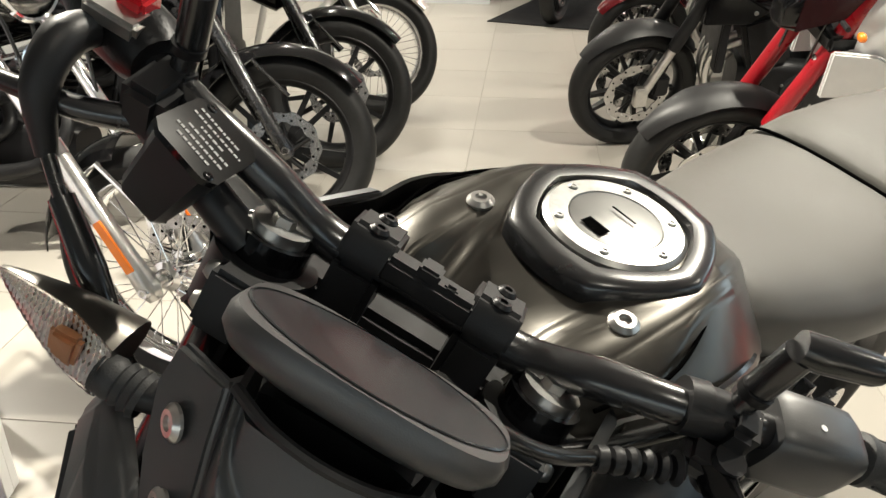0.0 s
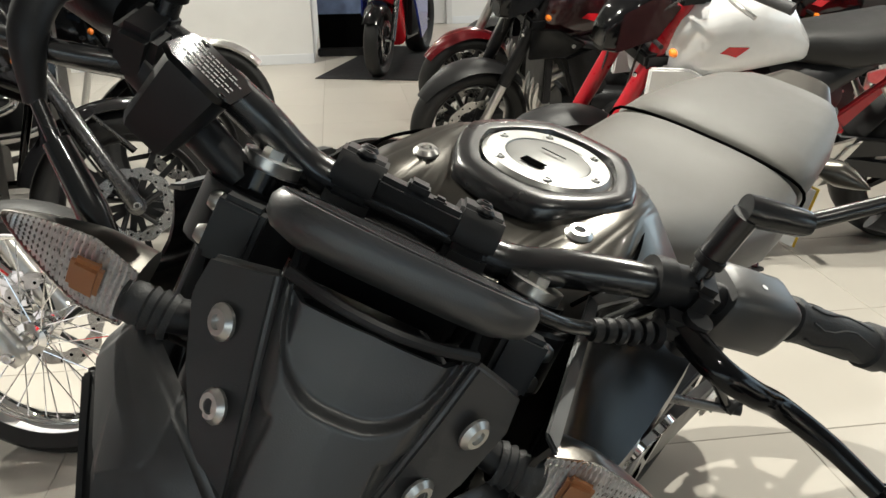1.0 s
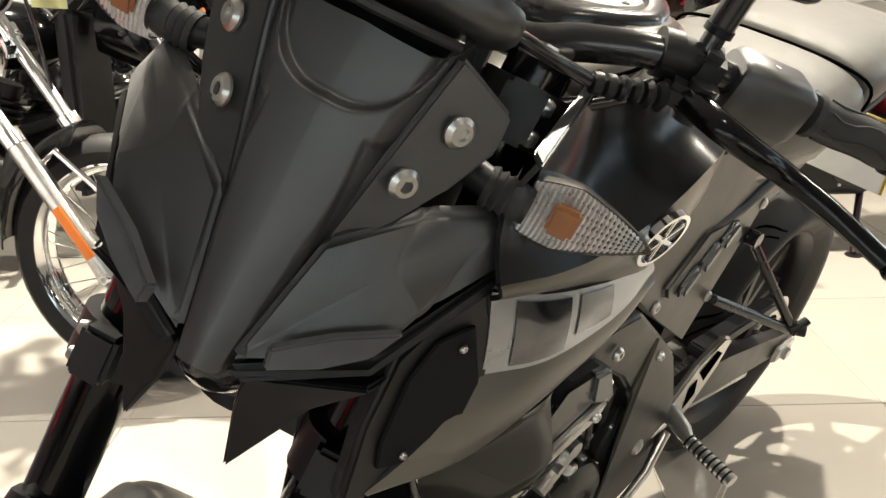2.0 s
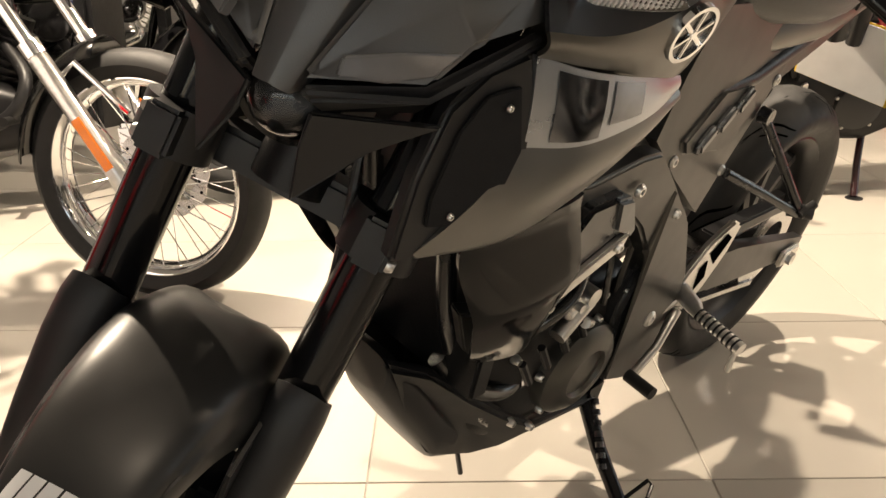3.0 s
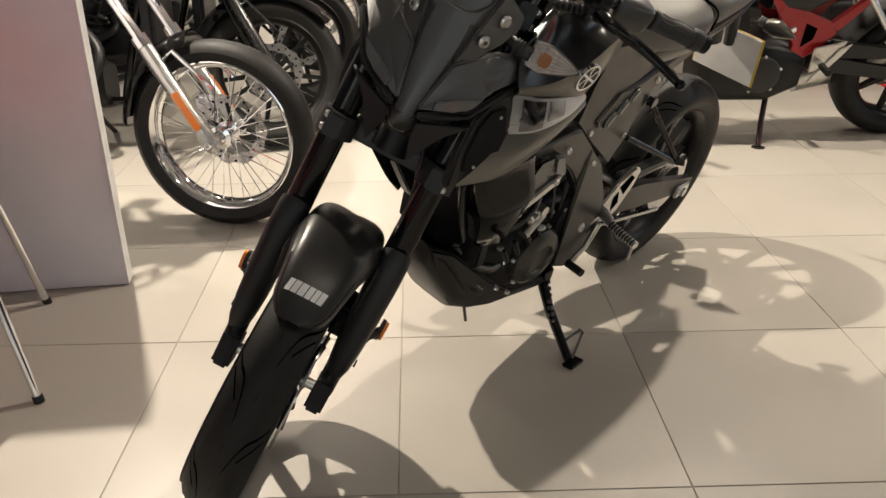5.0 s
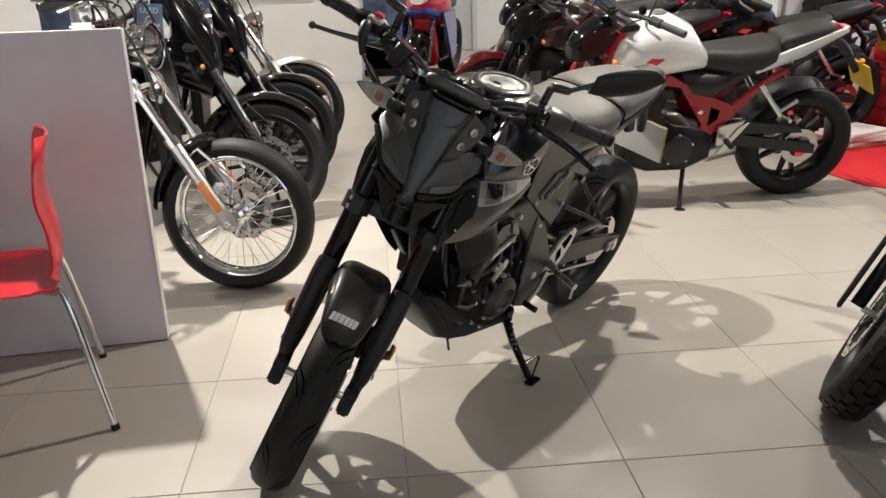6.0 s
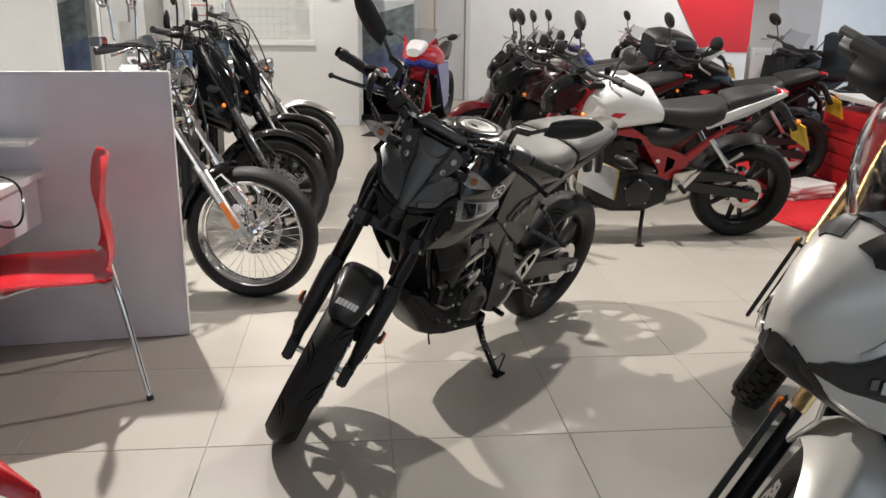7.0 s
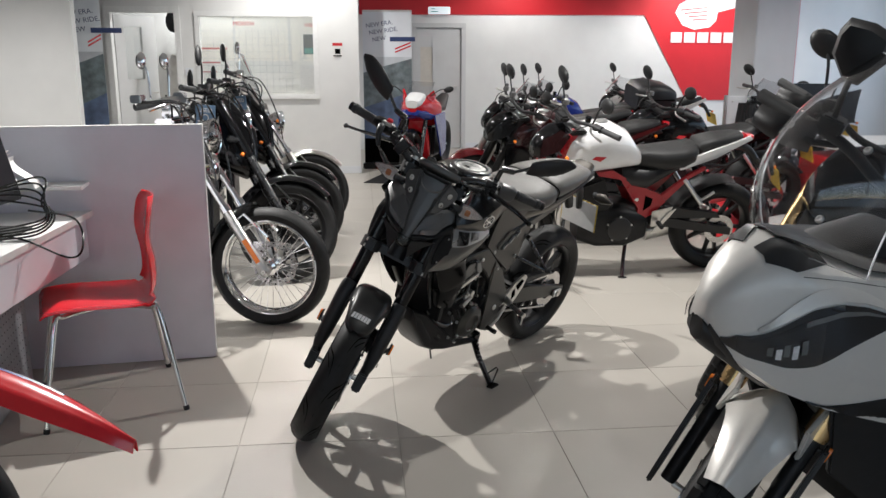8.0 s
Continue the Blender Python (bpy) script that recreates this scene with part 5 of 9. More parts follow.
    P("header_pipe", tube([(0.80, -0.02, 0.47), (0.87, -0.01, 0.44), (0.895, 0.0, 0.36), (0.86, 0.0, 0.27), (0.74, -0.03, 0.235), (0.55, -0.06, 0.22)], 0.021, 14, 6), ALUD, "dark exhaust header pipe")
    # engine
    P("crankcase", body([(0.86, 0.075, 0.44, 0.25), (0.80, 0.098, 0.47, 0.235), (0.66, 0.102, 0.48, 0.23), (0.54, 0.095, 0.46, 0.24), (0.46, 0.08, 0.40, 0.28)], 24, 4), ALUD, "dark cast engine case")
    P("cylinder", merge(bmesh.new(), box(-0.07, 0.07, -0.075, 0.075, 0, 0.22, 0.012), at(0.75, 0, 0.44) @ Matrix.Rotation(radians(22), 4, "Y")), ALUD, "dark cast cylinder block")
    bm = bmesh.new()
    for k in range(9):
        merge(bm, merge(bmesh.new(), box(-0.078, 0.078, -0.084, 0.084, 0.02 + 0.018 * k, 0.026 + 0.018 * k), at(0.75, 0, 0.44) @ Matrix.Rotation(radians(22), 4, "Y")))
    P("cooling_fins", bm, ALUD, smooth=0)
    for s in (1, -1):
        Y = lambda x, y, z: V(x, s * y, z)
        bm = merge(bmesh.new(), lathe([(0.0, 0.080), (0.022, 0.078), (0.032, 0.066), (0.036, 0.042), (0.030, 0.038), (0.030, 0.0)], 36), at(*Y(0.680, 0.095, 0.350)) @ Matrix.Diagonal((1.05, s, 0.95, 1)))
        cv = P("engine_cover", bm, mat("engine_cover_black", (0.07, 0.068, 0.062), 0.33, metal=0.7), "dark rounded engine side cover")
        [part("cover_bolt", bolt(Y(0.680 + 0.084 * math.cos(a), 0.102, 0.350 + 0.078 * math.sin(a)), V(0, s, 0), 0.007, 0.010), ALU, cv) for a in (0.2, 1.0, 1.9, 2.7, 3.6, 4.5, 5.4)]
        cv = P("sprocket_cover", merge(bmesh.new(), prism([(0.60, 0.50), (0.50, 0.47), (0.47, 0.36), (0.52, 0.30), (0.60, 0.32), (0.62, 0.42)], 0.085, 0.118, 0.010, 3), Matrix.Diagonal((1, s, 1, 1))), MATTE, "black sprocket cover")
        # silver trim bar
        P("trim_bar", slab([Y(0.926, 0.166, 0.592), Y(0.921, 0.164, 0.571), Y(0.790, 0.168, 0.622), Y(0.780, 0.168, 0.646)][::s], 0.010, 0.003), ALU, "brushed silver trim bar")
        P("trim_panel", slab([Y(0.862, 0.158, 0.690), Y(0.800, 0.160, 0.694), Y(0.772, 0.160, 0.645), Y(0.915, 0.158, 0.588), Y(0.932, 0.158, 0.612)][::-s], 0.026, 0.005), SATIN, "black cover over the trim bar")
        P("trim_block", slab([Y(0.822, 0.164, 0.692), Y(0.790, 0.165, 0.690), Y(0.764, 0.165, 0.642), Y(0.775, 0.165, 0.630), Y(0.812, 0.165, 0.648)][::-s], 0.026, 0.005), WINGM)
        P("trim_bolt", bolt(Y(0.908, 0.166, 0.585), V(0, s, 0), 0.007, 0.005), ALU)
        P("trim_bolt", bolt(Y(0.802, 0.168, 0.630), V(0, s, 0), 0.007, 0.005), ALU)
        # foot rest hanger
        h = [(0.440, 0.420), (0.385, 0.475), (0.315, 0.500), (0.285, 0.485), (0.300, 0.435), (0.345, 0.375), (0.385, 0.350), (0.430, 0.365)]
        hp = P("rearset_plate", prism(h, s * 0.110, s * 0.122, 0.004), ALU, "silver heel plate with cut-outs")
        part("cutout", many(prism([(0.375, 0.455), (0.335, 0.482), (0.312, 0.468), (0.345, 0.425)], s * 0.1225, s * 0.1235, 0), prism([(0.395, 0.430), (0.375, 0.442), (0.360, 0.405), (0.385, 0.385)], s * 0.1225, s * 0.1235, 0)), GROOVE, hp)
        pg = P("footpeg", tube([Y(0.430, 0.12, 0.400), Y(0.445, 0.155, 0.398), Y(0.455, 0.17, 0.397), Y(0.47, 0.255, 0.392)], [0.016, 0.014, 0.010, 0.011], 14), ALU, "silver ribbed footpeg")
        part("peg_rib", many(*[rod(Y(0.4565 + 0.0015 * k, 0.172 + 0.009 * k, 0.3968 - 0.0005 * k), Y(0.457 + 0.0015 * k, 0.175 + 0.009 * k, 0.3966 - 0.0005 * k), 0.0122, 12) for k in range(9)]), ALUD, pg)
        part("peg_feeler", rod(Y(0.468, 0.248, 0.385), Y(0.47, 0.25, 0.345), 0.0045, 8), ALU, pg)
        # passenger peg strut
        pb = P("passenger_bracket", many(tube([Y(0.356, 0.105, 0.690), Y(0.305, 0.150, 0.61), Y(0.257, 0.185, 0.542)], 0.008, 10), tube([Y(0.425, 0.112, 0.610), Y(0.34, 0.150, 0.572), Y(0.257, 0.185, 0.534)], 0.008, 10), rod(Y(0.356, 0.10, 0.690), Y(0.356, 0.118, 0.690), 0.013, 12)), SATIN, "black passenger footpeg bracket")
        part("passenger_peg", many(rod(Y(0.262, 0.170, 0.536), Y(0.245, 0.205, 0.542), 0.012, 12), tube([Y(0.262, 0.19, 0.536), Y(0.248, 0.197, 0.548), Y(0.240, 0.20, 0.556)], [0.009, 0.008, 0.007], 10)), MATTE, pb)
    # hoses, wiring and fittings round the engine
    P("coolant_hose", tube([(0.93, 0.10, 0.66), (0.88, 0.118, 0.60), (0.83, 0.105, 0.52), (0.80, 0.09, 0.47)], 0.013, 12, 6), CABLE, "black coolant hose")
    P("coolant_hose", tube([(0.94, 0.06, 0.45), (0.90, 0.085, 0.40), (0.83, 0.09, 0.36), (0.77, 0.085, 0.36)], 0.012, 12, 6), CABLE, "black coolant hose")
    P("hose_clip", many(*[merge(bmesh.new(), lathe([(-0.004, 0.0142), (0.004, 0.0142)], 16, "Z"), aim(p, d)) for p, d in (((0.905, 0.111, 0.632), (-0.7, 0.2, -0.7)), ((0.818, 0.10, 0.50), (-0.4, -0.2, -0.8)), ((0.79, 0.087, 0.36), (-1, 0, 0)))]), CHROME)
    P("throttle_body", many(rod((0.72, 0.06, 0.66), (0.80, 0.06, 0.64), 0.024, 16), rod((0.76, 0.06, 0.65), (0.76, 0.115, 0.645), 0.010, 12), box(0.745, 0.775, 0.10, 0.125, 0.625, 0.665, 0.004)), ALU, "bright throttle body")
    P("wiring_loom", many(tube([(0.84, 0.12, 0.72), (0.80, 0.125, 0.66), (0.79, 0.118, 0.60), (0.76, 0.112, 0.54)], 0.005, 8, 5), tube([(0.70, 0.11, 0.58), (0.70, 0.122, 0.52), (0.68, 0.118, 0.47)], 0.0045, 8, 5)), CABLE)
    P("head_cover", merge(bmesh.new(), many(box(-0.062, 0.062, -0.088, 0.088, 0.20, 0.245, 0.012), *[bolt(V(x, 0.088, 0.21), V(0, 1, 0), 0.007, 0.008) for x in (-0.04, 0.0, 0.04)]), at(0.75, 0, 0.44) @ Matrix.Rotation(radians(22), 4, "Y")), GREYM, "cylinder head cover")
    [P("case_bolt", bolt(V(x, 0.1, z), V(0, 1, 0), 0.007, 0.012), ALU) for x, z in ((0.835, 0.43), (0.80, 0.30), (0.745, 0.262), (0.60, 0.455), (0.66, 0.47), (0.555, 0.30))]
    P("injector", many(rod((0.845, 0.118, 0.665), (0.860, 0.126, 0.625), 0.010, 12), rod((0.842, 0.116, 0.672), (0.846, 0.118, 0.660), 0.014, 12)), ALU, "bright fuel injector")
    P("fuel_rail", tube([(0.90, 0.118, 0.665), (0.868, 0.128, 0.640), (0.838, 0.126, 0.640), (0.815, 0.12, 0.665)], 0.007, 10, 5), CHROME, "bright fuel pipe")
    P("sensor", many(rod((0.80, 0.12, 0.53), (0.80, 0.142, 0.53), 0.011, 6), rod((0.80, 0.142, 0.53), (0.80, 0.152, 0.53), 0.006, 10)), ALU, "small hexagonal sensor")
    P("breather_hose", tube([(0.76, 0.115, 0.57), (0.80, 0.135, 0.54), (0.845, 0.135, 0.52), (0.87, 0.11, 0.48)], 0.008, 10, 6), CABLE, "black breather hose")
    P("clutch_arm", many(rod((0.745, 0.122, 0.515), (0.790, 0.130, 0.500), 0.007, 10), rod((0.745, 0.112, 0.515), (0.745, 0.136, 0.515), 0.013, 14)), ALU, "silver clutch arm")
    P("case_rib", many(*[rod((0.725 + 0.035 * k, 0.112, 0.462 - 0.012 * k), (0.705 + 0.035 * k, 0.118, 0.425 - 0.012 * k), 0.006, 8) for k in range(4)]), ALUD)["kind"] = "stuff"
    P("cable_guide", many(rod((0.72, 0.115, 0.49), (0.78, 0.12, 0.455), 0.012, 12), rod((0.70, 0.118, 0.445), (0.72, 0.122, 0.455), 0.008, 10)), ALU)
    P("frame_cradle", many(*[tube([(0.99, s * 0.06, 0.72), (0.94, s * 0.065, 0.50), (0.87, s * 0.075, 0.37), (0.80, s * 0.08, 0.285), (0.60, s * 0.08, 0.245)], 0.012, 12, 5) for s in (1, -1)]), SATIN, "black frame down-tubes")
    # gear shift
    P("shift_lever", many(tube([(0.44, 0.130, 0.37), (0.50, 0.145, 0.33), (0.568, 0.150, 0.305)], [0.009, 0.007, 0.007], 10), tube([(0.45, 0.128, 0.39), (0.52, 0.115, 0.36), (0.57, 0.10, 0.35)], 0.0045, 8)), ALU, "silver gear shift lever")
    P("shift_toe", rod((0.568, 0.145, 0.305), (0.575, 0.195, 0.308), 0.0105, 14), RUBBER, "black rubber toe peg")
    # side stand
    st = P("side_stand", many(tube([(0.545, 0.075, 0.205), (0.575, 0.15, 0.150), (0.612, 0.262, 0.088)], [0.014, 0.0135, 0.012], 14), rod((0.535, 0.085, 0.20), (0.585, 0.17, 0.13), 0.007, 10), box(0.515, 0.565, 0.055, 0.095, 0.185, 0.235, 0.006)), GLOSSB, "gloss black side stand, folded out")
    part("foot", merge(bmesh.new(), box(-0.034, 0.020, -0.016, 0.016, -0.007, 0.004, 0.003), at(0.618, 0.276, 0.088) @ Matrix.Rotation(radians(15.8), 4, "X")), GLOSSB, st)
    part("tang", tube([(0.600, 0.225, 0.112), (0.548, 0.236, 0.138), (0.545, 0.244, 0.132), (0.606, 0.268, 0.092)], 0.0035, 8), GLOSSB, st)
    part("spring", many(*[rod((0.545 + 0.008 * k, 0.10 + 0.012 * k, 0.205 - 0.01 * k), (0.549 + 0.008 * k, 0.106 + 0.012 * k, 0.200 - 0.01 * k), 0.0075, 10) for k in range(7)]), SATIN, st)
    # swingarm, chain, rear wheel
    RA = V(-0.05, 0, 0.314)
    P("swingarm", many(*[bevelled(loft([[V(0.44, s * 0.075 + o, z + 0.38) for o, z in ((-0.016, -0.03), (0.016, -0.03), (0.016, 0.03), (-0.016, 0.03))], [V(0.22, s * 0.098 + o, z + 0.375) for o, z in ((-0.014, -0.045), (0.014, -0.045), (0.014, 0.035), (-0.014, 0.035))], [V(-0.12, s * 0.108 + o, z + 0.312) for o, z in ((-0.010, -0.024), (0.010, -0.024), (0.010, 0.024), (-0.010, 0.024))]]), 0.006, 2) for s in (1, -1)], box(0.24, 0.30, -0.085, 0.085, 0.35, 0.40, 0.01)), GREYM, "dark grey swingarm")
    rw = wheel(bike, "rear_wheel", RA, 0.314, 0.136, 0.228, 10, None, twist=-0.12, grooves=True, disc=-1, y_disc=0.075, disc_r=0.11, tyre_lab="wide black rear tyre with grooves")
    P("chain_adjuster", many(box(RA.x - 0.045, RA.x + 0.03, 0.118, 0.128, 0.292, 0.332, 0.004), rod((RA.x, 0.125, 0.312), (RA.x, 0.138, 0.312), 0.014, 6)), ALU, "silver chain adjuster")
    sp = bmesh.new()
    merge(sp, lathe([(0.072, 0.055), (0.072, 0.098), (0.078, 0.098), (0.078, 0.055)], 44, closed=True), at(*RA))
    P("rear_sprocket", sp, STEEL, "steel rear sprocket")
    bm = bmesh.new()
    n = 46
    for lo in (0, 1):
        for k in range(n):
            f = k / n
            z = 0.312 + (0.095 if lo == 0 else -0.095) + ((0.405 if lo == 0 else 0.335) - (0.312 + (0.095 if lo == 0 else -0.095))) * f
            x = RA.x + (0.55 - RA.x) * f
            merge(bm, box(x - 0.0055, x + 0.0055, 0.068, 0.082, z - 0.0055, z + 0.0055))
    P("chain", bm, STEEL, smooth=0)["kind"] = "stuff"
    P("chain_guard", prism([(0.32, 0.46), (0.05, 0.45), (-0.02, 0.42), (0.06, 0.425), (0.32, 0.435)], 0.07, 0.10, 0.004), MATTE)
    P("inner_fender", body([(0.47, 0.080, 0.80, 0.46), (0.40, 0.080, 0.80, 0.46), (0.345, 0.075, 0.79, 0.52), (0.315, 0.065, 0.78, 0.60)], 18, 4), MATTE, "black inner mudguard ahead of the rear tyre")
    P("rear_shock", many(rod((0.34, 0, 0.42), (0.42, 0, 0.68), 0.028, 14)), ALUD)
    P("silencer", body([(0.48, 0.05, 0.30, 0.20), (0.30, 0.06, 0.34, 0.21), (0.12, 0.06, 0.40, 0.26), (0.04, 0.045, 0.41, 0.29)], 18, 3), MATTE, "matte black low silencer").data.transform(at(0, -0.15, 0))
    # seat and tail
    def seat(sections, p=3.0):
        return body(sections, 30, p)
    P("rider_seat", seat([(0.70, 0.055, 0.940, 0.86), (0.665, 0.085, 0.953, 0.85), (0.58, 0.116, 0.948, 0.845), (0.48, 0.142, 0.934, 0.832), (0.40, 0.156, 0.930, 0.828), (0.335, 0.156, 0.936, 0.834), (0.296, 0.152, 0.945, 0.842), (0.287, 0.146, 0.943, 0.850)], 3.0), SEATM, "black textured vinyl rider seat", 60)
    P("pillion_seat", seat([(0.285, 0.142, 0.946, 0.862), (0.276, 0.146, 0.954, 0.862), (0.22, 0.146, 0.962, 0.866), (0.10, 0.136, 0.966, 0.882), (-0.02, 0.114, 0.966, 0.900), (-0.10, 0.088, 0.958, 0.914), (-0.13, 0.060, 0.945, 0.920)], 3.0), SEATM, "black textured vinyl pillion seat", 60)
    P("seat_seam", tube([(0.280, -0.149, 0.878), (0.286, -0.140, 0.932), (0.286, 0, 0.9445), (0.286, 0.140, 0.932), (0.280, 0.149, 0.878)], 0.0024, 8, 6), GROOVE)
    P("tail_fairing", body([(0.50, 0.098, 0.86, 0.76), (0.30, 0.128, 0.875, 0.79), (0.08, 0.118, 0.905, 0.84), (-0.12, 0.086, 0.945, 0.88), (-0.20, 0.05, 0.960, 0.92)], 22, 3), TANKM, "satin black tail fairing")
    for s in (1, -1):
        Y = lambda x, y, z: V(x, s * y, z)
        P("tail_blade", slab([Y(0.26, 0.138, 0.868), Y(0.06, 0.128, 0.905), Y(-0.15, 0.085, 0.938), Y(-0.16, 0.080, 0.918), Y(0.04, 0.118, 0.872), Y(0.23, 0.126, 0.842)][::-s], 0.012, 0.004), MATTE, "black pointed tail blade")
        indicator(bike, (-0.25, s * 0.10, 0.80), s, Matrix.Diagonal((-1, 1, 1, 1)) @ at(0.5, 0, 0))
    P("tail_light", body([(-0.19, 0.05, 0.945, 0.905), (-0.225, 0.035, 0.94, 0.91)], 16, 3), REDP, "red tail lamp")
    P("plate_hanger", many(tube([(-0.02, 0, 0.84), (-0.10, 0, 0.80), (-0.16, 0, 0.72)], [0.03, 0.026, 0.02], 10, 4, 0.6)), MATTE)
    PM = at(-0.285, 0, 0.67) @ Matrix.Rotation(radians(20), 4, "Y")
    np_ = P("number_plate", merge(bmesh.new(), box(-0.003, 0.0, -0.105, 0.105, -0.085, 0.085, 0.001), PM), PLATEY, "yellow plate seen from its white back")
    part("backing", merge(bmesh.new(), box(0.001, 0.004, -0.100, 0.100, -0.082, 0.082, 0.001), PM), WHITEP, np_)
    P("plate_stay", tube([(-0.14, 0, 0.86), (-0.22, 0, 0.80), (-0.268, 0, 0.70)], [0.022, 0.020, 0.016], 10, 4), MATTE)
    P("frame_rail", many(*[tube([(0.70, s * 0.10, 0.74), (0.45, s * 0.10, 0.76), (0.05, s * 0.085, 0.86)], 0.014, 10) for s in (1, -1)]), ALUD)
    P("headstock", rod(V(1.47, 0, 0) + AXIS * 0.78, V(1.47, 0, 0) + AXIS * 1.08, 0.036, 16), ALUD)
    P("airbox", box(0.60, 0.98, -0.10, 0.10, 0.66, 0.84, 0.02), MATTE)
    return bike


hero()

# ---- other motorcycles ----


def stand_pose(x, y, heading, lean):
    """Pose of a leaned bike whose rear contact is at x, y; heading in degrees from +x."""
    return at(x, y, 0) @ Matrix.Rotation(radians(heading), 4, "Z") @ Matrix.Rotation(radians(-lean), 4, "X")


def plain_wheel(parent, c, R, w, rim_r, m, rim_mat, spoked=False, n=10, disc=1, y_disc=0.07, disc_r=0.15, name="front_wheel", white=0.0):
    root = new(name)
    root.parent = parent
    root.matrix_basis = m @ at(*c)
    hw = w / 2
    prof = [(-hw * 0.72, rim_r + 0.003), (-hw * 0.97, rim_r + 0.03), (-hw, (R + rim_r) / 2), (-hw * 0.92, R - 0.028), (-hw * 0.62, R - 0.009), (0, R), (hw * 0.62, R - 0.009), (hw * 0.92, R - 0.028), (hw, (R + rim_r) / 2), (hw * 0.97, rim_r + 0.03), (hw * 0.72, rim_r + 0.003)]
    part("tyre", lathe(prof, 52), RUBBER, root)
    rw = hw * 0.70
    part("rim", lathe([(-rw, rim_r + 0.008), (-rw - 0.003, rim_r), (-rw + 0.006, rim_r - 0.012), (-rw * 0.4, rim_r - 0.020), (rw * 0.4, rim_r - 0.020), (rw - 0.006, rim_r - 0.012), (rw + 0.003, rim_r), (rw, rim_r + 0.008)], 52), rim_mat, root)
    if spoked:
        bm = bmesh.new()
        for k in range(40):
            a = 2 * math.pi * k / 40
            s = 1 if k % 2 else -1
            b = a + (0.55 if (k // 2) % 2 else -0.55)
            merge(bm, rod((0.034 * math.cos(b), s * 0.032, 0.034 * math.sin(b)), ((rim_r - 0.012) * math.cos(a), s * 0.006, (rim_r - 0.012) * math.sin(a)), 0.0017, 5))
        part("spokes", bm, CHROME, root, "thin chrome wire spokes")
        part("hub", lathe([(-0.06, 0.0), (-0.06, 0.02), (-0.046, 0.024), (-0.04, 0.040), (-0.028, 0.040), (-0.022, 0.024), (0.022, 0.024), (0.028, 0.040), (0.04, 0.040), (0.046, 0.024), (0.06, 0.02), (0.06, 0)], 26), CHROME, root, "polished hub")
    else:
        bm = bmesh.new()
        for k in range(n):
            a = 2 * math.pi * k / n + (0.12 if k % 2 else -0.12) * (10 / n)
            d, s = V(math.cos(a), 0, math.sin(a)), V(-math.sin(a), 0, math.cos(a))
            ring = [[d * r + s * q + V(0, e, 0) for q, e in ((wd, dp), (-wd, dp), (-wd, -dp), (wd, -dp))] for r, wd, dp in ((0.03, 0.012, 0.02), (rim_r - 0.012, 0.009, 0.012))]
            merge(bm, loft(ring))
        part("spokes", bm, rim_mat, root)
        part("hub", lathe([(-0.055, 0.0), (-0.055, 0.024), (-0.02, 0.034), (0.02, 0.034), (0.055, 0.024), (0.055, 0)], 22), rim_mat, root)
    part("axle", rod((0, -0.10, 0), (0, 0.10, 0), 0.010, 10), ALU, root)
    for s in ((1,) if disc == 1 else (-1,) if disc == -1 else (1, -1) if disc == 2 else ()):
        brake_disc(root, s * y_disc, disc_r)
    return root


def mirror_pair(P, parent, base, tip, w, h, m, matl=MATTE):
    """A pair of round-ended mirrors on stems from base to tip."""
    for s in (1, -1):
        X = lambda p: V(p[0], s * p[1], p[2])
        root = new("mirror")
        root.parent, root.matrix_basis = parent, m
        part("stem", tube([X(base), X(base).lerp(X(tip), 0.55) + V(0.01, 0, 0.03), X(tip)], 0.006, 8, 5), matl, root)
        part("housing", ball(1.0, at(*X(tip)) @ pose(0, 0, 0, s * 18, 0, 0) @ Matrix.Diagonal((0.020, w, h, 1)), 16), matl, root)
        part("mirror_glass", merge(bmesh.new(), lathe([(-0.0005, 0.0), (-0.0005, 1.0)], 24, "X"), at(*(X(tip) + V(-0.0165, 0, 0))) @ pose(0, 0, 0, s * 18, 0, 0) @ Matrix.Diagonal((1, w * 0.72, h * 0.72, 1))), MIRRORM, root)


def amber_pair(P, p, out):
    for s in (1, -1):
        o = P("turn_signal", ball(0.015, at(p[0], s * (p[1] + out), p[2]), 12, 0.8, 1.3, 0.9), AMBER, "amber turn signal")
        part("stalk", rod((p[0], s * p[1], p[2]), (p[0], s * (p[1] + out), p[2]), 0.008, 8), MATTE, o)


def tag_card(m, words):
    """A dealer's hanging sale card."""
    card = thing("sale_card", m, "blue printed dealer sale card hung on a motorcycle", "price card", "hanging sale cards")
    part("card", box(-0.06, 0.06, -0.002, 0.002, -0.24, 0.0, 0.0008), CARD, card)
    part("foot_strip", box(-0.06, 0.06, -0.0035, -0.0025, -0.24, -0.19), mat("pale_strip", (0.62, 0.62, 0.30), 0.5), card)
    part("bar", many(*[box(-0.045, 0.045 - 0.02 * (k % 2), -0.0035, -0.0025, -0.10 - 0.02 * k, -0.092 - 0.02 * k) for k in range(4)]), PRINT, card, smooth=0)
    part("dial", merge(bmesh.new(), lathe([(-0.0035, 0.022), (-0.0035, 0.017), (-0.0025, 0.017)], 20), at(0, 0, -0.075)), PRINT, card)
    letters(card, "lettering", words, 0.036, at(0, -0.003, -0.042) @ pose(0, 0, 0, 90, 0, 0), PRINT)
    part("string", rod((0, 0, 0), (0.0, 0.02, 0.05), 0.0015, 6), PRINT, card)
    return card


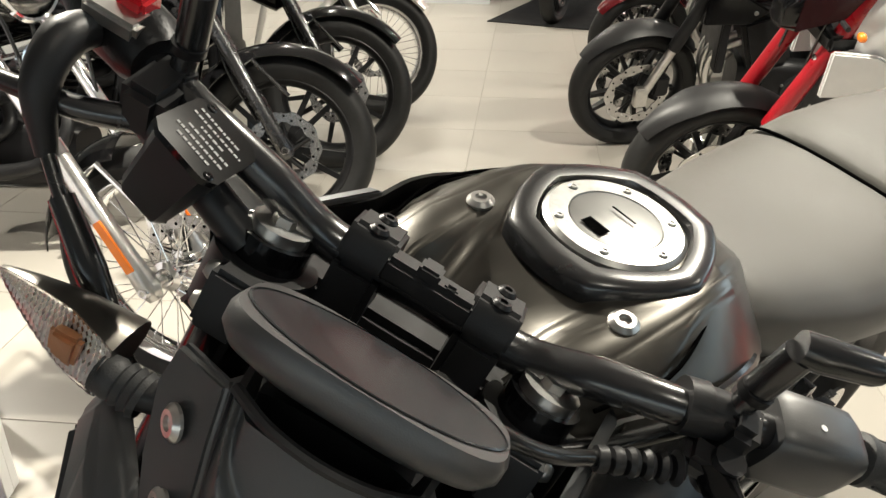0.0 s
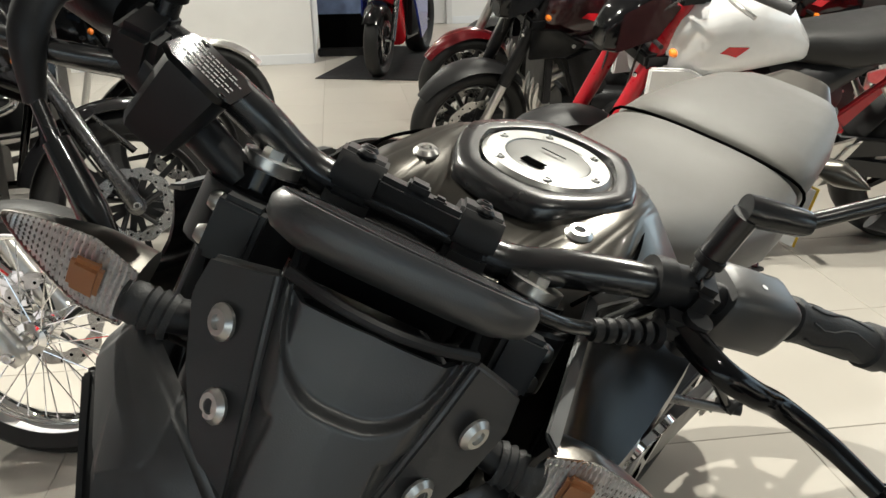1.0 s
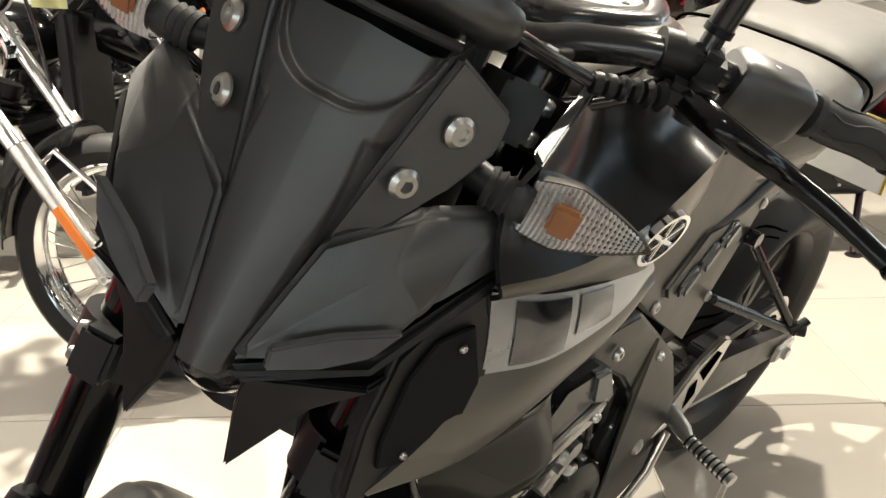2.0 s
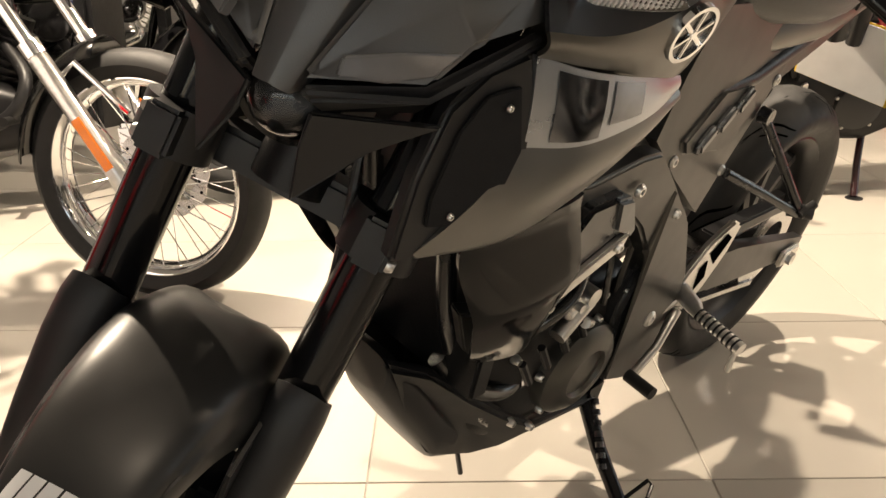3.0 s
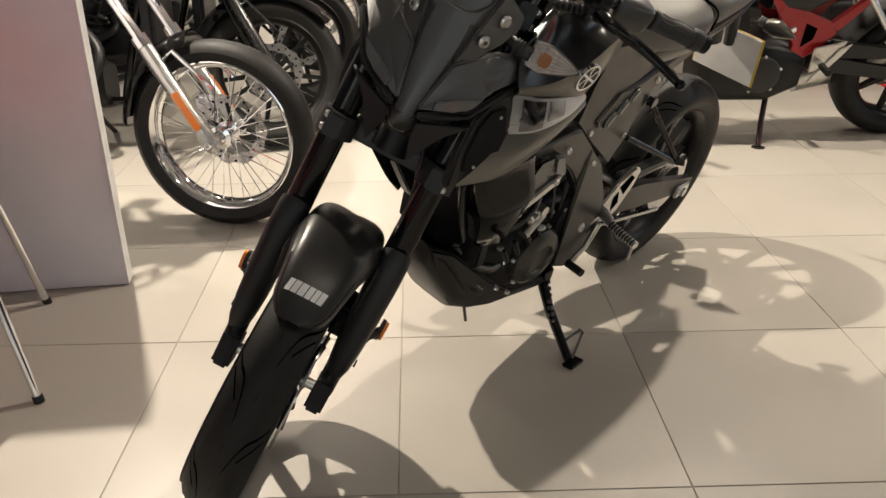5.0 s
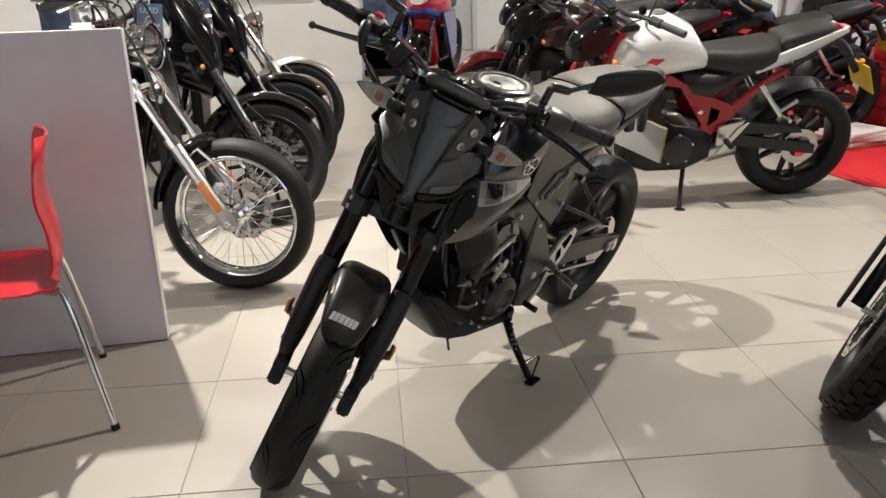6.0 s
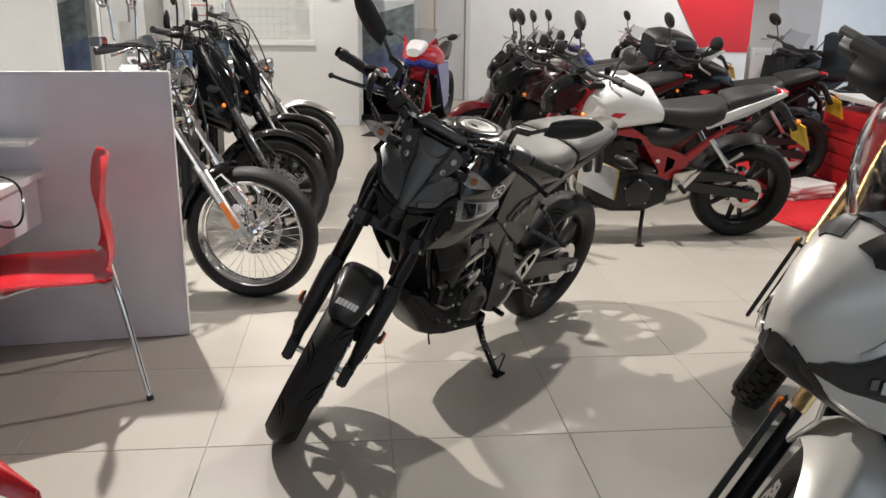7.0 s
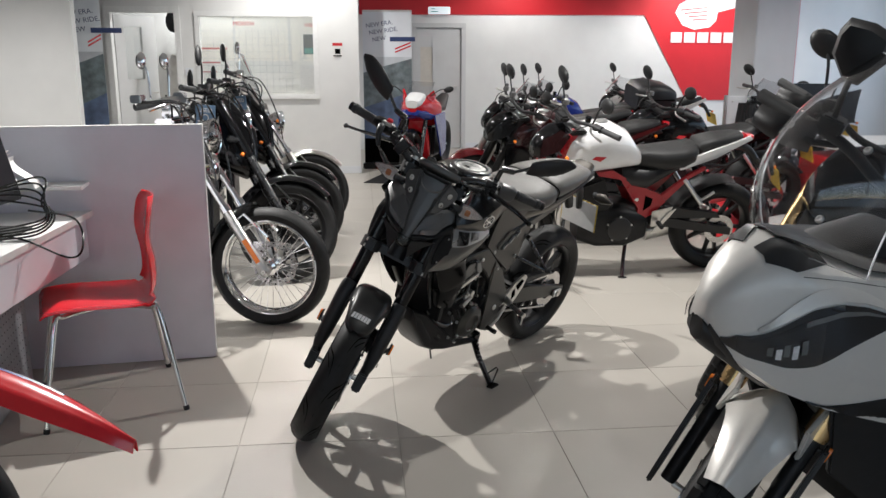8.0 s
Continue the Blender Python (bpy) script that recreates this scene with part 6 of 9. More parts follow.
def naked(m, pal, label, group, lock=20, cowl=True, box_on=False, shield=False):
    """A road bike: pal gives body, frame, fork and rim materials."""
    bike = thing("motorcycle", m, label, "motorcycle", group)
    P = lambda name, bm, material, lab="", smooth=40: part(name, bm, material, bike, lab, smooth)
    ax = V(-math.sin(radians(25)), 0, math.cos(radians(25)))
    F = V(1.41, 0, 0.30)
    ST = at(1.51, 0, 0) @ Matrix.Rotation(radians(lock), 4, ax) @ at(-1.51, 0, 0)
    S = lambda name, bm, material, lab="", smooth=40: part(name, bm, material, bike, lab, smooth, ST)
    bodym, framem, forkm, rimm = pal["body"], pal["frame"], pal["fork"], pal["rim"]
    trim = pal.get("trim", bodym)
    plain_wheel(bike, F, 0.30, 0.12, 0.222, ST, rimm, disc=2, y_disc=0.062, disc_r=0.15)
    plain_wheel(bike, (0.0, 0, 0.315), 0.315, 0.175, 0.222, Matrix(), rimm, disc=-1, y_disc=0.08, disc_r=0.12, name="rear_wheel")
    for s in (1, -1):
        o = V(0, s * 0.105, 0)
        S("fork_tube", many(tube([F + ax * 0.26 + o, F + ax * 0.27 + o, F + ax * 0.80 + o], [0.026, 0.029, 0.027], 16)), forkm)
        S("stanchion", many(rod(F + o, F + ax * 0.27 + o, 0.021, 14), box(F.x - 0.03, F.x + 0.03, s * 0.105 - 0.02, s * 0.105 + 0.02, F.z - 0.035, F.z + 0.06, 0.006)), pal.get("stanchion", ALU))
        S("caliper", box(F.x - 0.13, F.x - 0.06, s * 0.085 - 0.022, s * 0.085 + 0.022, F.z + 0.0, F.z + 0.10, 0.01), ALUD)
    S("front_fender", surf(lambda u, v: F + V((0.325 - 0.03 * (2 * v - 1) ** 2) * math.cos(radians(35 + 105 * u)), (v - 0.5) * 0.15 * min(1, 0.5 + u * 1.6), (0.325 - 0.03 * (2 * v - 1) ** 2) * math.sin(radians(35 + 105 * u))), 16, 8, 0.004), pal.get("fender", MATTE), "front mudguard")
    S("fork_clamp", many(box(F.x - 0.31, F.x - 0.20, -0.14, 0.14, 0.80, 0.85, 0.01), box(F.x - 0.40, F.x - 0.29, -0.14, 0.14, 1.0, 1.03, 0.008)), ALUD)
    # bars
    half = [(1.05, 0.0, 1.06), (1.05, 0.08, 1.065), (1.03, 0.2, 1.09), (0.93, 0.38, 1.07)]
    S("handlebar", tube([(x, -y, z) for x, y, z in half[:0:-1]] + half, 0.013, 12, 5), MATTE)
    for s in (1, -1):
        S("grip", rod((0.985, s * 0.28, 1.082), (0.925, s * 0.392, 1.069), 0.018, 14), GRIPM)
        S("switch_housing", rod((1.012, s * 0.225, 1.087), (0.988, s * 0.275, 1.082), 0.024, 12), MATTE)
        S("lever", tube([(1.03, s * 0.21, 1.08), (1.06, s * 0.28, 1.07), (1.04, s * 0.38, 1.05)], 0.007, 8, 4), pal.get("lever", ALU))
    mirror_pair(P, bike, (1.02, 0.21, 1.10), (1.0, 0.32, 1.25), 0.078, 0.05, ST)
    S("instrument", box(1.10, 1.16, -0.06, 0.06, 1.06, 1.10, 0.012), MATTE)
    for s in (1, -1):
        S("brake_line", tube([(1.02, s * 0.20, 1.09), (1.12, s * 0.17, 1.05), (1.19, s * 0.09, 0.92), (F.x - 0.16, s * 0.085, 0.62), (F.x - 0.10, s * 0.085, F.z + 0.10)], 0.0045, 8, 6), CABLE)
        S("brake_reservoir", merge(bmesh.new(), lathe([(0.0, 0.018), (0.03, 0.020), (0.034, 0.017), (0.034, 0.0)], 14, "Z"), at(1.03, s * 0.165, 1.10)), GLOSSB if s > 0 else CAPG)
        S("clamp_bolt", bolt(F + ax * 0.52 + V(0.03, s * 0.105, 0), V(1, 0, 0), 0.010, 0.006), CHROME)
        P("fairing_bolt", bolt(V(0.98, s * 0.186, 0.72), V(0, s, 0), 0.009, 0.005), ALU)
        P("frame_bolt", bolt(V(0.62, s * 0.150, 0.56), V(0, s, 0), 0.014, 0.008), CHROME)
        P("engine_mount", bolt(V(0.92, s * 0.168, 0.44), V(0, s, 0), 0.012, 0.008), ALU)
        P("peg_rubber", rod(V(0.46, s * 0.16, 0.40), V(0.46, s * 0.235, 0.396), 0.015, 10), RUBBER)
    for k in range(3):
        P("header_pipe", tube([(0.98, -0.08 + 0.08 * k, 0.56), (1.09, -0.08 + 0.08 * k, 0.50), (1.10, -0.06 + 0.06 * k, 0.36), (1.0, -0.03 + 0.03 * k, 0.23)], 0.017, 10, 5), ALU, "bright exhaust header")
    P("radiator_cap", merge(bmesh.new(), lathe([(0.0, 0.02), (0.012, 0.02), (0.014, 0.0)], 12, "Z"), at(1.08, -0.12, 0.722)), ALU)
    # headlight cowl
    if cowl:
        hl = S("headlight", body([(1.12, 0.05, 1.04, 0.90), (1.20, 0.085, 1.03, 0.84), (1.27, 0.075, 0.98, 0.82), (1.315, 0.045, 0.92, 0.83)], 18, 3), GLOSSB, "black headlight cowl")
        part("lens", body([(1.27, 0.068, 0.93, 0.84), (1.318, 0.04, 0.90, 0.845)], 14, 3), CLEAR, hl, m=ST)
        for s in (1, -1):
            S("cowl_panel", slab([V(1.29, s * 0.075, 0.84), V(1.18, s * 0.13, 0.90), V(1.12, s * 0.14, 1.0), V(1.17, s * 0.10, 1.03), V(1.27, s * 0.06, 0.96)][::-s], 0.008, 0.003), pal.get("cowl", trim))
    else:
        hl = S("headlight", merge(bmesh.new(), lathe([(-0.10, 0.0), (-0.09, 0.05), (-0.03, 0.085), (0.0, 0.09), (0.004, 0.085)], 24, "X"), at(1.25, 0, 0.93)), GLOSSB, "round headlight")
        part("lens", merge(bmesh.new(), lathe([(0.0, 0.084), (0.02, 0.05), (0.025, 0)], 20, "X"), at(1.25, 0, 0.93)), CLEAR, hl, m=ST)
    if shield:
        s_ = S("windscreen", surf(lambda u, v: V(1.24 - 0.16 * u, (v - 0.5) * (0.28 - 0.06 * u), 1.02 + 0.20 * u) + V(-0.06 * (2 * v - 1) ** 2, 0, 0), 10, 10, 0.004), SMOKE, "clear touring windscreen")
        s_.visible_shadow = False
    amber_pair(S, (1.16, 0.10, 0.88), 0.10)
    # tank, seat, tail
    tank = P("fuel_tank", body([(1.16, 0.09, 0.90, 0.72), (1.08, 0.16, 0.99, 0.70), (0.96, 0.185, 1.035, 0.72), (0.82, 0.180, 1.046, 0.74), (0.70, 0.14, 0.99, 0.75), (0.60, 0.09, 0.86, 0.76)], 28, 2.8), bodym, "smooth painted fuel tank", 50)
    part("filler_cap", merge(bmesh.new(), lathe([(0.0, 0.045), (0.008, 0.042), (0.010, 0.0)], 20, "Z"), at(0.86, 0, 1.040)), CAPM, tank)
    for s in (1, -1):
        part("emblem", prism([(0.86, 0.86), (0.93, 0.865), (0.955, 0.845), (0.93, 0.84), (0.90, 0.83), (0.88, 0.845)], s * 0.176, s * 0.184, 0), pal.get("emblem", REDP), tank, "small wing emblem", 0)
        P("side_shroud", slab([V(1.17, s * 0.15, 0.80), V(1.18, s * 0.155, 0.66), V(1.0, s * 0.165, 0.67), V(0.92, s * 0.17, 0.73), V(1.05, s * 0.175, 0.80)][::-s], 0.02, 0.006), trim)
        if pal.get("cast"):
            fy = lambda x, z: 0.112 + 0.05 * max(0, x - 0.5)
            fr = P("frame_spar", plate([(0.90, 0.742), (0.792, 0.752), (0.625, 0.655), (0.445, 0.578), (0.408, 0.525), (0.490, 0.440), (0.560, 0.400), (0.600, 0.420), (0.590, 0.480), (0.590, 0.572), (0.735, 0.688), (0.88, 0.715)], fy, 0.030, s, 0.009, 3), framem, "red cast frame spar", 50)
            part("subframe", plate([(0.452, 0.570), (0.408, 0.525), (0.269, 0.680), (0.160, 0.745), (0.170, 0.768), (0.269, 0.722)], fy, 0.026, s, 0.007, 3), framem, fr, "red rear subframe", 50)
            # Black plate on the spar paints the dark of a hollow.
            part("recess", plate([(0.555, 0.578), (0.495, 0.552), (0.505, 0.500), (0.560, 0.462)], lambda x, z: fy(x, z) + 0.003, 0.028, s, 0.003, 2), GROOVE, fr)
            P("heel_plate", plate([(0.505, 0.312), (0.391, 0.470), (0.340, 0.492), (0.375, 0.440), (0.470, 0.320)], lambda x, z: 0.150, 0.010, s, 0.003, 2), ALU, "silver heel plate")
            P("rack_stay", tube([V(0.26, s * 0.125, 0.62), V(0.18, s * 0.14, 0.545), V(0.10, s * 0.14, 0.60)], 0.010, 8), ALU)
        else:
            P("frame_spar", many(tube([V(1.02, s * 0.12, 0.74), V(0.80, s * 0.13, 0.68), V(0.62, s * 0.12, 0.56), V(0.55, s * 0.10, 0.40)], [0.022, 0.024, 0.028, 0.03], 10), tube([V(0.66, s * 0.12, 0.60), V(0.45, s * 0.115, 0.58), V(0.20, s * 0.10, 0.72), V(0.05, s * 0.09, 0.80)], 0.016, 10), tube([V(0.60, s * 0.12, 0.50), V(0.45, s * 0.115, 0.58)], 0.018, 10)), framem, "exposed frame tubes")
        P("tail_cowl", slab([V(0.36, s * 0.13, 0.80), V(0.12, s * 0.125, 0.885), V(-0.12, s * 0.07, 0.955), V(-0.15, s * 0.06, 0.93), V(0.10, s * 0.11, 0.82), V(0.34, s * 0.12, 0.74)][::-s], 0.015, 0.005), bodym, "painted tail cowl")
        P("peg_bracket", many(slab([V(0.50, s * 0.14, 0.47), V(0.36, s * 0.14, 0.50), V(0.42, s * 0.14, 0.37), V(0.50, s * 0.14, 0.36)][::-s], 0.012, 0.004), rod(V(0.46, s * 0.13, 0.40), V(0.46, s * 0.23, 0.395), 0.012, 10), tube([V(0.30, s * 0.11, 0.68), V(0.18, s * 0.15, 0.52)], 0.014, 8), rod(V(0.18, s * 0.14, 0.52), V(0.16, s * 0.22, 0.52), 0.011, 8)), ALU, "silver footpeg bracket")
    P("seat", body([(0.65, 0.07, 0.85, 0.76), (0.58, 0.10, 0.870, 0.75), (0.45, 0.14, 0.878, 0.73), (0.32, 0.15, 0.890, 0.75), (0.25, 0.13, 0.905, 0.78), (0.22, 0.09, 0.90, 0.80)], 24, 3.2), SEATD, "black stepped seat", 60)
    P("pillion_seat", body([(0.23, 0.08, 0.90, 0.84), (0.21, 0.105, 0.93, 0.85), (0.10, 0.105, 0.955, 0.87), (-0.04, 0.08, 0.972, 0.90), (-0.08, 0.05, 0.965, 0.92)], 22, 3.2), SEATD, "black pillion seat", 60)
    P("tail_light", body([(-0.11, 0.055, 0.955, 0.91), (-0.16, 0.035, 0.95, 0.92)], 12, 3), REDP)
    pl = P("plate_hanger", tube([(-0.05, 0, 0.88), (-0.16, 0, 0.84), (-0.27, 0, 0.70)], [0.03, 0.025, 0.018], 10, 4), MATTE)
    part("number_plate", merge(bmesh.new(), box(-0.004, 0.004, -0.11, 0.11, -0.08, 0.08, 0.002), at(-0.30, 0, 0.68) @ Matrix.Rotation(radians(22), 4, "Y")), PLATEY, pl, "yellow rear number plate")
    part("plate_bar", merge(bmesh.new(), many(*[box(-0.0075, -0.0055, -0.09 + 0.05 * k, -0.055 + 0.05 * k, 0.01, 0.06) for k in range(4)], *[box(-0.0075, -0.0055, -0.08 + 0.055 * k, -0.04 + 0.055 * k, -0.06, -0.01) for k in range(3)]), at(-0.30, 0, 0.68) @ Matrix.Rotation(radians(22), 4, "Y")), GROOVE, pl, "black plate bars", 0)
    amber_pair(P, (-0.20, 0.06, 0.80), 0.08)
    # engine, exhaust, swingarm
    P("engine", many(body([(0.98, 0.10, 0.46, 0.24), (0.86, 0.16, 0.50, 0.21), (0.66, 0.165, 0.50, 0.21), (0.52, 0.12, 0.44, 0.26)], 20, 4), merge(bmesh.new(), box(-0.09, 0.09, -0.15, 0.15, 0, 0.24, 0.02), at(0.86, 0, 0.46) @ Matrix.Rotation(radians(18), 4, "Y"))), ALUD, "dark engine block")
    for s in (1, -1):
        cv = P("engine_cover", merge(bmesh.new(), lathe([(0.0, 0.085), (0.02, 0.08), (0.03, 0.06), (0.03, 0)], 26), at(0.72, s * 0.155, 0.36) @ Matrix.Diagonal((1, s, 1, 1))), MATTE)
        [part("cover_bolt", bolt(V(0.72 + 0.085 * math.cos(a), s * 0.165, 0.36 + 0.085 * math.sin(a)), V(0, s, 0), 0.007, 0.008), ALU, cv) for a in (0.4, 1.6, 2.8, 4.0, 5.2)]
    P("radiator", box(1.06, 1.10, -0.16, 0.16, 0.44, 0.72, 0.006), ALUD)
    P("exhaust", many(tube([(1.0, 0.05, 0.48), (1.08, 0.05, 0.36), (1.02, 0.03, 0.22), (0.7, -0.02, 0.18), (0.5, -0.10, 0.22)], 0.024, 12, 5), body([(0.46, 0.05, 0.30, 0.18), (0.30, 0.06, 0.36, 0.22), (0.02, 0.055, 0.44, 0.32)], 16, 2.4)), ALU, "metal exhaust").data.transform(at(0, -0.06, 0))
    P("swingarm", many(*[bevelled(loft([[V(0.50, s * 0.10 + o, 0.40 + z) for o, z in ((-0.018, -0.035), (0.018, -0.035), (0.018, 0.035), (-0.018, 0.035))], [V(-0.06, s * 0.125 + o, 0.315 + z) for o, z in ((-0.012, -0.025), (0.012, -0.025), (0.012, 0.025), (-0.012, 0.025))]]), 0.005, 1) for s in (1, -1)]), MATTE, "black swingarm")
    P("chain_guard", prism([(0.42, 0.50), (0.05, 0.45), (0.02, 0.41), (0.42, 0.42)], 0.10, 0.13, 0.004), MATTE)
    P("rear_hugger", surf(lambda u, v: V(0.35 * math.cos(radians(25 + 75 * u)), (v - 0.5) * 0.19, 0.315 + 0.35 * math.sin(radians(25 + 75 * u)) - 0.02 * (2 * v - 1) ** 2), 12, 6, 0.004), MATTE)
    P("sprocket", merge(bmesh.new(), lathe([(0.085, 0.06), (0.085, 0.10), (0.091, 0.10), (0.091, 0.06)], 30, closed=True), at(0, 0, 0.315)), pal.get("sprocket", STEEL))
    P("side_panel", body([(0.72, 0.12, 0.76, 0.62), (0.56, 0.135, 0.76, 0.60), (0.40, 0.12, 0.80, 0.70), (0.28, 0.10, 0.82, 0.76)], 16, 3), MATTE)
    st = P("side_stand", many(tube([(0.64, 0.09, 0.23), (0.67, 0.17, 0.14), (0.69, 0.245, 0.052)], 0.013, 10)), pal.get("stand", MATTE), "side stand, folded out")
    part("foot", merge(bmesh.new(), lathe([(0.0, 0.0), (0.0, 0.03), (0.006, 0.03), (0.008, 0)], 14, "Z"), at(0.69, 0.25, 0.045) @ Matrix.Rotation(radians(11), 4, "X")), MATTE, st)
    if box_on:
        bx = P("top_box", body([(0.0, 0.18, 1.17, 0.97), (-0.05, 0.22, 1.21, 0.94), (-0.18, 0.23, 1.22, 0.935), (-0.34, 0.22, 1.19, 0.94), (-0.40, 0.18, 1.15, 0.96)], 24, 5), MATTE, "large black plastic top box")
        part("lid_seam", loft([ell(0, 0.233, 1.085, 1.072, 24, 8, x) for x in (-0.04, -0.36)]), GROOVE, bx)
        P("rack", box(-0.36, -0.06, -0.10, 0.10, 0.915, 0.935, 0.006), MATTE)
        for s in (1, -1):
            P("pannier", body([(0.12, 0.09, 0.80, 0.45), (0.05, 0.12, 0.84, 0.42), (-0.25, 0.12, 0.84, 0.42), (-0.34, 0.09, 0.78, 0.46)], 18, 5), MATTE, "black side case").data.transform(at(0, s * 0.28, 0))
    return bike


def cruiser(m, pal, label, group, lock=0, spoked=True, rake=31, shield=False, high=1.24, flen=0.96, hlf=0.78, sweep=0.18, fender=MATTE, fat=0.13, rim=0.235, R=0.325, cover=(40, 165), wide=0.38):
    """A cruiser with raked fork, teardrop tank and low seat."""
    bike = thing("cruiser_motorcycle", m, label, "motorcycle", group)
    P = lambda name, bm, material, lab="", smooth=40: part(name, bm, material, bike, lab, smooth)
    rk = radians(rake)
    ax = V(-math.sin(rk), 0, math.cos(rk))
    F = V(1.61, 0, R)
    gx = F.x + F.z * math.tan(rk) + 0.03
    ST = at(gx, 0, 0) @ Matrix.Rotation(radians(lock), 4, ax) @ at(-gx, 0, 0)
    S = lambda name, bm, material, lab="", smooth=40: part(name, bm, material, bike, lab, smooth, ST)
    shine, bodym = pal["shine"], pal["body"]
    plain_wheel(bike, F, R, fat, rim, ST, pal["rim"], spoked, disc=pal.get("disc", 1), y_disc=0.065, disc_r=0.125)
    plain_wheel(bike, (0, 0, 0.325), 0.325, 0.16, 0.20, Matrix(), pal["rim"], spoked, disc=0, name="rear_wheel")
    for s in (1, -1):
        o = V(0, s * 0.108, 0)
        lo = S("fork_leg", many(tube([F - ax * 0.03 + o, F + ax * 0.0 + o, F + ax * 0.10 + o, F + ax * 0.36 + o, F + ax * 0.37 + o], [0.018, 0.030, 0.024, 0.025, 0.021], 16), ball(0.034, at(*(F + o)), 14, 1, 0.6, 1)), pal.get("leg", shine), "fork lower leg")
        S("fork_tube", rod(F + ax * 0.36 + o, F + ax * (flen + 0.02) + o, 0.0185 if spoked else 0.026, 14), shine)
        for f in (0.365, 0.62):
            S("fork_collar", rod(F + ax * f + o, F + ax * (f + 0.037) + o, 0.027, 14), shine)
        if pal.get("strip"):
            S("reflector_strip", box(-0.013, 0.013, -0.003, 0.003, 0.06, 0.20, 0.0015), AMBER, "long orange fork reflector").data.transform(ST @ at(*(F + V(0.006, s * 0.134, 0))) @ Matrix.Rotation(-rk, 4, "Y") @ ST.inverted())
    if not spoked:
        for s in (1, -1):
            S("fork_shroud", tube([F + ax * 0.52 + V(0, s * 0.108, 0), F + ax * 0.56 + V(0, s * 0.108, 0), F + ax * 0.92 + V(0, s * 0.108, 0)], [0.026, 0.034, 0.033], 16), GLOSSB, "black fork shroud")
            S("cable", tube([F + ax * 0.9 + V(0.05, s * 0.2, 0.08), F + ax * 0.8 + V(0.12, s * 0.10, 0), F + ax * 0.5 + V(0.02, s * 0.06, 0)], 0.006, 8, 6), CABLE)
        S("nacelle", body([(F.x - 0.42, 0.07, 1.18, 0.74), (F.x - 0.34, 0.105, 1.16, 0.70), (F.x - 0.25, 0.105, 1.06, 0.66), (F.x - 0.19, 0.07, 0.98, 0.70)], 20, 3.2), GLOSSB, "black headlight nacelle")
        P("radiator", box(1.10, 1.16, -0.17, 0.17, 0.26, 0.88, 0.02), ALUD, "black radiator")
    S("caliper", box(F.x - 0.13, F.x - 0.05, 0.07, 0.12, F.z + 0.02, F.z + 0.12, 0.012), shine)
    S("front_fender", surf(lambda u, v: F + V((R + 0.035 - 0.045 * (2 * v - 1) ** 2) * math.cos(radians(cover[0] + (cover[1] - cover[0]) * u)), (v - 0.5) * (fat + 0.04), (R + 0.035 - 0.045 * (2 * v - 1) ** 2) * math.sin(radians(cover[0] + (cover[1] - cover[0]) * u))), 22, 10, 0.004), fender, "curved front mudguard", 60)
    for s in (1, -1):
        S("fender_stay", tube([F + V(0.02, s * 0.085, 0.18), F + V(-0.1, s * 0.09, 0.30), F + ax * 0.30 + V(0, s * 0.09, 0)], 0.008, 8), shine)
    top = F + ax * flen
    S("upper_clamp", box(top.x - 0.06, top.x + 0.04, -0.14, 0.14, top.z - 0.03, top.z, 0.01), shine)
    S("lower_clamp", box(top.x + 0.07, top.x + 0.17, -0.14, 0.14, top.z - 0.30, top.z - 0.26, 0.01), shine)
    half = [(top.x - 0.02, 0.0, top.z + 0.06), (top.x - 0.02, 0.09, top.z + 0.06), (top.x - sweep / 3, wide * 0.53, high), (top.x - sweep, wide, high - 0.02)]
    S("handlebar", tube([(x, -y, z) for x, y, z in half[:0:-1]] + half, 0.0125, 12, 6), shine)
    for s in (1, -1):
        e, d = V(top.x - sweep, s * wide, high - 0.02), V(-0.10, s * 0.14, -0.02)
        S("grip", rod(e - d * 0.5, e + d * 0.35, 0.018, 12), GRIPM)
        S("switch_housing", rod(e - d * 1.0, e - d * 0.5, 0.025, 12), pal.get("switch", shine))
        S("lever", tube([e - d * 0.9 + V(0.03, 0, 0), e - d * 0.3 + V(0.07, 0, 0), e + d * 0.3 + V(0.06, 0, -0.02)], 0.007, 8, 4), shine)
    mirror_pair(P, bike, (top.x - 0.08, wide * 0.63, high + 0.01), (top.x - 0.10, wide * 0.79, high + 0.20), 0.035 if not spoked or wide < 0.3 else 0.055, 0.07 if not spoked else 0.045, ST, pal.get("mirror", shine))
    hc = F + ax * hlf + V(0.13, 0, 0)
    hl = S("headlight", merge(bmesh.new(), lathe([(-0.14, 0.0), (-0.13, 0.04), (-0.06, 0.085), (0.0, 0.092), (0.006, 0.088)], 26, "X"), at(*hc)), shine, "round headlight in a bright shell")
    part("lens", merge(bmesh.new(), lathe([(0.0, 0.087), (0.02, 0.05), (0.025, 0)], 22, "X"), at(*hc)), CLEAR, hl, m=ST)
    part("bezel", merge(bmesh.new(), lathe([(-0.012, 0.093), (0.004, 0.098), (0.012, 0.092), (0.010, 0.086)], 26, "X"), at(*hc)), CHROME, hl, "bright headlight ring", m=ST)
    S("horn", merge(bmesh.new(), lathe([(-0.03, 0.0), (-0.03, 0.035), (0.0, 0.045), (0.008, 0.02), (0.008, 0)], 18, "X"), at(*(F + ax * 0.60 + V(0.06, -0.05, 0)))), CHROME if spoked else MATTE)
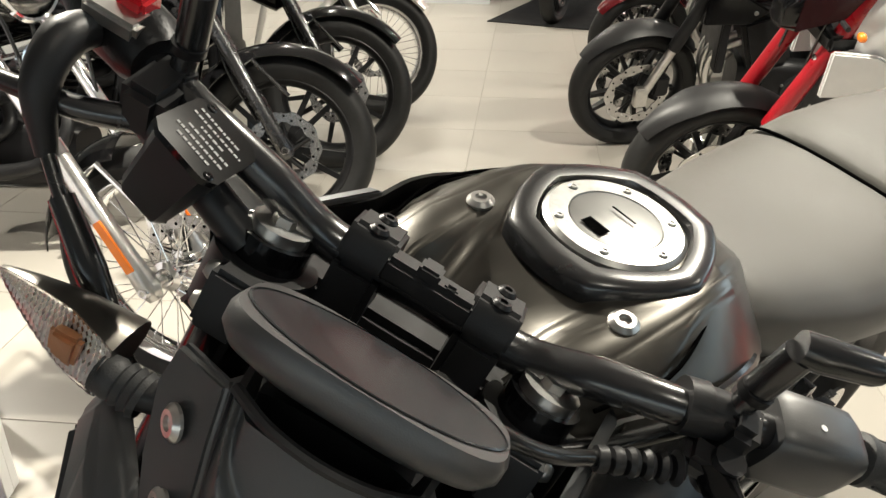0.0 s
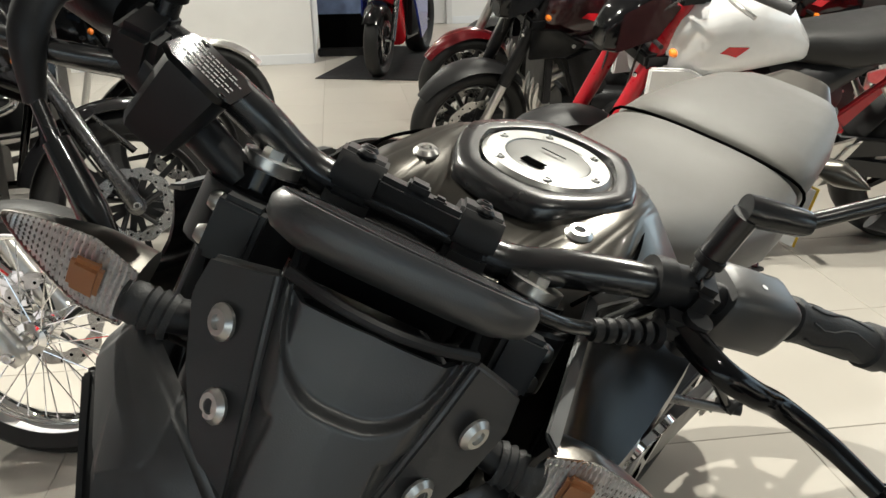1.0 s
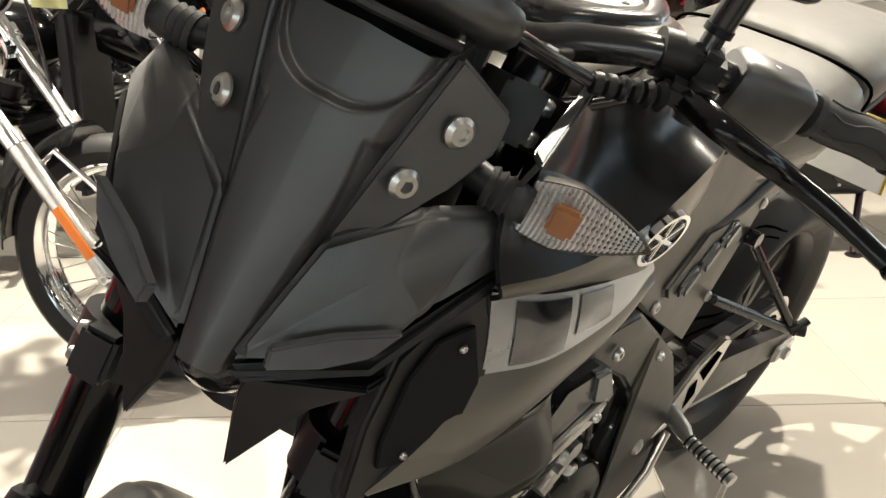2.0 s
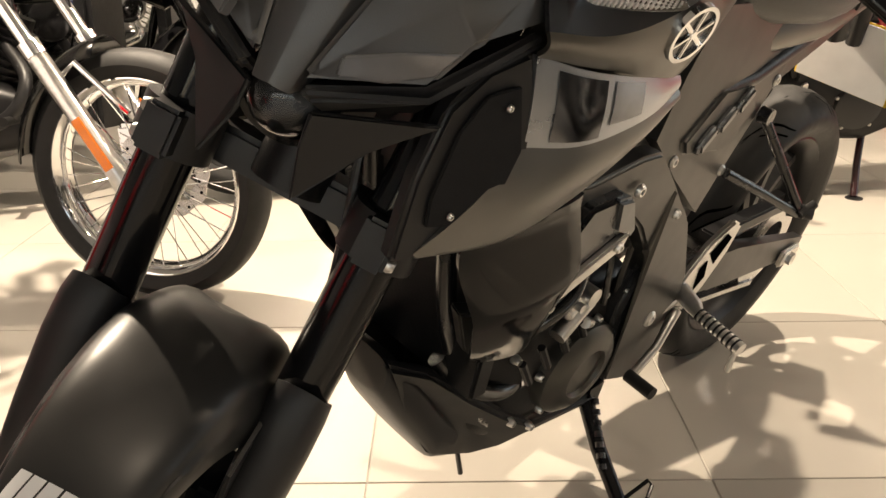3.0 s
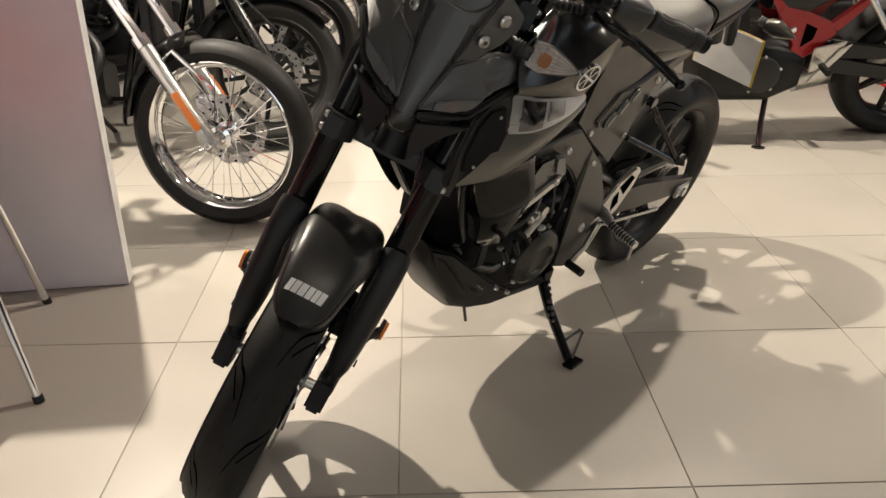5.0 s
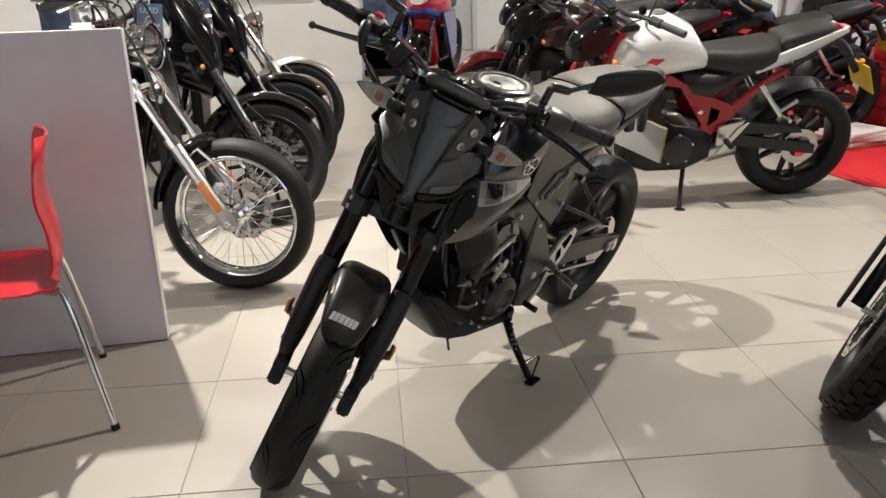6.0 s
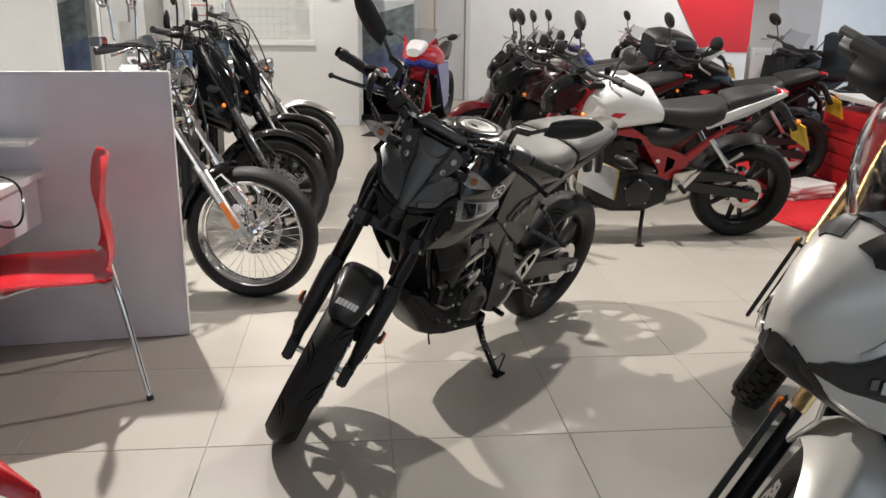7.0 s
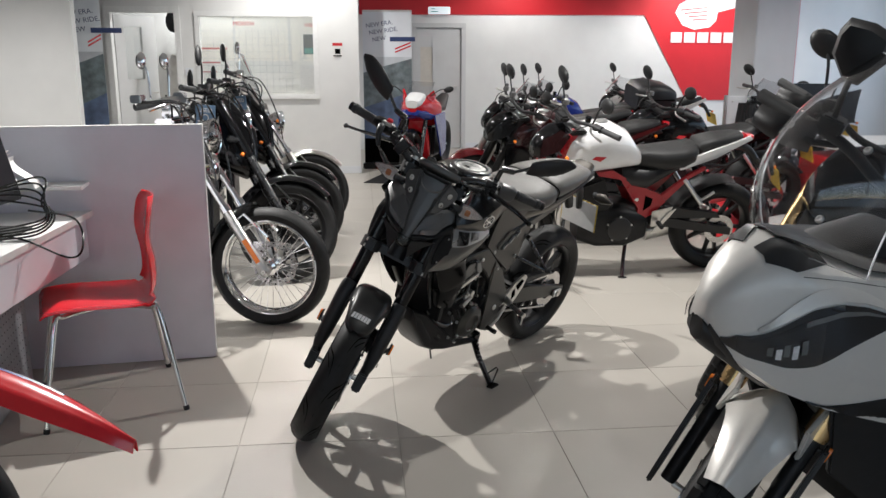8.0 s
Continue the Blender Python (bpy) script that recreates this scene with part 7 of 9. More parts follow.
    for s in (1, -1):
        S("brake_line", tube([V(top.x - 0.06, s * 0.22, high), V(top.x + 0.10, s * 0.16, high - 0.02), F + ax * 0.70 + V(0.10, s * 0.11, 0), F + ax * 0.35 + V(-0.03, s * 0.10, 0), F + V(-0.09, s * 0.09, 0.10)], 0.005, 8, 6), CABLE)
        S("clutch_cable", tube([V(top.x - 0.08, s * 0.25, high), V(top.x + 0.12, s * 0.06, high - 0.04), V(top.x + 0.04, s * 0.05, top.z - 0.20), V(top.x - 0.10, s * 0.09, top.z - 0.35)], 0.005, 8, 6), CABLE)
        S("bar_clamp", box(top.x - 0.045, top.x + 0.005, s * 0.06 - 0.018, s * 0.06 + 0.018, top.z - 0.005, top.z + 0.085, 0.006), shine)
        S("pinch_bolt", bolt(F + ax * 0.64 + V(0.024, s * 0.108, 0), V(1, 0, 0), 0.010, 0.007), CHROME)
        S("axle_nut", bolt(F + V(0, s * 0.126, 0), V(0, s, 0), 0.017, 0.012), CHROME)
        S("master_cylinder", box(top.x - 0.11, top.x - 0.05, s * 0.25 - 0.03, s * 0.25 + 0.03, high - 0.005, high + 0.035, 0.006), pal.get("switch", shine))
    amber_pair(S, (hc.x - 0.06, 0.10, hc.z - 0.02 if spoked else hc.z - 0.22), 0.06)
    S("cables", many(tube([half[2], V(top.x + 0.06, 0.14, top.z + 0.05), V(top.x + 0.12, 0.06, top.z - 0.25)], 0.005, 8, 6), tube([V(half[2][0], -half[2][1], half[2][2]), V(top.x + 0.07, -0.13, top.z + 0.03), V(top.x + 0.12, -0.06, top.z - 0.25)], 0.005, 8, 6)), CABLE)
    if shield:
        w = S("windscreen", surf(lambda u, v: V(top.x + 0.10 - 0.10 * u, (v - 0.5) * (0.34 - 0.08 * u), top.z + 0.02 + 0.26 * u) + V(-0.05 * (2 * v - 1) ** 2, 0, 0), 10, 10, 0.004), SMOKE, "small clear fly screen")
        w.visible_shadow = False
    tank = P("fuel_tank", body([(1.06, 0.05, 0.84, 0.74), (1.0, 0.10, 0.90, 0.70), (0.88, 0.14, 0.93, 0.69), (0.74, 0.13, 0.90, 0.70), (0.60, 0.08, 0.82, 0.70), (0.54, 0.04, 0.77, 0.71)], 26, 2.3), bodym, "teardrop fuel tank", 60)
    part("filler_cap", merge(bmesh.new(), lathe([(0.0, 0.035), (0.012, 0.032), (0.015, 0.0)], 18, "Z"), at(0.86, 0, 0.925)), shine, tank)
    P("rider_seat", body([(0.58, 0.08, 0.74, 0.68), (0.48, 0.14, 0.73, 0.65), (0.32, 0.18, 0.73, 0.64), (0.18, 0.17, 0.80, 0.66), (0.13, 0.12, 0.83, 0.70)], 22, 3), SEATD, "low black saddle", 60)
    P("pillion_seat", body([(0.14, 0.10, 0.83, 0.76), (0.0, 0.11, 0.84, 0.76), (-0.16, 0.08, 0.83, 0.77), (-0.19, 0.05, 0.81, 0.78)], 18, 3), SEATD)
    P("rear_fender", surf(lambda u, v: V(0.38 * math.cos(radians(20 + 140 * u)), (v - 0.5) * 0.20, 0.325 + (0.38 - 0.05 * (2 * v - 1) ** 2) * math.sin(radians(20 + 140 * u))), 22, 10, 0.005), bodym, "deep rear mudguard", 60)
    P("engine", many(body([(0.90, 0.10, 0.38, 0.20), (0.76, 0.17, 0.44, 0.18), (0.55, 0.17, 0.44, 0.18), (0.42, 0.11, 0.40, 0.22)], 20, 4)), ALUD, "dark engine case")
    for sgn, tilt in ((1, 25), (-1, -25)):
        CM = at(0.68 + sgn * 0.05, 0, 0.40) @ Matrix.Rotation(radians(tilt), 4, "Y")
        cyl = P("cylinder", merge(bmesh.new(), rod((0, 0, 0), (0, 0, 0.28), 0.055, 16), CM), ALU if spoked else ALUD, "finned cylinder")
        for k in range(8):
            part("fin", rod((0, 0, 0.04 + 0.026 * k), (0, 0, 0.048 + 0.026 * k), 0.082, 16), ALU if spoked else ALUD, cyl, m=CM)
    P("air_filter", merge(bmesh.new(), lathe([(0.0, 0.0), (0.0, 0.085), (0.05, 0.085), (0.06, 0.06), (0.06, 0)], 24), at(0.68, -0.17, 0.56) @ Matrix.Diagonal((1, -1, 1, 1))), shine, "round air filter")
    for k in (0, 1):
        P("exhaust", many(tube([(0.82 - 0.2 * k, -0.06, 0.55), (0.92 - 0.2 * k, -0.17, 0.42), (0.80 - 0.2 * k, -0.20, 0.28 + 0.08 * k), (0.4, -0.21, 0.25 + 0.09 * k), (-0.25, -0.21, 0.28 + 0.09 * k)], [0.022, 0.022, 0.024, 0.036, 0.040], 12, 6)), pal.get("pipe", shine), "long exhaust pipe")
    P("frame", many(tube([(1.12, 0, 0.86), (1.05, 0, 0.6), (0.95, 0.0, 0.22), (0.4, 0, 0.2), (0.3, 0, 0.55)], 0.02, 10), *[tube([(1.1, s * 0.03, 0.82), (0.6, s * 0.05, 0.68), (0.2, s * 0.12, 0.62), (0.0, s * 0.13, 0.35)], 0.018, 10) for s in (1, -1)]), bodym)
    for s in (1, -1):
        P("shock", many(rod((0.04, s * 0.14, 0.36), (0.16, s * 0.15, 0.68), 0.026, 12)), shine)
        P("footpeg", rod((0.86, s * 0.14, 0.30), (0.88, s * 0.28, 0.30), 0.016, 10), RUBBER)
    P("side_stand", tube([(0.75, 0.12, 0.20), (0.78, 0.20, 0.10), (0.80, 0.27, 0.042)], 0.012, 10), shine)
    return bike


# chrome and black cruisers in a row behind the divider
GC = "row of parked cruisers"
CH = {"shine": CHROME, "body": GLOSSB, "rim": CHROME, "leg": ALU, "strip": True}
cruiser(stand_pose(-2.222, 1.35, 0.5, 8), CH, "black cruiser with long chrome fork and wire-spoked wheel", GC, lock=-14, fender=GLOSSB, rake=30, rim=0.255, fat=0.110, flen=0.92, hlf=0.80, sweep=0.08, high=1.21, cover=(102, 172), wide=0.17)
BK = {"shine": SATIN, "body": GLOSSB, "rim": ALUD, "leg": SATIN, "disc": 2, "mirror": MATTE, "pipe": MATTE}
cruiser(stand_pose(-2.20, 2.25, 2, 8), BK, "all-black bobber with fat front mudguard and amber signals", GC, lock=16, spoked=False, fender=GLOSSB, fat=0.14, high=1.16, rake=28)
cruiser(stand_pose(-2.17, 2.98, 2, 8), BK, "all-black bobber with cast wheels beside a twin", GC, lock=16, spoked=False, fender=GLOSSB, fat=0.14, high=1.18, rake=28)
SI = {"shine": CHROME, "body": SILVERP, "rim": CHROME, "leg": ALU, "disc": 1}
cruiser(stand_pose(-2.14, 3.75, 3, 8), SI, "silver and chrome cruiser with fly screen and spoked wheels", GC, fender=ALU, shield=True, high=1.22, fat=0.15, lock=16, hlf=0.68)
tag_card(at(-1.03, 2.13, 1.14) @ pose(0, 0, 0, 0, 4, -8), "USED")
tag_card(at(-0.93, 2.86, 1.16) @ pose(0, 0, 0, 0, -3, -40), "USED")

# bikes parked on the other side
GN = "row of parked road bikes"
WH = {"body": WHITEG, "frame": REDF, "fork": REDF, "rim": ALUD, "trim": WHITEG, "stand": MAROON, "cowl": MAROON, "cast": True}
naked(stand_pose(2.28, 2.42, 180, 11), WH, "white naked motorcycle with red frame and black stepped seat", GN, lock=12)
DR = {"body": MAROON, "frame": ALUD, "fork": ALUD, "rim": ALUD, "trim": GLOSSB, "stanchion": ALU, "fender": MATTE}
naked(stand_pose(2.14, 3.55, 182, 11), DR, "dark red naked motorcycle with black headlight cowl", GN, lock=14)
RF = {"body": GLOSSB, "frame": ALUD, "fork": ALU, "rim": ALUD, "trim": MATTE, "fender": REDD}
naked(stand_pose(2.30, 4.70, 181, 11), RF, "dark motorcycle with red front mudguard and silver fork", GN, lock=14)
BL = {"body": BLUEP, "frame": ALUD, "fork": GLOSSB, "rim": ALUD, "trim": GLOSSB}
naked(stand_pose(2.9, 6.15, 186, 11), BL, "black and blue motorcycle with small screen", GN, lock=10, shield=True)
TB = {"body": GREYM, "frame": ALUD, "fork": GLOSSB, "rim": ALUD, "trim": GREYM}
naked(stand_pose(2.57, 5.32, 184, 11), TB, "dark touring motorcycle carrying a black top box", GN, lock=8, box_on=True, shield=True)
naked(stand_pose(4.1, 7.4, 190, 11), {"body": SILVERP, "frame": ALUD, "fork": GLOSSB, "rim": ALUD, "trim": SILVERP}, "silver-grey touring motorcycle with windscreen", GN, lock=8, shield=True, cowl=True)
naked(stand_pose(3.3, 3.75, 184, 10), {"body": GLOSSB, "frame": ALUD, "fork": GLOSSB, "rim": ALUD, "trim": GLOSSB}, "black motorcycle with yellow rear plate", GN, lock=8)
naked(stand_pose(4.9, 5.6, 200, 10), {"body": GLOSSB, "frame": ALUD, "fork": GLOSSB, "rim": ALUD, "trim": GLOSSB}, "black motorcycle with tinted screen", GN, lock=8, shield=True)

# ---- sports bike by the back door ----


def sport(m):
    bike = thing("sports_motorcycle", m, "red, white and blue sports motorcycle facing the showroom", "motorcycle")
    P = lambda name, bm, material, lab="", smooth=40: part(name, bm, material, bike, lab, smooth)
    I = Matrix()
    plain_wheel(bike, (1.43, 0, 0.30), 0.30, 0.12, 0.222, I, ALUD, disc=2, y_disc=0.062, disc_r=0.16)
    plain_wheel(bike, (0, 0, 0.32), 0.32, 0.19, 0.222, I, ALUD, disc=0, name="rear_wheel")
    ax = V(-math.sin(radians(24)), 0, math.cos(radians(24)))
    for s in (1, -1):
        P("fork_tube", rod(V(1.43, s * 0.11, 0.30), V(1.43, s * 0.11, 0.30) + ax * 0.6, 0.026, 14), SATIN)
    P("front_fender", surf(lambda u, v: V(1.43 + (0.325 - 0.03 * (2 * v - 1) ** 2) * math.cos(radians(30 + 100 * u)), (v - 0.5) * 0.15, 0.30 + (0.325 - 0.03 * (2 * v - 1) ** 2) * math.sin(radians(30 + 100 * u))), 14, 8, 0.004), GLOSSB)
    P("nose_fairing", body([(1.0, 0.24, 0.98, 0.62), (1.15, 0.22, 1.0, 0.66), (1.30, 0.17, 0.99, 0.72), (1.42, 0.10, 0.94, 0.78), (1.47, 0.05, 0.90, 0.82)], 24, 2.6), REDP, "red nose fairing")
    P("white_panel", body([(1.28, 0.115, 1.03, 0.90), (1.40, 0.105, 0.99, 0.87), (1.485, 0.07, 0.945, 0.86)], 18, 2.8), WHITEG, "white nose panel")
    for s in (1, -1):
        P("side_fairing", slab([V(1.25, s * 0.20, 0.78), V(1.10, s * 0.24, 0.45), V(0.80, s * 0.20, 0.25), V(0.5, s * 0.18, 0.30), V(0.7, s * 0.22, 0.60), V(0.9, s * 0.24, 0.80)][::-s], 0.02, 0.006), BLUEP, "blue side fairing")
        P("headlamp", slab([V(1.455, s * 0.03, 0.86), V(1.40, s * 0.115, 0.90), V(1.37, s * 0.13, 0.87), V(1.43, s * 0.05, 0.83)][::-s], 0.006, 0.002), CLEAR)
        P("red_ear", slab([V(1.30, s * 0.13, 0.98), V(1.22, s * 0.19, 1.06), V(1.15, s * 0.20, 1.0), V(1.22, s * 0.18, 0.90)][::-s], 0.02, 0.004), REDP)
    mirror_pair(P, bike, (1.25, 0.16, 1.0), (1.22, 0.36, 1.08), 0.06, 0.035, I)
    P("windscreen", surf(lambda u, v: V(1.30 - 0.25 * u, (v - 0.5) * 0.28, 1.0 + 0.14 * u) + V(-0.06 * (2 * v - 1) ** 2, 0, 0), 8, 8, 0.003), SMOKE)
    P("fuel_tank", body([(1.0, 0.12, 0.92, 0.7), (0.85, 0.17, 0.98, 0.68), (0.65, 0.13, 0.92, 0.7), (0.55, 0.08, 0.85, 0.72)], 20, 2.6), REDP)
    P("seat", body([(0.56, 0.09, 0.84, 0.76), (0.3, 0.13, 0.84, 0.76), (0.1, 0.10, 0.90, 0.8), (-0.15, 0.06, 0.97, 0.88)], 18, 3), SEATD)
    P("engine", box(0.5, 1.0, -0.16, 0.16, 0.25, 0.65, 0.04), ALUD)
    P("blue_nose", body([(1.20, 0.20, 0.84, 0.70), (1.36, 0.15, 0.85, 0.74), (1.46, 0.08, 0.85, 0.78)], 18, 2.8), BLUEP, "blue lower nose")
    P("chin", body([(1.0, 0.12, 0.40, 0.20), (1.15, 0.14, 0.62, 0.35), (1.25, 0.12, 0.74, 0.6)], 16, 3), REDP)
    return bike


sport(stand_pose(0.92, 7.86, 251, 3))
mt = thing("display_mat", at(0.70, 7.25, 0), "thin black display mat on the floor", "mat")
part("mat", merge(bmesh.new(), box(-0.50, 0.50, -0.95, 0.95, 0.001, 0.008, 0.002), pose(0, 0, 0, 0, 0, -19)), BLACKM, mt)

# ---- silver adventure scooter ----


def knob_tyre(root, R, hw):
    bm = bmesh.new()
    for k in range(34):
        for j, y in enumerate((-0.66, -0.22, 0.22, 0.66)):
            a = 2 * math.pi * (k + (0.5 if j % 2 else 0)) / 34
            r = R - 0.022 * abs(y) ** 2 - 0.002
            b = box(-0.021, 0.021, -hw * 0.19, hw * 0.19, -0.006, 0.005, 0.0)
            merge(bm, b, Matrix.Rotation(-a, 4, "Y") @ at(0, 0, 0) @ Matrix.Rotation(math.pi / 2, 4, "Y") @ at(0, hw * y, r) @ Matrix.Rotation(-y * 0.55, 4, "X"))
    part("tread_block", bm, RUBBER, root, smooth=0)["kind"] = "stuff"


def adventure(m, label, bodym, full=True, lock=36, scooter=True):
    bike = thing("adventure_scooter" if scooter else "adventure_motorcycle", m, label, "motorcycle")
    P = lambda name, bm, material, lab="", smooth=40: part(name, bm, material, bike, lab, smooth)
    rk = radians(27)
    ax = V(-math.sin(rk), 0, math.cos(rk))
    F = V(1.55, 0, 0.30)
    ST = at(1.66, 0, 0) @ Matrix.Rotation(radians(lock), 4, ax) @ at(-1.66, 0, 0)
    S = lambda name, bm, material, lab="", smooth=40: part(name, bm, material, bike, lab, smooth, ST)
    fw = plain_wheel(bike, F, 0.30, 0.125, 0.215, ST, ALUD, disc=2, y_disc=0.066, disc_r=0.15)
    knob_tyre(fw, 0.302, 0.06)
    rw = plain_wheel(bike, (0, 0, 0.30), 0.30, 0.16, 0.19, Matrix(), ALUD, disc=0, name="rear_wheel")
    for s in (1, -1):
        o = V(0, s * 0.115, 0)
        S("fork_tube", many(rod(F + ax * 0.30 + o, F + ax * 0.72 + o, 0.028, 18), rod(F + ax * 0.31 + o, F + ax * 0.35 + o, 0.031, 18)), GOLD, "gold anodised fork tube")
        S("stanchion", rod(F + o, F + ax * 0.31 + o, 0.021, 14), ALUD)
        gd = [F + ax * f + V(dx, s * 0.148, 0) for f, dx in ((0.29, 0.012), (0.30, -0.022), (0.05, -0.042), (-0.03, -0.028), (-0.03, 0.012), (0.04, 0.030))]
        S("fork_guard", slab(gd[::s], 0.014, 0.004), MATTE, "black fork guard")
        S("guard_bolt", bolt(F + ax * 0.0 + V(0, s * 0.15, 0), V(0, s, 0), 0.010, 0.006), ALU)
        rp = F + ax * 0.27 + V(-0.02, s * 0.162, 0)
        r = S("reflector", merge(bmesh.new(), lathe([(-0.004, 0.0), (-0.004, 0.024), (0.004, 0.022), (0.004, 0.0)], 20), at(*rp) @ Matrix.Diagonal((0.55, s, 1, 1))), AMBER, "amber oval reflector")
        part("bracket", rod(rp, rp - V(0, s * 0.03, 0), 0.007, 8), MATTE, r, m=ST)
        S("fender_arm", slab([F + V(-0.05, s * 0.085, 0.33), F + V(-0.16, s * 0.10, 0.36), F + V(-0.17, s * 0.115, 0.24), F + V(-0.08, s * 0.10, 0.22)][::s], 0.012, 0.004), bodym)
    S("brake_line", tube([F + V(-0.1, 0.1, 0.1), F + V(-0.2, 0.1, 0.3), F + V(-0.25, 0.05, 0.5)], 0.005, 8, 5), CABLE)

    def fend(u, v):
        a = radians(52 + 104 * u)
        q = 2 * v - 1
        half = 0.092 * min(1, 0.45 + 1.2 * u)
        r = 0.335 + 0.012 * math.sin(math.pi * u) - (0.035 + 0.05 * math.exp(-((u - 0.6) / 0.25) ** 2)) * abs(q) ** 2.2 + 0.008 * max(0, 1 - abs(q) * 3)
        return F + V(r * math.cos(a), q * half, r * math.sin(a))
    S("front_fender", surf(fend, 30, 18, 0.004), bodym, "painted front mudguard", 60)
    if full:
        # nose skin: half profiles from the crown down to the chin
        prof = [(1.676, ((0, .900), (.008, .898), (.014, .888), (.017, .872), (.017, .856), (.013, .842), (.004, .836))),
                (1.655, ((0, .945), (.024, .938), (.042, .915), (.054, .872), (.060, .838), (.054, .805), (.02, .79))),
                (1.615, ((0, 1.000), (.045, .990), (.076, .950), (.090, .892), (.098, .832), (.098, .770), (.05, .750))),
                (1.54, ((0, 1.054), (.062, 1.044), (.106, .996), (.124, .920), (.138, .825), (.146, .722), (.08, .70))),
                (1.44, ((0, 1.020), (.078, 1.018), (.138, .992), (.165, .925), (.184, .83), (.196, .685), (.1, .67))),
                (1.30, ((0, .990), (.09, .990), (.170, .975), (.212, .915), (.232, .835), (.246, .655), (.12, .64))),
                (1.16, ((0, .970), (.10, .970), (.190, .955), (.252, .905), (.272, .835), (.288, .660), (.14, .62))),
                (1.00, ((0, .950), (.10, .950), (.19, .935), (.262, .895), (.290, .83), (.302, .70), (.15, .60)))]

        def skin(x, w, s, out=0.0):
            """A place on the nose skin: x along, w from crown (0) to chin (6), side s."""
            i = next((k for k in range(len(prof) - 1) if prof[k + 1][0] <= x), len(prof) - 2)
            f = min(1, max(0, (prof[i][0] - x) / (prof[i][0] - prof[i + 1][0])))
            j = min(5, int(w))
            g = w - j
            q = [Vector(prof[k][1][j]).lerp(Vector(prof[k][1][j + 1]), g) for k in (i, i + 1)]
            q = q[0].lerp(q[1], f)
            return V(x + out * 0.5, s * (q.x + out), q.y + out * 0.2)
        bm = loft([[V(x, -y, z) for y, z in reversed(h[1:])] + [V(x, y, z) for y, z in h] for x, h in prof])
        bmesh.ops.recalc_face_normals(bm, faces=bm.faces)
        bmesh.ops.subdivide_edges(bm, edges=list(bm.edges), cuts=1, smooth=0.08, use_grid_fill=True)
        P("nose_shell", bm, bodym, "silver nose fairing with a sloping hood", 32)
        P("beak", body([(1.46, 0.155, 0.745, 0.69), (1.59, 0.100, 0.785, 0.732), (1.650, 0.056, 0.832, 0.772), (1.682, 0.022, 0.858, 0.800)], 18, 2.6), MATTE, "black lower beak")
        P("hood_insert", many(*[surf(lambda u, v: skin(1.545 - 0.54 * u, 0.01 + (0.55 + 1.25 * min(1, u * 3)) * v, t) + V(0, 0, 0.014), 20, 8, -t * 0.003) for t in (1, -1)]), MATTE, "black cockpit panel behind the hood")
        for s in (1, -1):
            Y = lambda x, y, z: V(x, s * y * 0.88, z)

            def along(table, x):
                """The w of an edge that crosses the skin, by its table of (x, w)."""
                k = next((k for k in range(len(table) - 1) if table[k + 1][0] <= x), len(table) - 2)
                (xa, wa), (xb, wb) = table[k], table[k + 1]
                return wa + (wb - wa) * min(1, max(0, (xa - x) / (xa - xb)))
            lamp_top = ((1.660, 4.45), (1.637, 3.85), (1.588, 3.65), (1.54, 3.35), (1.496, 3.05), (1.438, 2.85), (1.384, 2.85), (1.30, 3.10))
            lamp_low = ((1.660, 4.65), (1.623, 4.60), (1.584, 4.50), (1.511, 4.38), (1.477, 4.28), (1.428, 4.00), (1.379, 3.68), (1.30, 3.15))
            skirt = ((1.672, 4.20), (1.650, 4.75), (1.618, 5.30), (1.598, 5.55), (1.53, 5.50), (1.486, 5.05), (1.311, 4.65), (1.00, 4.40))

            def lampskin(u, v, out):
                x = 1.658 - 0.355 * u
                a, b = along(lamp_top, x), along(lamp_low, x)
                return skin(x, a + (b - a) * v, s, out)
            hl = P("headlight", surf(lambda u, v: lampskin(u, v, 0.005), 32, 10, -s * 0.004), SCREENM, "slim dark swept headlight", 60)
            part("light_bar", surf(lambda u, v: lampskin(0.42 + 0.5 * u, 0.16 + 0.10 * v, 0.0065), 16, 3, -s * 0.001), CAPG, hl, "slim grey light bar")
            for k in range(5):
                part("reflector", surf(lambda u, v: lampskin(0.22 + 0.046 * k + 0.032 * u, 0.50 + 0.06 * (k % 2) + 0.26 * v, 0.0062 + 0.0022 * ((k + 1) % 3)), 4, 4, -s * 0.001), FACETM if k % 2 else CAPG, hl, "small faceted reflector")
            part("lens", surf(lambda u, v: lampskin(0.06 + 0.46 * u, 0.18 + 0.78 * v, 0.0125), 16, 6, -s * 0.001), LENSM, hl, "clear lamp cover", 60).visible_shadow = False
            P("brow", surf(lambda u, v: skin(1.600 - 0.28 * u, along(lamp_top, 1.600 - 0.28 * u) - 0.10 - (0.10 + 0.35 * math.sin(math.pi * u)) * v, s, 0.006 - 0.0055 * v), 24, 5, -s * 0.004), bodym, "raised lip above the headlight", 60)
            P("skirt", surf(lambda u, v: skin(1.672 - 0.66 * u, along(skirt, 1.672 - 0.66 * u) + (5.98 - along(skirt, 1.672 - 0.66 * u)) * v, s, 0.005), 40, 6, -s * 0.004), MATTE, "black lower fairing", 60)
            # Thin dark tube on the skin; the shade of a hood crease as colour.
            P("crease", tube([skin(1.52 - 0.05 * k, 2.1 + 0.02 * k, s, 0.0002) for k in range(8)], 0.0012, 6, 3), GREYM)
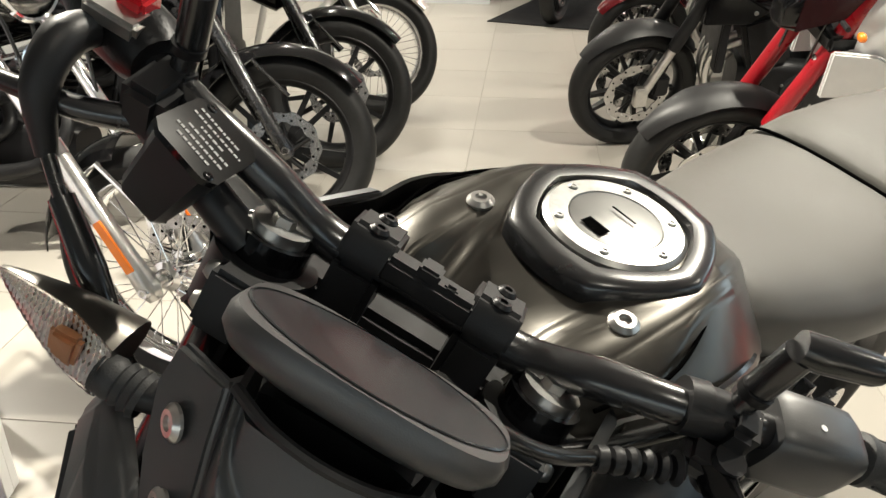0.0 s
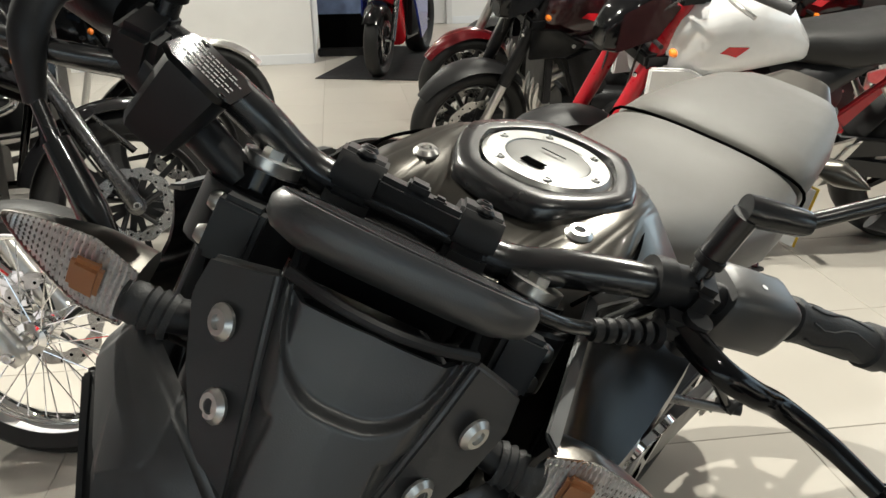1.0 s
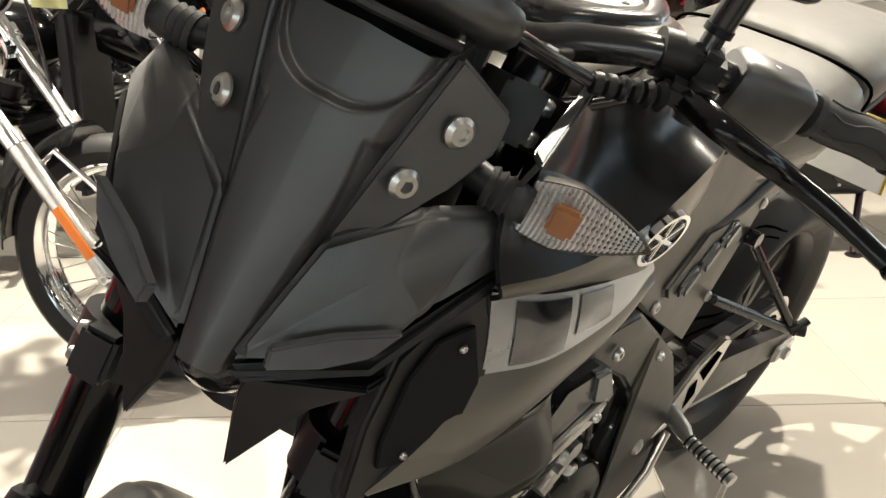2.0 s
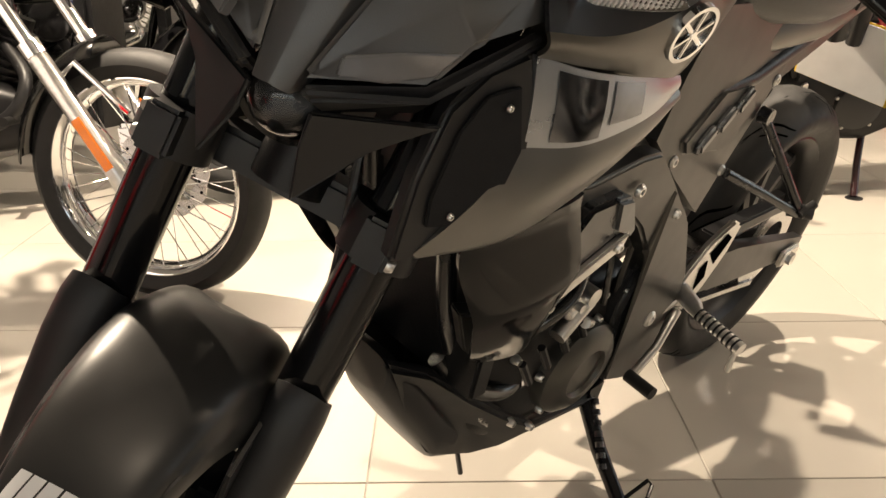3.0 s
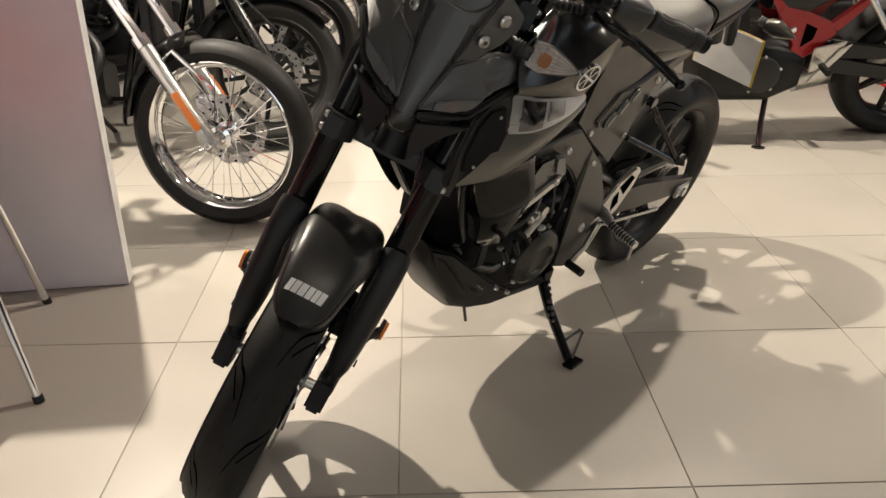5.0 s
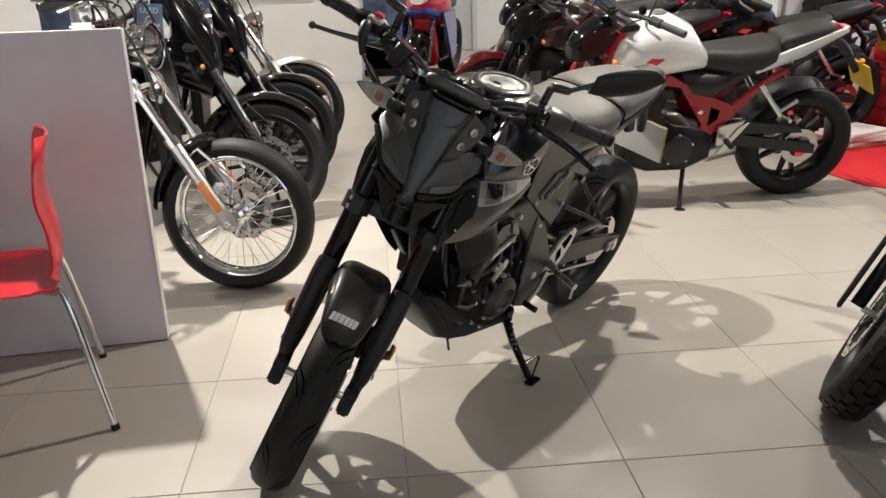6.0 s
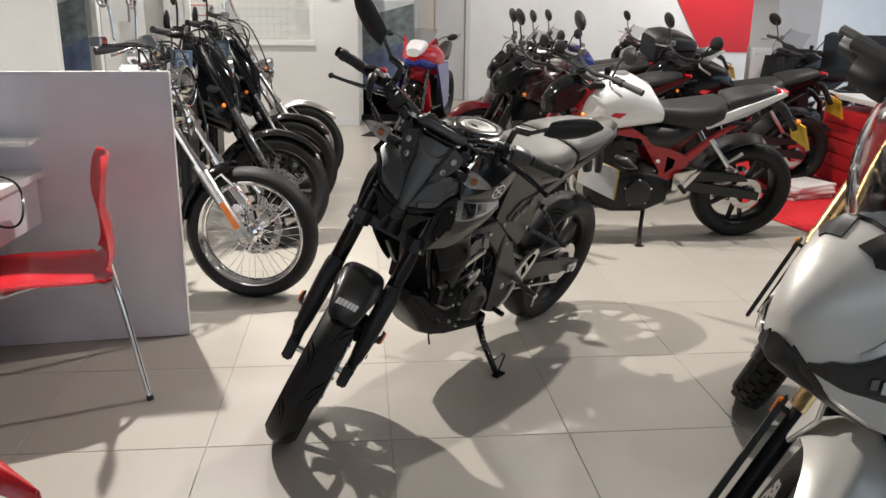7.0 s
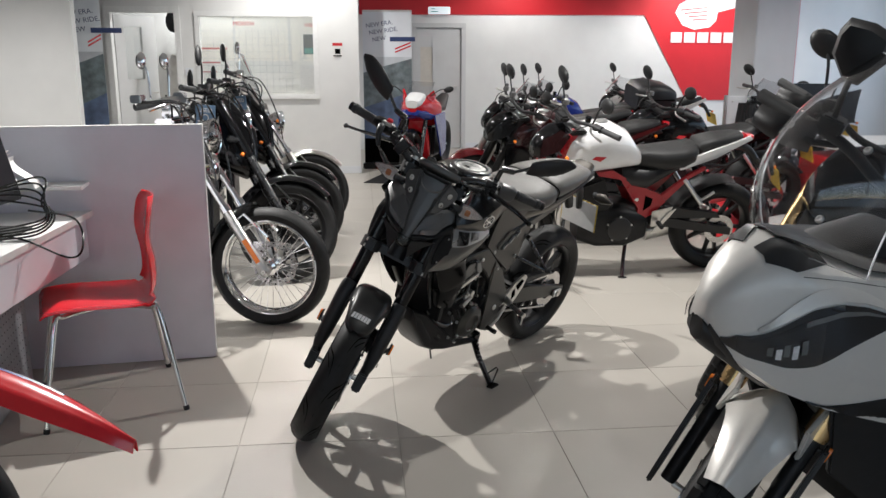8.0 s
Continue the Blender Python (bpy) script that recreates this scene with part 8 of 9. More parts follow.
            P("leg_shield", slab([Y(1.40, 0.20, 0.70), Y(1.05, 0.31, 0.70), Y(0.85, 0.30, 0.60), Y(0.80, 0.26, 0.30), Y(1.10, 0.20, 0.28), Y(1.28, 0.15, 0.42)][::-s], 0.02, 0.006), MATTE, "black inner leg shield")
            P("side_wing", slab([Y(1.20, 0.325, 0.86), Y(0.90, 0.34, 0.90), Y(0.70, 0.30, 0.70), Y(0.75, 0.31, 0.60), Y(1.12, 0.335, 0.74)][::-s], 0.015, 0.005), bodym)
            P("grille_slat", many(*[slab([Y(1.16 - 0.03 * k, 0.318, 0.66 - 0.06 * k), Y(0.98 - 0.03 * k, 0.325, 0.64 - 0.06 * k), Y(0.98 - 0.03 * k, 0.322, 0.625 - 0.06 * k), Y(1.16 - 0.03 * k, 0.312, 0.645 - 0.06 * k)][::-s], 0.01, 0.002) for k in range(4)]), MATTE)
        P("dash_cover", body([(1.40, 0.07, 1.015, 0.96), (1.30, 0.09, 1.03, 0.95), (1.16, 0.10, 1.05, 0.95)], 18, 3), MATTE, "black dash cover")
        def edge(u, v):
            q = 2 * v - 1
            return V(1.538 + 0.10 * u - 0.35 * u * u - 0.15 * q * q * (1 - 0.35 * u), q * (0.150 + 0.045 * math.sin(math.pi * min(1, u * 0.8 + 0.1))) * (1 - 0.40 * u ** 4), 1.036 + 0.405 * u - 0.045 * q * q * (1 - u) - 0.02 * abs(q) ** 4 * u)
        scr = P("windscreen", surf(edge, 24, 24, 0.004), SMOKE, "tall clear windscreen", 60)
        scr.visible_shadow = False
        P("screen_base", many(*[surf(lambda u, v: skin(1.582 - 0.13 * u, 0.35 + 0.5 * u + (0.95 + 0.55 * min(1, 3 * u) - 1.3 * max(0, u - 0.4)) * v, t) + V(0.002, 0, 0.006), 8, 6, -t * 0.003) for t in (1, -1)]), MATTE, "black panel at the foot of the screen")
        # Opaque pale tube paints the bright glint along the edge of the screen.
        part("screen_rim", tube([edge(k / 12, 0) for k in range(13)] + [edge(1, k / 8) for k in range(1, 8)] + [edge(1 - k / 12, 1) for k in range(13)], 0.0028, 6), mat("pale_edge_glint", (0.80, 0.82, 0.84), 0.15, spec=0.8), scr, "pale tube for the glint along the screen edge")
        for s in (1, -1):
            P("screen_bolt", many(bolt(V(1.500, s * 0.10, 1.115), V(0.8, 0, 0.6), 0.010, 0.006)), ALU)
            P("screen_bolt", many(bolt(V(1.425, s * 0.11, 1.265), V(0.8, 0, 0.6), 0.010, 0.006)), ALU)
    else:
        hl = S("headlight", merge(bmesh.new(), lathe([(-0.06, 0.0), (-0.05, 0.03), (0.0, 0.045), (0.01, 0.03), (0.012, 0)], 20, "X"), at(1.56, 0.16, 0.68)), CHROME, "small bright spot lamp")
        S("front_cowl", body([(1.20, 0.12, 1.10, 0.86), (1.36, 0.13, 1.08, 0.84), (1.48, 0.07, 1.0, 0.88)], 18, 3), GLOSSB)
    # bars with hand guards
    half = [(1.18, 0.0, 1.12), (1.18, 0.08, 1.13), (1.16, 0.20, 1.17), (1.06, 0.42, 1.16)]
    S("handlebar", tube([(x, -y, z) for x, y, z in half[:0:-1]] + half, 0.014, 12, 5), MATTE)
    for s in (1, -1):
        S("grip", rod((1.11, s * 0.31, 1.166), (1.05, s * 0.44, 1.158), 0.018, 14), GRIPM)
        S("hand_guard", surf(lambda u, v: V(1.12 + 0.06 * math.sin(math.pi * (0.2 + 0.7 * u)), s * (0.26 + 0.15 * u), 1.115 + 0.08 * v * (1 - 0.4 * u)) + V(0.02 * math.sin(math.pi * v), 0, 0), 14, 8, 0.006), MATTE, "black plastic hand guard", 60)
        S("guard_arm", tube([(1.13, s * 0.21, 1.15), (1.19, s * 0.26, 1.15), (1.18, s * 0.32, 1.15)], 0.009, 8), MATTE)
        S("brake_reservoir", box(1.13, 1.18, s * 0.24 - 0.03, s * 0.24 + 0.03, 1.18, 1.22, 0.006), MATTE)
    if full:
        for s in (1, -1):
            mr = new("mirror")
            mr.parent, mr.matrix_basis = bike, ST
            part("stem", tube([(1.15, s * 0.24, 1.19), (1.17, s * 0.25, 1.27), (1.16, s * 0.26, 1.335)], 0.008, 10, 5), MATTE, mr)
            oc = [(-0.030, -0.070), (0.005, -0.072), (0.055, -0.025), (0.064, 0.03), (0.055, 0.062), (0.0, 0.070), (-0.05, 0.060), (-0.062, 0.0)]
            part("housing", bevelled(loft([[V(1.155 + dx, s * (0.265 + y * k), 1.375 + z * k) for y, z in oc] for dx, k in ((-0.012, 1.0), (0.0, 1.0), (0.022, 0.82), (0.030, 0.5))]), 0.006, 2), MATTE, mr, "black angular mirror housing")
            part("mirror_glass", loft([[V(1.1425, s * (0.265 + y * 0.92), 1.375 + z * 0.92) for y, z in oc], [V(1.1415, s * (0.265 + y * 0.90), 1.375 + z * 0.90) for y, z in oc]]), MIRRORM, mr)
    else:
        mirror_pair(P, bike, (1.14, 0.24, 1.18), (1.12, 0.34, 1.38), 0.07, 0.05, ST)
        P("fuel_tank", body([(1.22, 0.12, 1.02, 0.75), (1.10, 0.2, 1.08, 0.7), (0.9, 0.2, 1.08, 0.72), (0.72, 0.13, 1.0, 0.76)], 22, 2.8), bodym)
    P("seat", body([(0.70, 0.10, 0.88, 0.76), (0.5, 0.16, 0.84, 0.74), (0.2, 0.17, 0.86, 0.76), (0.05, 0.15, 0.93, 0.80), (-0.3, 0.10, 0.94, 0.84)], 22, 3), SEATD, "black stepped seat", 60)
    P("rear_body", body([(0.75, 0.16, 0.76, 0.40), (0.4, 0.2, 0.76, 0.45), (0.0, 0.17, 0.82, 0.60), (-0.35, 0.09, 0.86, 0.78)], 20, 3), bodym)
    P("engine", box(0.25, 1.1, -0.17, 0.17, 0.20, 0.55, 0.04), ALUD)
    P("neck", body([(0.95, 0.13, 0.95, 0.4), (1.15, 0.15, 1.0, 0.45), (1.3, 0.12, 0.95, 0.6)], 16, 3), MATTE)
    P("side_stand", tube([(0.55, 0.16, 0.22), (0.58, 0.22, 0.12), (0.60, 0.29, 0.048)], 0.013, 10), MATTE)
    P("swingarm", box(-0.05, 0.4, 0.10, 0.14, 0.27, 0.35, 0.01), ALUD)
    return bike


adventure(stand_pose(2.205, -0.575, 196.3, 10), "silver adventure scooter with tall screen, front wheel turned", SILVERP)
adventure(stand_pose(2.88, 0.60, 196.3, 10), "dark adventure motorcycle with gold fork and knobbly tyre", GLOSSB, full=False, scooter=False)


# ---- red off-road bike ----
def dirt(m):
    bike = thing("off_road_motorcycle", m, "red off-road motorcycle with a long front mudguard", "motorcycle")
    P = lambda name, bm, material, lab="", smooth=40: part(name, bm, material, bike, lab, smooth)
    I = Matrix()
    rk = radians(27)
    ax = V(-math.sin(rk), 0, math.cos(rk))
    F = V(1.12, 0, 0.345)
    plain_wheel(bike, F, 0.345, 0.085, 0.27, I, ALUD, True, disc=1, y_disc=0.05, disc_r=0.12)
    plain_wheel(bike, (0, 0, 0.335), 0.335, 0.11, 0.24, I, ALUD, True, disc=0, name="rear_wheel")
    for s in (1, -1):
        P("fork_tube", rod(F + ax * 0.3 + V(0, s * 0.10, 0), F + ax * 0.92 + V(0, s * 0.10, 0), 0.027, 16), ALU)
        P("fork_guard", rod(F + V(0, s * 0.10, 0), F + ax * 0.32 + V(0, s * 0.10, 0), 0.03, 14), REDM)

    def fend(u, v):
        q = 2 * v - 1
        x = 0.98 + 0.89 * u
        half = (0.056 + 0.028 * math.sin(math.pi * min(1, u * 1.1))) * (1 if u < 0.60 else 1 - 0.80 * ((u - 0.60) / 0.40) ** 2.2)
        z = 0.875 + 0.035 * math.sin(math.pi * (u * 0.8)) - 0.200 * max(0, u - 0.3) ** 1.2 - 0.038 * q * q - 0.05 * max(0, u - 0.8) ** 1.5 + 0.005 * max(0, 1 - abs(abs(q) - 0.55) * 6)
        return V(x, q * half, z)
    fe = P("front_fender", surf(fend, 36, 16, 0.0035), REDM, "long red plastic front mudguard", 60)
    part("stripe", surf(lambda u, v: fend(0.36 + 0.42 * u, 0.78 + 0.14 * v) + V(0, 0, 0.0014), 14, 3, 0.0005), PRINT, fe, "white stripe")
    part("blue_stripe", surf(lambda u, v: fend(0.34 + 0.36 * u, 0.69 + 0.07 * v) + V(0, 0, 0.0014), 14, 3, 0.0005), BLUEP, fe, "blue stripe")
    P("number_board", slab([V(1.14, 0.09, 1.10), V(1.14, -0.09, 1.10), V(1.22, -0.08, 0.90), V(1.22, 0.08, 0.90)], 0.02, 0.006), WHITEP)
    P("handlebar", tube([(0.95, -0.40, 1.18), (1.02, -0.2, 1.17), (1.02, 0, 1.12), (1.02, 0.2, 1.17), (0.95, 0.40, 1.18)], 0.014, 12, 5), MATTE)
    P("seat", body([(0.95, 0.07, 0.96, 0.85), (0.6, 0.09, 0.94, 0.84), (0.1, 0.10, 0.95, 0.86), (-0.1, 0.08, 0.96, 0.9)], 18, 3), SEATD)
    P("tank_shroud", body([(1.15, 0.18, 0.92, 0.62), (1.0, 0.2, 0.95, 0.6), (0.75, 0.12, 0.94, 0.7)], 18, 3), REDM)
    P("engine", box(0.45, 0.95, -0.12, 0.12, 0.30, 0.70, 0.03), ALUD)
    P("rear_fender", surf(lambda u, v: V(0.2 - 0.65 * u, (v - 0.5) * 0.18, 0.88 + 0.06 * math.sin(math.pi * u) + 0.05 * u - 0.03 * (2 * v - 1) ** 2), 12, 8, 0.004), REDM)
    P("swingarm", many(*[rod((0.45, s * 0.07, 0.40), (0, s * 0.08, 0.335), 0.025, 10) for s in (1, -1)]), ALU)
    return bike


dirt(stand_pose(-2.00, -0.61, -25, 4) @ Matrix.Scale(0.80, 4))

# ---- divider, desk and chair ----
DV = at(-0.835, 0.922, 0) @ Matrix.Rotation(radians(6.0), 4, "Z")
dv = thing("divider_panel", DV, "tall grey laminate desk divider with white edging", "divider")
part("panel", box(-2.2, -0.004, 0.0, 0.028, 0.004, 1.116, 0.001), PANELM, dv, smooth=0)
part("edging", many(box(-2.2, 0.0, -0.001, 0.029, 1.116, 1.121, 0.001), box(-0.0035, 0.0, -0.001, 0.029, 0.003, 1.116, 0.001)), WHITEP, dv, smooth=0)
part("return_panel", box(-0.026, 0.0, 0.0295, 0.055, 0.004, 1.119, 0.001), WHITEP, dv, smooth=0)

desk = thing("desk", DV @ at(-0.5, 0, 0), "white laminate desk with panel legs against the divider", "desk")
part("worktop", bevelled(loft([[V(0.0, -0.003, z), V(-0.215, -1.45, z), V(-1.5, -1.45, z), V(-1.5, -0.003, z)] for z in (0.715, 0.742)]), 0.003, 2), WHITEP, desk, smooth=0)
part("apron", bevelled(loft([[V(-0.03, -0.01, z), V(-0.245, -1.42, z), V(-0.27, -1.42, z), V(-0.055, -0.01, z)] for z in (0.53, 0.714)]), 0.002, 1), PANELM, desk, smooth=0)
part("panel_leg", box(-0.75, -0.72, -1.2, -0.1, 0.0, 0.714, 0.002), PANELM, desk, smooth=0)
part("panel_leg", box(-1.48, -1.45, -1.2, -0.1, 0.0, 0.714, 0.002), PANELM, desk, smooth=0)
pd = thing("pedestal_drawer", DV @ at(-1.12, -0.35, 0), "grey perforated metal under-desk pedestal", "drawer unit")
part("case", box(-0.05, 0.33, -0.30, 0.22, 0.0, 0.52, 0.004), mat("grey_metal", (0.42, 0.42, 0.44), 0.45, metal=0.3), pd)
part("perforation", many(*[merge(bmesh.new(), lathe([(0.3305, 0.0), (0.3305, 0.004)], 6, "X"), at(0, -0.22 + 0.035 * i, 0.08 + 0.035 * j)) for i in range(12) for j in range(11)]), GROOVE, pd, smooth=0)["kind"] = "stuff"

shelf = thing("wall_shelf", DV @ at(-0.52, -0.001, 0.86), "small white shelf bracketed to the divider", "shelf")
part("board", box(-0.55, 0.02, -0.16, -0.001, 0.0, 0.016, 0.002), WHITEP, shelf, smooth=0)
part("bracket", box(-0.30, -0.285, -0.12, -0.001, -0.06, -0.001, 0.001), ALU, shelf, smooth=0)

mon = thing("monitor", DV @ at(-0.775, -0.50, 0.742) @ Matrix.Rotation(radians(76), 4, "Z"), "black flat monitor on the desk", "monitor")
part("screen", merge(bmesh.new(), box(-0.27, 0.27, -0.02, 0.02, 0.10, 0.42, 0.006), Matrix.Rotation(radians(-14), 4, "X")), SCREENM, mon)
part("base", box(-0.13, 0.13, -0.10, 0.10, 0.0, 0.014, 0.004), MATTE, mon)
part("neck", box(-0.03, 0.03, -0.02, 0.03, 0.013, 0.16, 0.004), MATTE, mon)
cb = thing("desk_cables", DV @ at(-0.62, -0.55, 0.742), "tangle of black cables hanging off the desk", "cable")
for k in range(5):
    z = 0.05 + 0.025 * k
    part("cable", tube([(-0.30, -0.02 * k, 0.16 - 0.01 * k), (-0.05 + 0.02 * k, 0.02 * k, 0.14 + 0.02 * k), (0.09 - 0.01 * k, 0.02, 0.09 + 0.01 * k), (0.04, -0.06 + 0.02 * k, 0.02 + 0.01 * k), (-0.2, -0.1, 0.01 + 0.006 * k)], 0.004, 8, 8), CABLE, cb)
part("cable", tube([(-0.25, 0.0, 0.02), (-0.02, -0.08, 0.012), (0.16, -0.12, -0.06), (0.21, -0.10, -0.02), (0.17, -0.02, 0.07), (0.0, 0.02, 0.10)], 0.004, 8, 8), CABLE, cb)
pp = thing("paper_roll", DV @ at(-0.62, -0.10, 0.879), "curled white paper leaflets on the shelf", "paper")
for k in range(3):
    part("leaf", surf(lambda u, v: V(-0.10 - 0.05 * k + 0.05 * math.cos(3.6 * u + k), -0.12 + 0.10 * v, 0.0 + 0.13 * u + 0.012 * k), 12, 3, 0.0008), PAPER, pp)

CM = at(-1.195, 0.48, 0) @ Matrix.Rotation(radians(20), 4, "Z")
ch = thing("chair", CM, "red moulded plastic shell chair with chrome legs", "chair")


def shell(u, v):
    """One bent sheet: seat from front lip to crease, then the back."""
    q = 2 * v - 1
    line = curve([V(-0.245, 0, 0.420), V(-0.215, 0, 0.444), V(-0.10, 0, 0.450), V(0.05, 0, 0.442), V(0.150, 0, 0.445), V(0.198, 0, 0.50), V(0.202, 0, 0.60), V(0.188, 0, 0.70), V(0.200, 0, 0.80), V(0.218, 0, 0.865)], 5)
    f = u * (len(line) - 1)
    i = min(int(f), len(line) - 2)
    p = line[i].lerp(line[i + 1], f - i)
    half = 0.215 if u < 0.4 else 0.205 - 0.045 * math.sin(math.pi * min(1, max(0, (u - 0.42) / 0.40))) if u < 0.82 else 0.205 * (1 - 0.5 * ((u - 0.82) / 0.18) ** 3)
    if u < 0.08:
        half *= 0.88 + 1.5 * u
    curl = 0.030 * abs(q) ** 3
    return V(p.x - (curl if u > 0.5 else 0), q * half, p.z + (curl * 0.5 if u < 0.45 else 0))


part("seat_shell", surf(shell, 44, 18, 0.007), REDM, ch, "glossy red seat shell", 60)
for sx, sy in ((-1, 1), (-1, -1), (1, 1), (1, -1)):
    part("leg", tube([(sx * 0.05, sy * 0.08, 0.425), (sx * 0.16, sy * 0.155, 0.425), (sx * 0.195, sy * 0.185, 0.40), (sx * 0.262, sy * 0.265, 0.0)], 0.0105, 12, 5), CHROME, ch, "chrome tube leg")
    part("foot_cap", rod((sx * 0.262, sy * 0.265, 0.0), (sx * 0.259, sy * 0.262, 0.018), 0.0125, 10), MATTE, ch)

# ---- counter corner ----
carpet = bmesh.new()
merge(carpet, loft([[V(x, y, z) for x, y in curve2] for z in (0.001, 0.007) for curve2 in ([(2.72, 2.75), (2.80, 2.42), (3.05, 2.22), (3.6, 2.16), (6.4, 2.16), (6.4, 5.2), (3.2, 5.2), (2.75, 3.4)],)]))
structure("red_carpet", carpet, CARPET, "bright red carpet with a rounded corner", "carpet")
CT = at(3.78, 3.6, 0) @ Matrix.Rotation(radians(-6), 4, "Z")
ct = thing("drawer_cabinet", CT, "red metal drawer cabinet with small knobs", "cabinet")
part("case", box(-0.02, 0.62, -0.44, 0.52, 0.02, 0.62, 0.006), REDW, ct)
for k in range(5):
    dr = part("drawer", box(-0.032, -0.021, -0.42, 0.50, 0.05 + 0.115 * k, 0.155 + 0.115 * k, 0.003), REDW, ct)
    part("knob", many(merge(bmesh.new(), lathe([(-0.055, 0.0), (-0.055, 0.012), (-0.033, 0.006)], 12, "X"), at(0, -0.25, 0.10 + 0.115 * k))), ALU, dr)
wk = thing("counter", at(4.1, 3.55, 0) @ Matrix.Rotation(radians(-6), 4, "Z"), "white service counter with red front", "counter")
part("worktop", box(-0.35, 1.9, -0.85, 0.65, 0.70, 0.74, 0.004), WHITEP, wk, smooth=0)
part("front", box(-0.30, 1.86, -0.82, -0.80, 0.0, 0.70, 0.002), REDW, wk, smooth=0)
part("end_panel", box(1.84, 1.86, -0.80, 0.62, 0.0, 0.70, 0.002), WHITEP, wk, smooth=0)
part("screen_panel", box(0.30, 1.9, -0.86, -0.83, 0.30, 1.0, 0.003), WHITEP, wk, smooth=0)
mon = thing("monitor", at(3.98, 4.05, 0.74) @ Matrix.Rotation(radians(-20), 4, "Z"), "black flat monitor on the counter", "monitor")
part("screen", box(-0.26, 0.26, -0.02, 0.02, 0.14, 0.46, 0.006), SCREENM, mon)
part("neck", box(-0.03, 0.03, -0.02, 0.02, 0.01, 0.20, 0.003), MATTE, mon)
part("base", box(-0.12, 0.12, -0.09, 0.09, 0.0, 0.012, 0.003), MATTE, mon)
kb = thing("keyboard", at(4.1, 3.1, 0.742), "thin black keyboard on the counter", "keyboard")
part("board", box(-0.22, 0.22, -0.07, 0.07, 0.0, 0.018, 0.004), MATTE, kb)
st = thing("paper_stack", at(3.30, 3.42, 0.008) @ Matrix.Rotation(radians(15), 4, "Z"), "untidy stack of leaflets on the carpet", "paper stack")
for k in range(5):
    part("leaflet_pack", merge(bmesh.new(), box(-0.20, 0.20, -0.14, 0.14, 0.022 * k, 0.022 * k + 0.020, 0.002), Matrix.Rotation(radians(9 * math.sin(k * 2.1)), 4, "Z") @ at(0.02 * math.sin(k * 1.7), 0.015 * math.cos(k), 0)), PAPER, st, smooth=0)
cl = thing("yellow_card", at(4.08, 2.62, 0.60), "folded yellow warning card on the counter edge", "sign")
part("card", slab([V(-0.11, 0, -0.12), V(0.11, 0, -0.12), V(0.11, 0.02, 0.16), V(-0.05, 0.02, 0.16)], 0.004, 0.001), PLATEY, cl)
part("bar", box(-0.05, 0.08, -0.006, -0.003, 0.02, 0.06), GROOVE, cl, smooth=0)

oc = thing("office_chair", at(3.45, 3.95, 0) @ Matrix.Rotation(radians(165), 4, "Z"), "black office chair draped with a dark jacket", "office chair")
part("seat", box(-0.24, 0.24, -0.24, 0.24, 0.44, 0.52, 0.03), BLACKM, oc)
part("backrest", body([(0.16, 0.20, 0.94, 0.52), (0.20, 0.23, 0.98, 0.50), (0.25, 0.22, 0.97, 0.52)], 20, 4), BLACKM, oc)
part("column", rod((0, 0, 0.08), (0, 0, 0.44), 0.025, 14), MATTE, oc)
for k in range(5):
    a = 2 * math.pi * k / 5
    lg = part("base_leg", tube([(0, 0, 0.10), (0.28 * math.cos(a), 0.28 * math.sin(a), 0.065)], [0.025, 0.016], 10), MATTE, oc)
    part("castor", ball(0.028, at(0.28 * math.cos(a), 0.28 * math.sin(a), 0.029)), MATTE, lg)
jk = thing("jacket", at(3.45, 3.95, 0) @ Matrix.Rotation(radians(165), 4, "Z"), "dark jacket hung over the office chair back", "jacket")


def drape(u, v):
    a = 2 * math.pi * v
    fold = 0.020 * math.sin(5 * a + 3 * u) + 0.012 * math.sin(11 * a + 7 * u)
    w = 0.17 + 0.13 * min(1, u * 3) + fold
    return V(0.205 + (0.055 + 0.05 * u + 0.4 * fold) * math.cos(a), w * math.sin(a), 1.03 - 0.72 * u ** 1.1 - (0.03 * math.cos(4 * a) if u > 0.9 else 0))


part("cloth", surf(drape, 24, 60, 0.004), BLACKM, jk, smooth=60)
lb = thing("leaflet_board", at(3.62, 5.2, 0), "pale display board with pinned leaflets on a post", "display board")
part("board", box(0.0, 0.50, -0.012, 0.012, 0.55, 1.04, 0.003), WALLG, lb, smooth=0)
part("post", many(box(-0.02, 0.005, -0.02, 0.02, 0, 1.05, 0.003), box(0.495, 0.52, -0.02, 0.02, 0, 1.05, 0.003), box(-0.06, 0.0, -0.2, 0.2, 0, 0.02, 0.003), box(0.5, 0.56, -0.2, 0.2, 0, 0.02, 0.003)), ALU, lb, smooth=0)
part("leaflet", box(0.28, 0.42, -0.016, -0.0125, 0.66, 0.88), CARD, lb, smooth=0)
part("leaflet", box(0.12, 0.24, -0.016, -0.0125, 0.62, 0.76), WOOD, lb, smooth=0)
part("pin", ball(0.008, at(0.06, -0.016, 0.99)), ALU, lb)

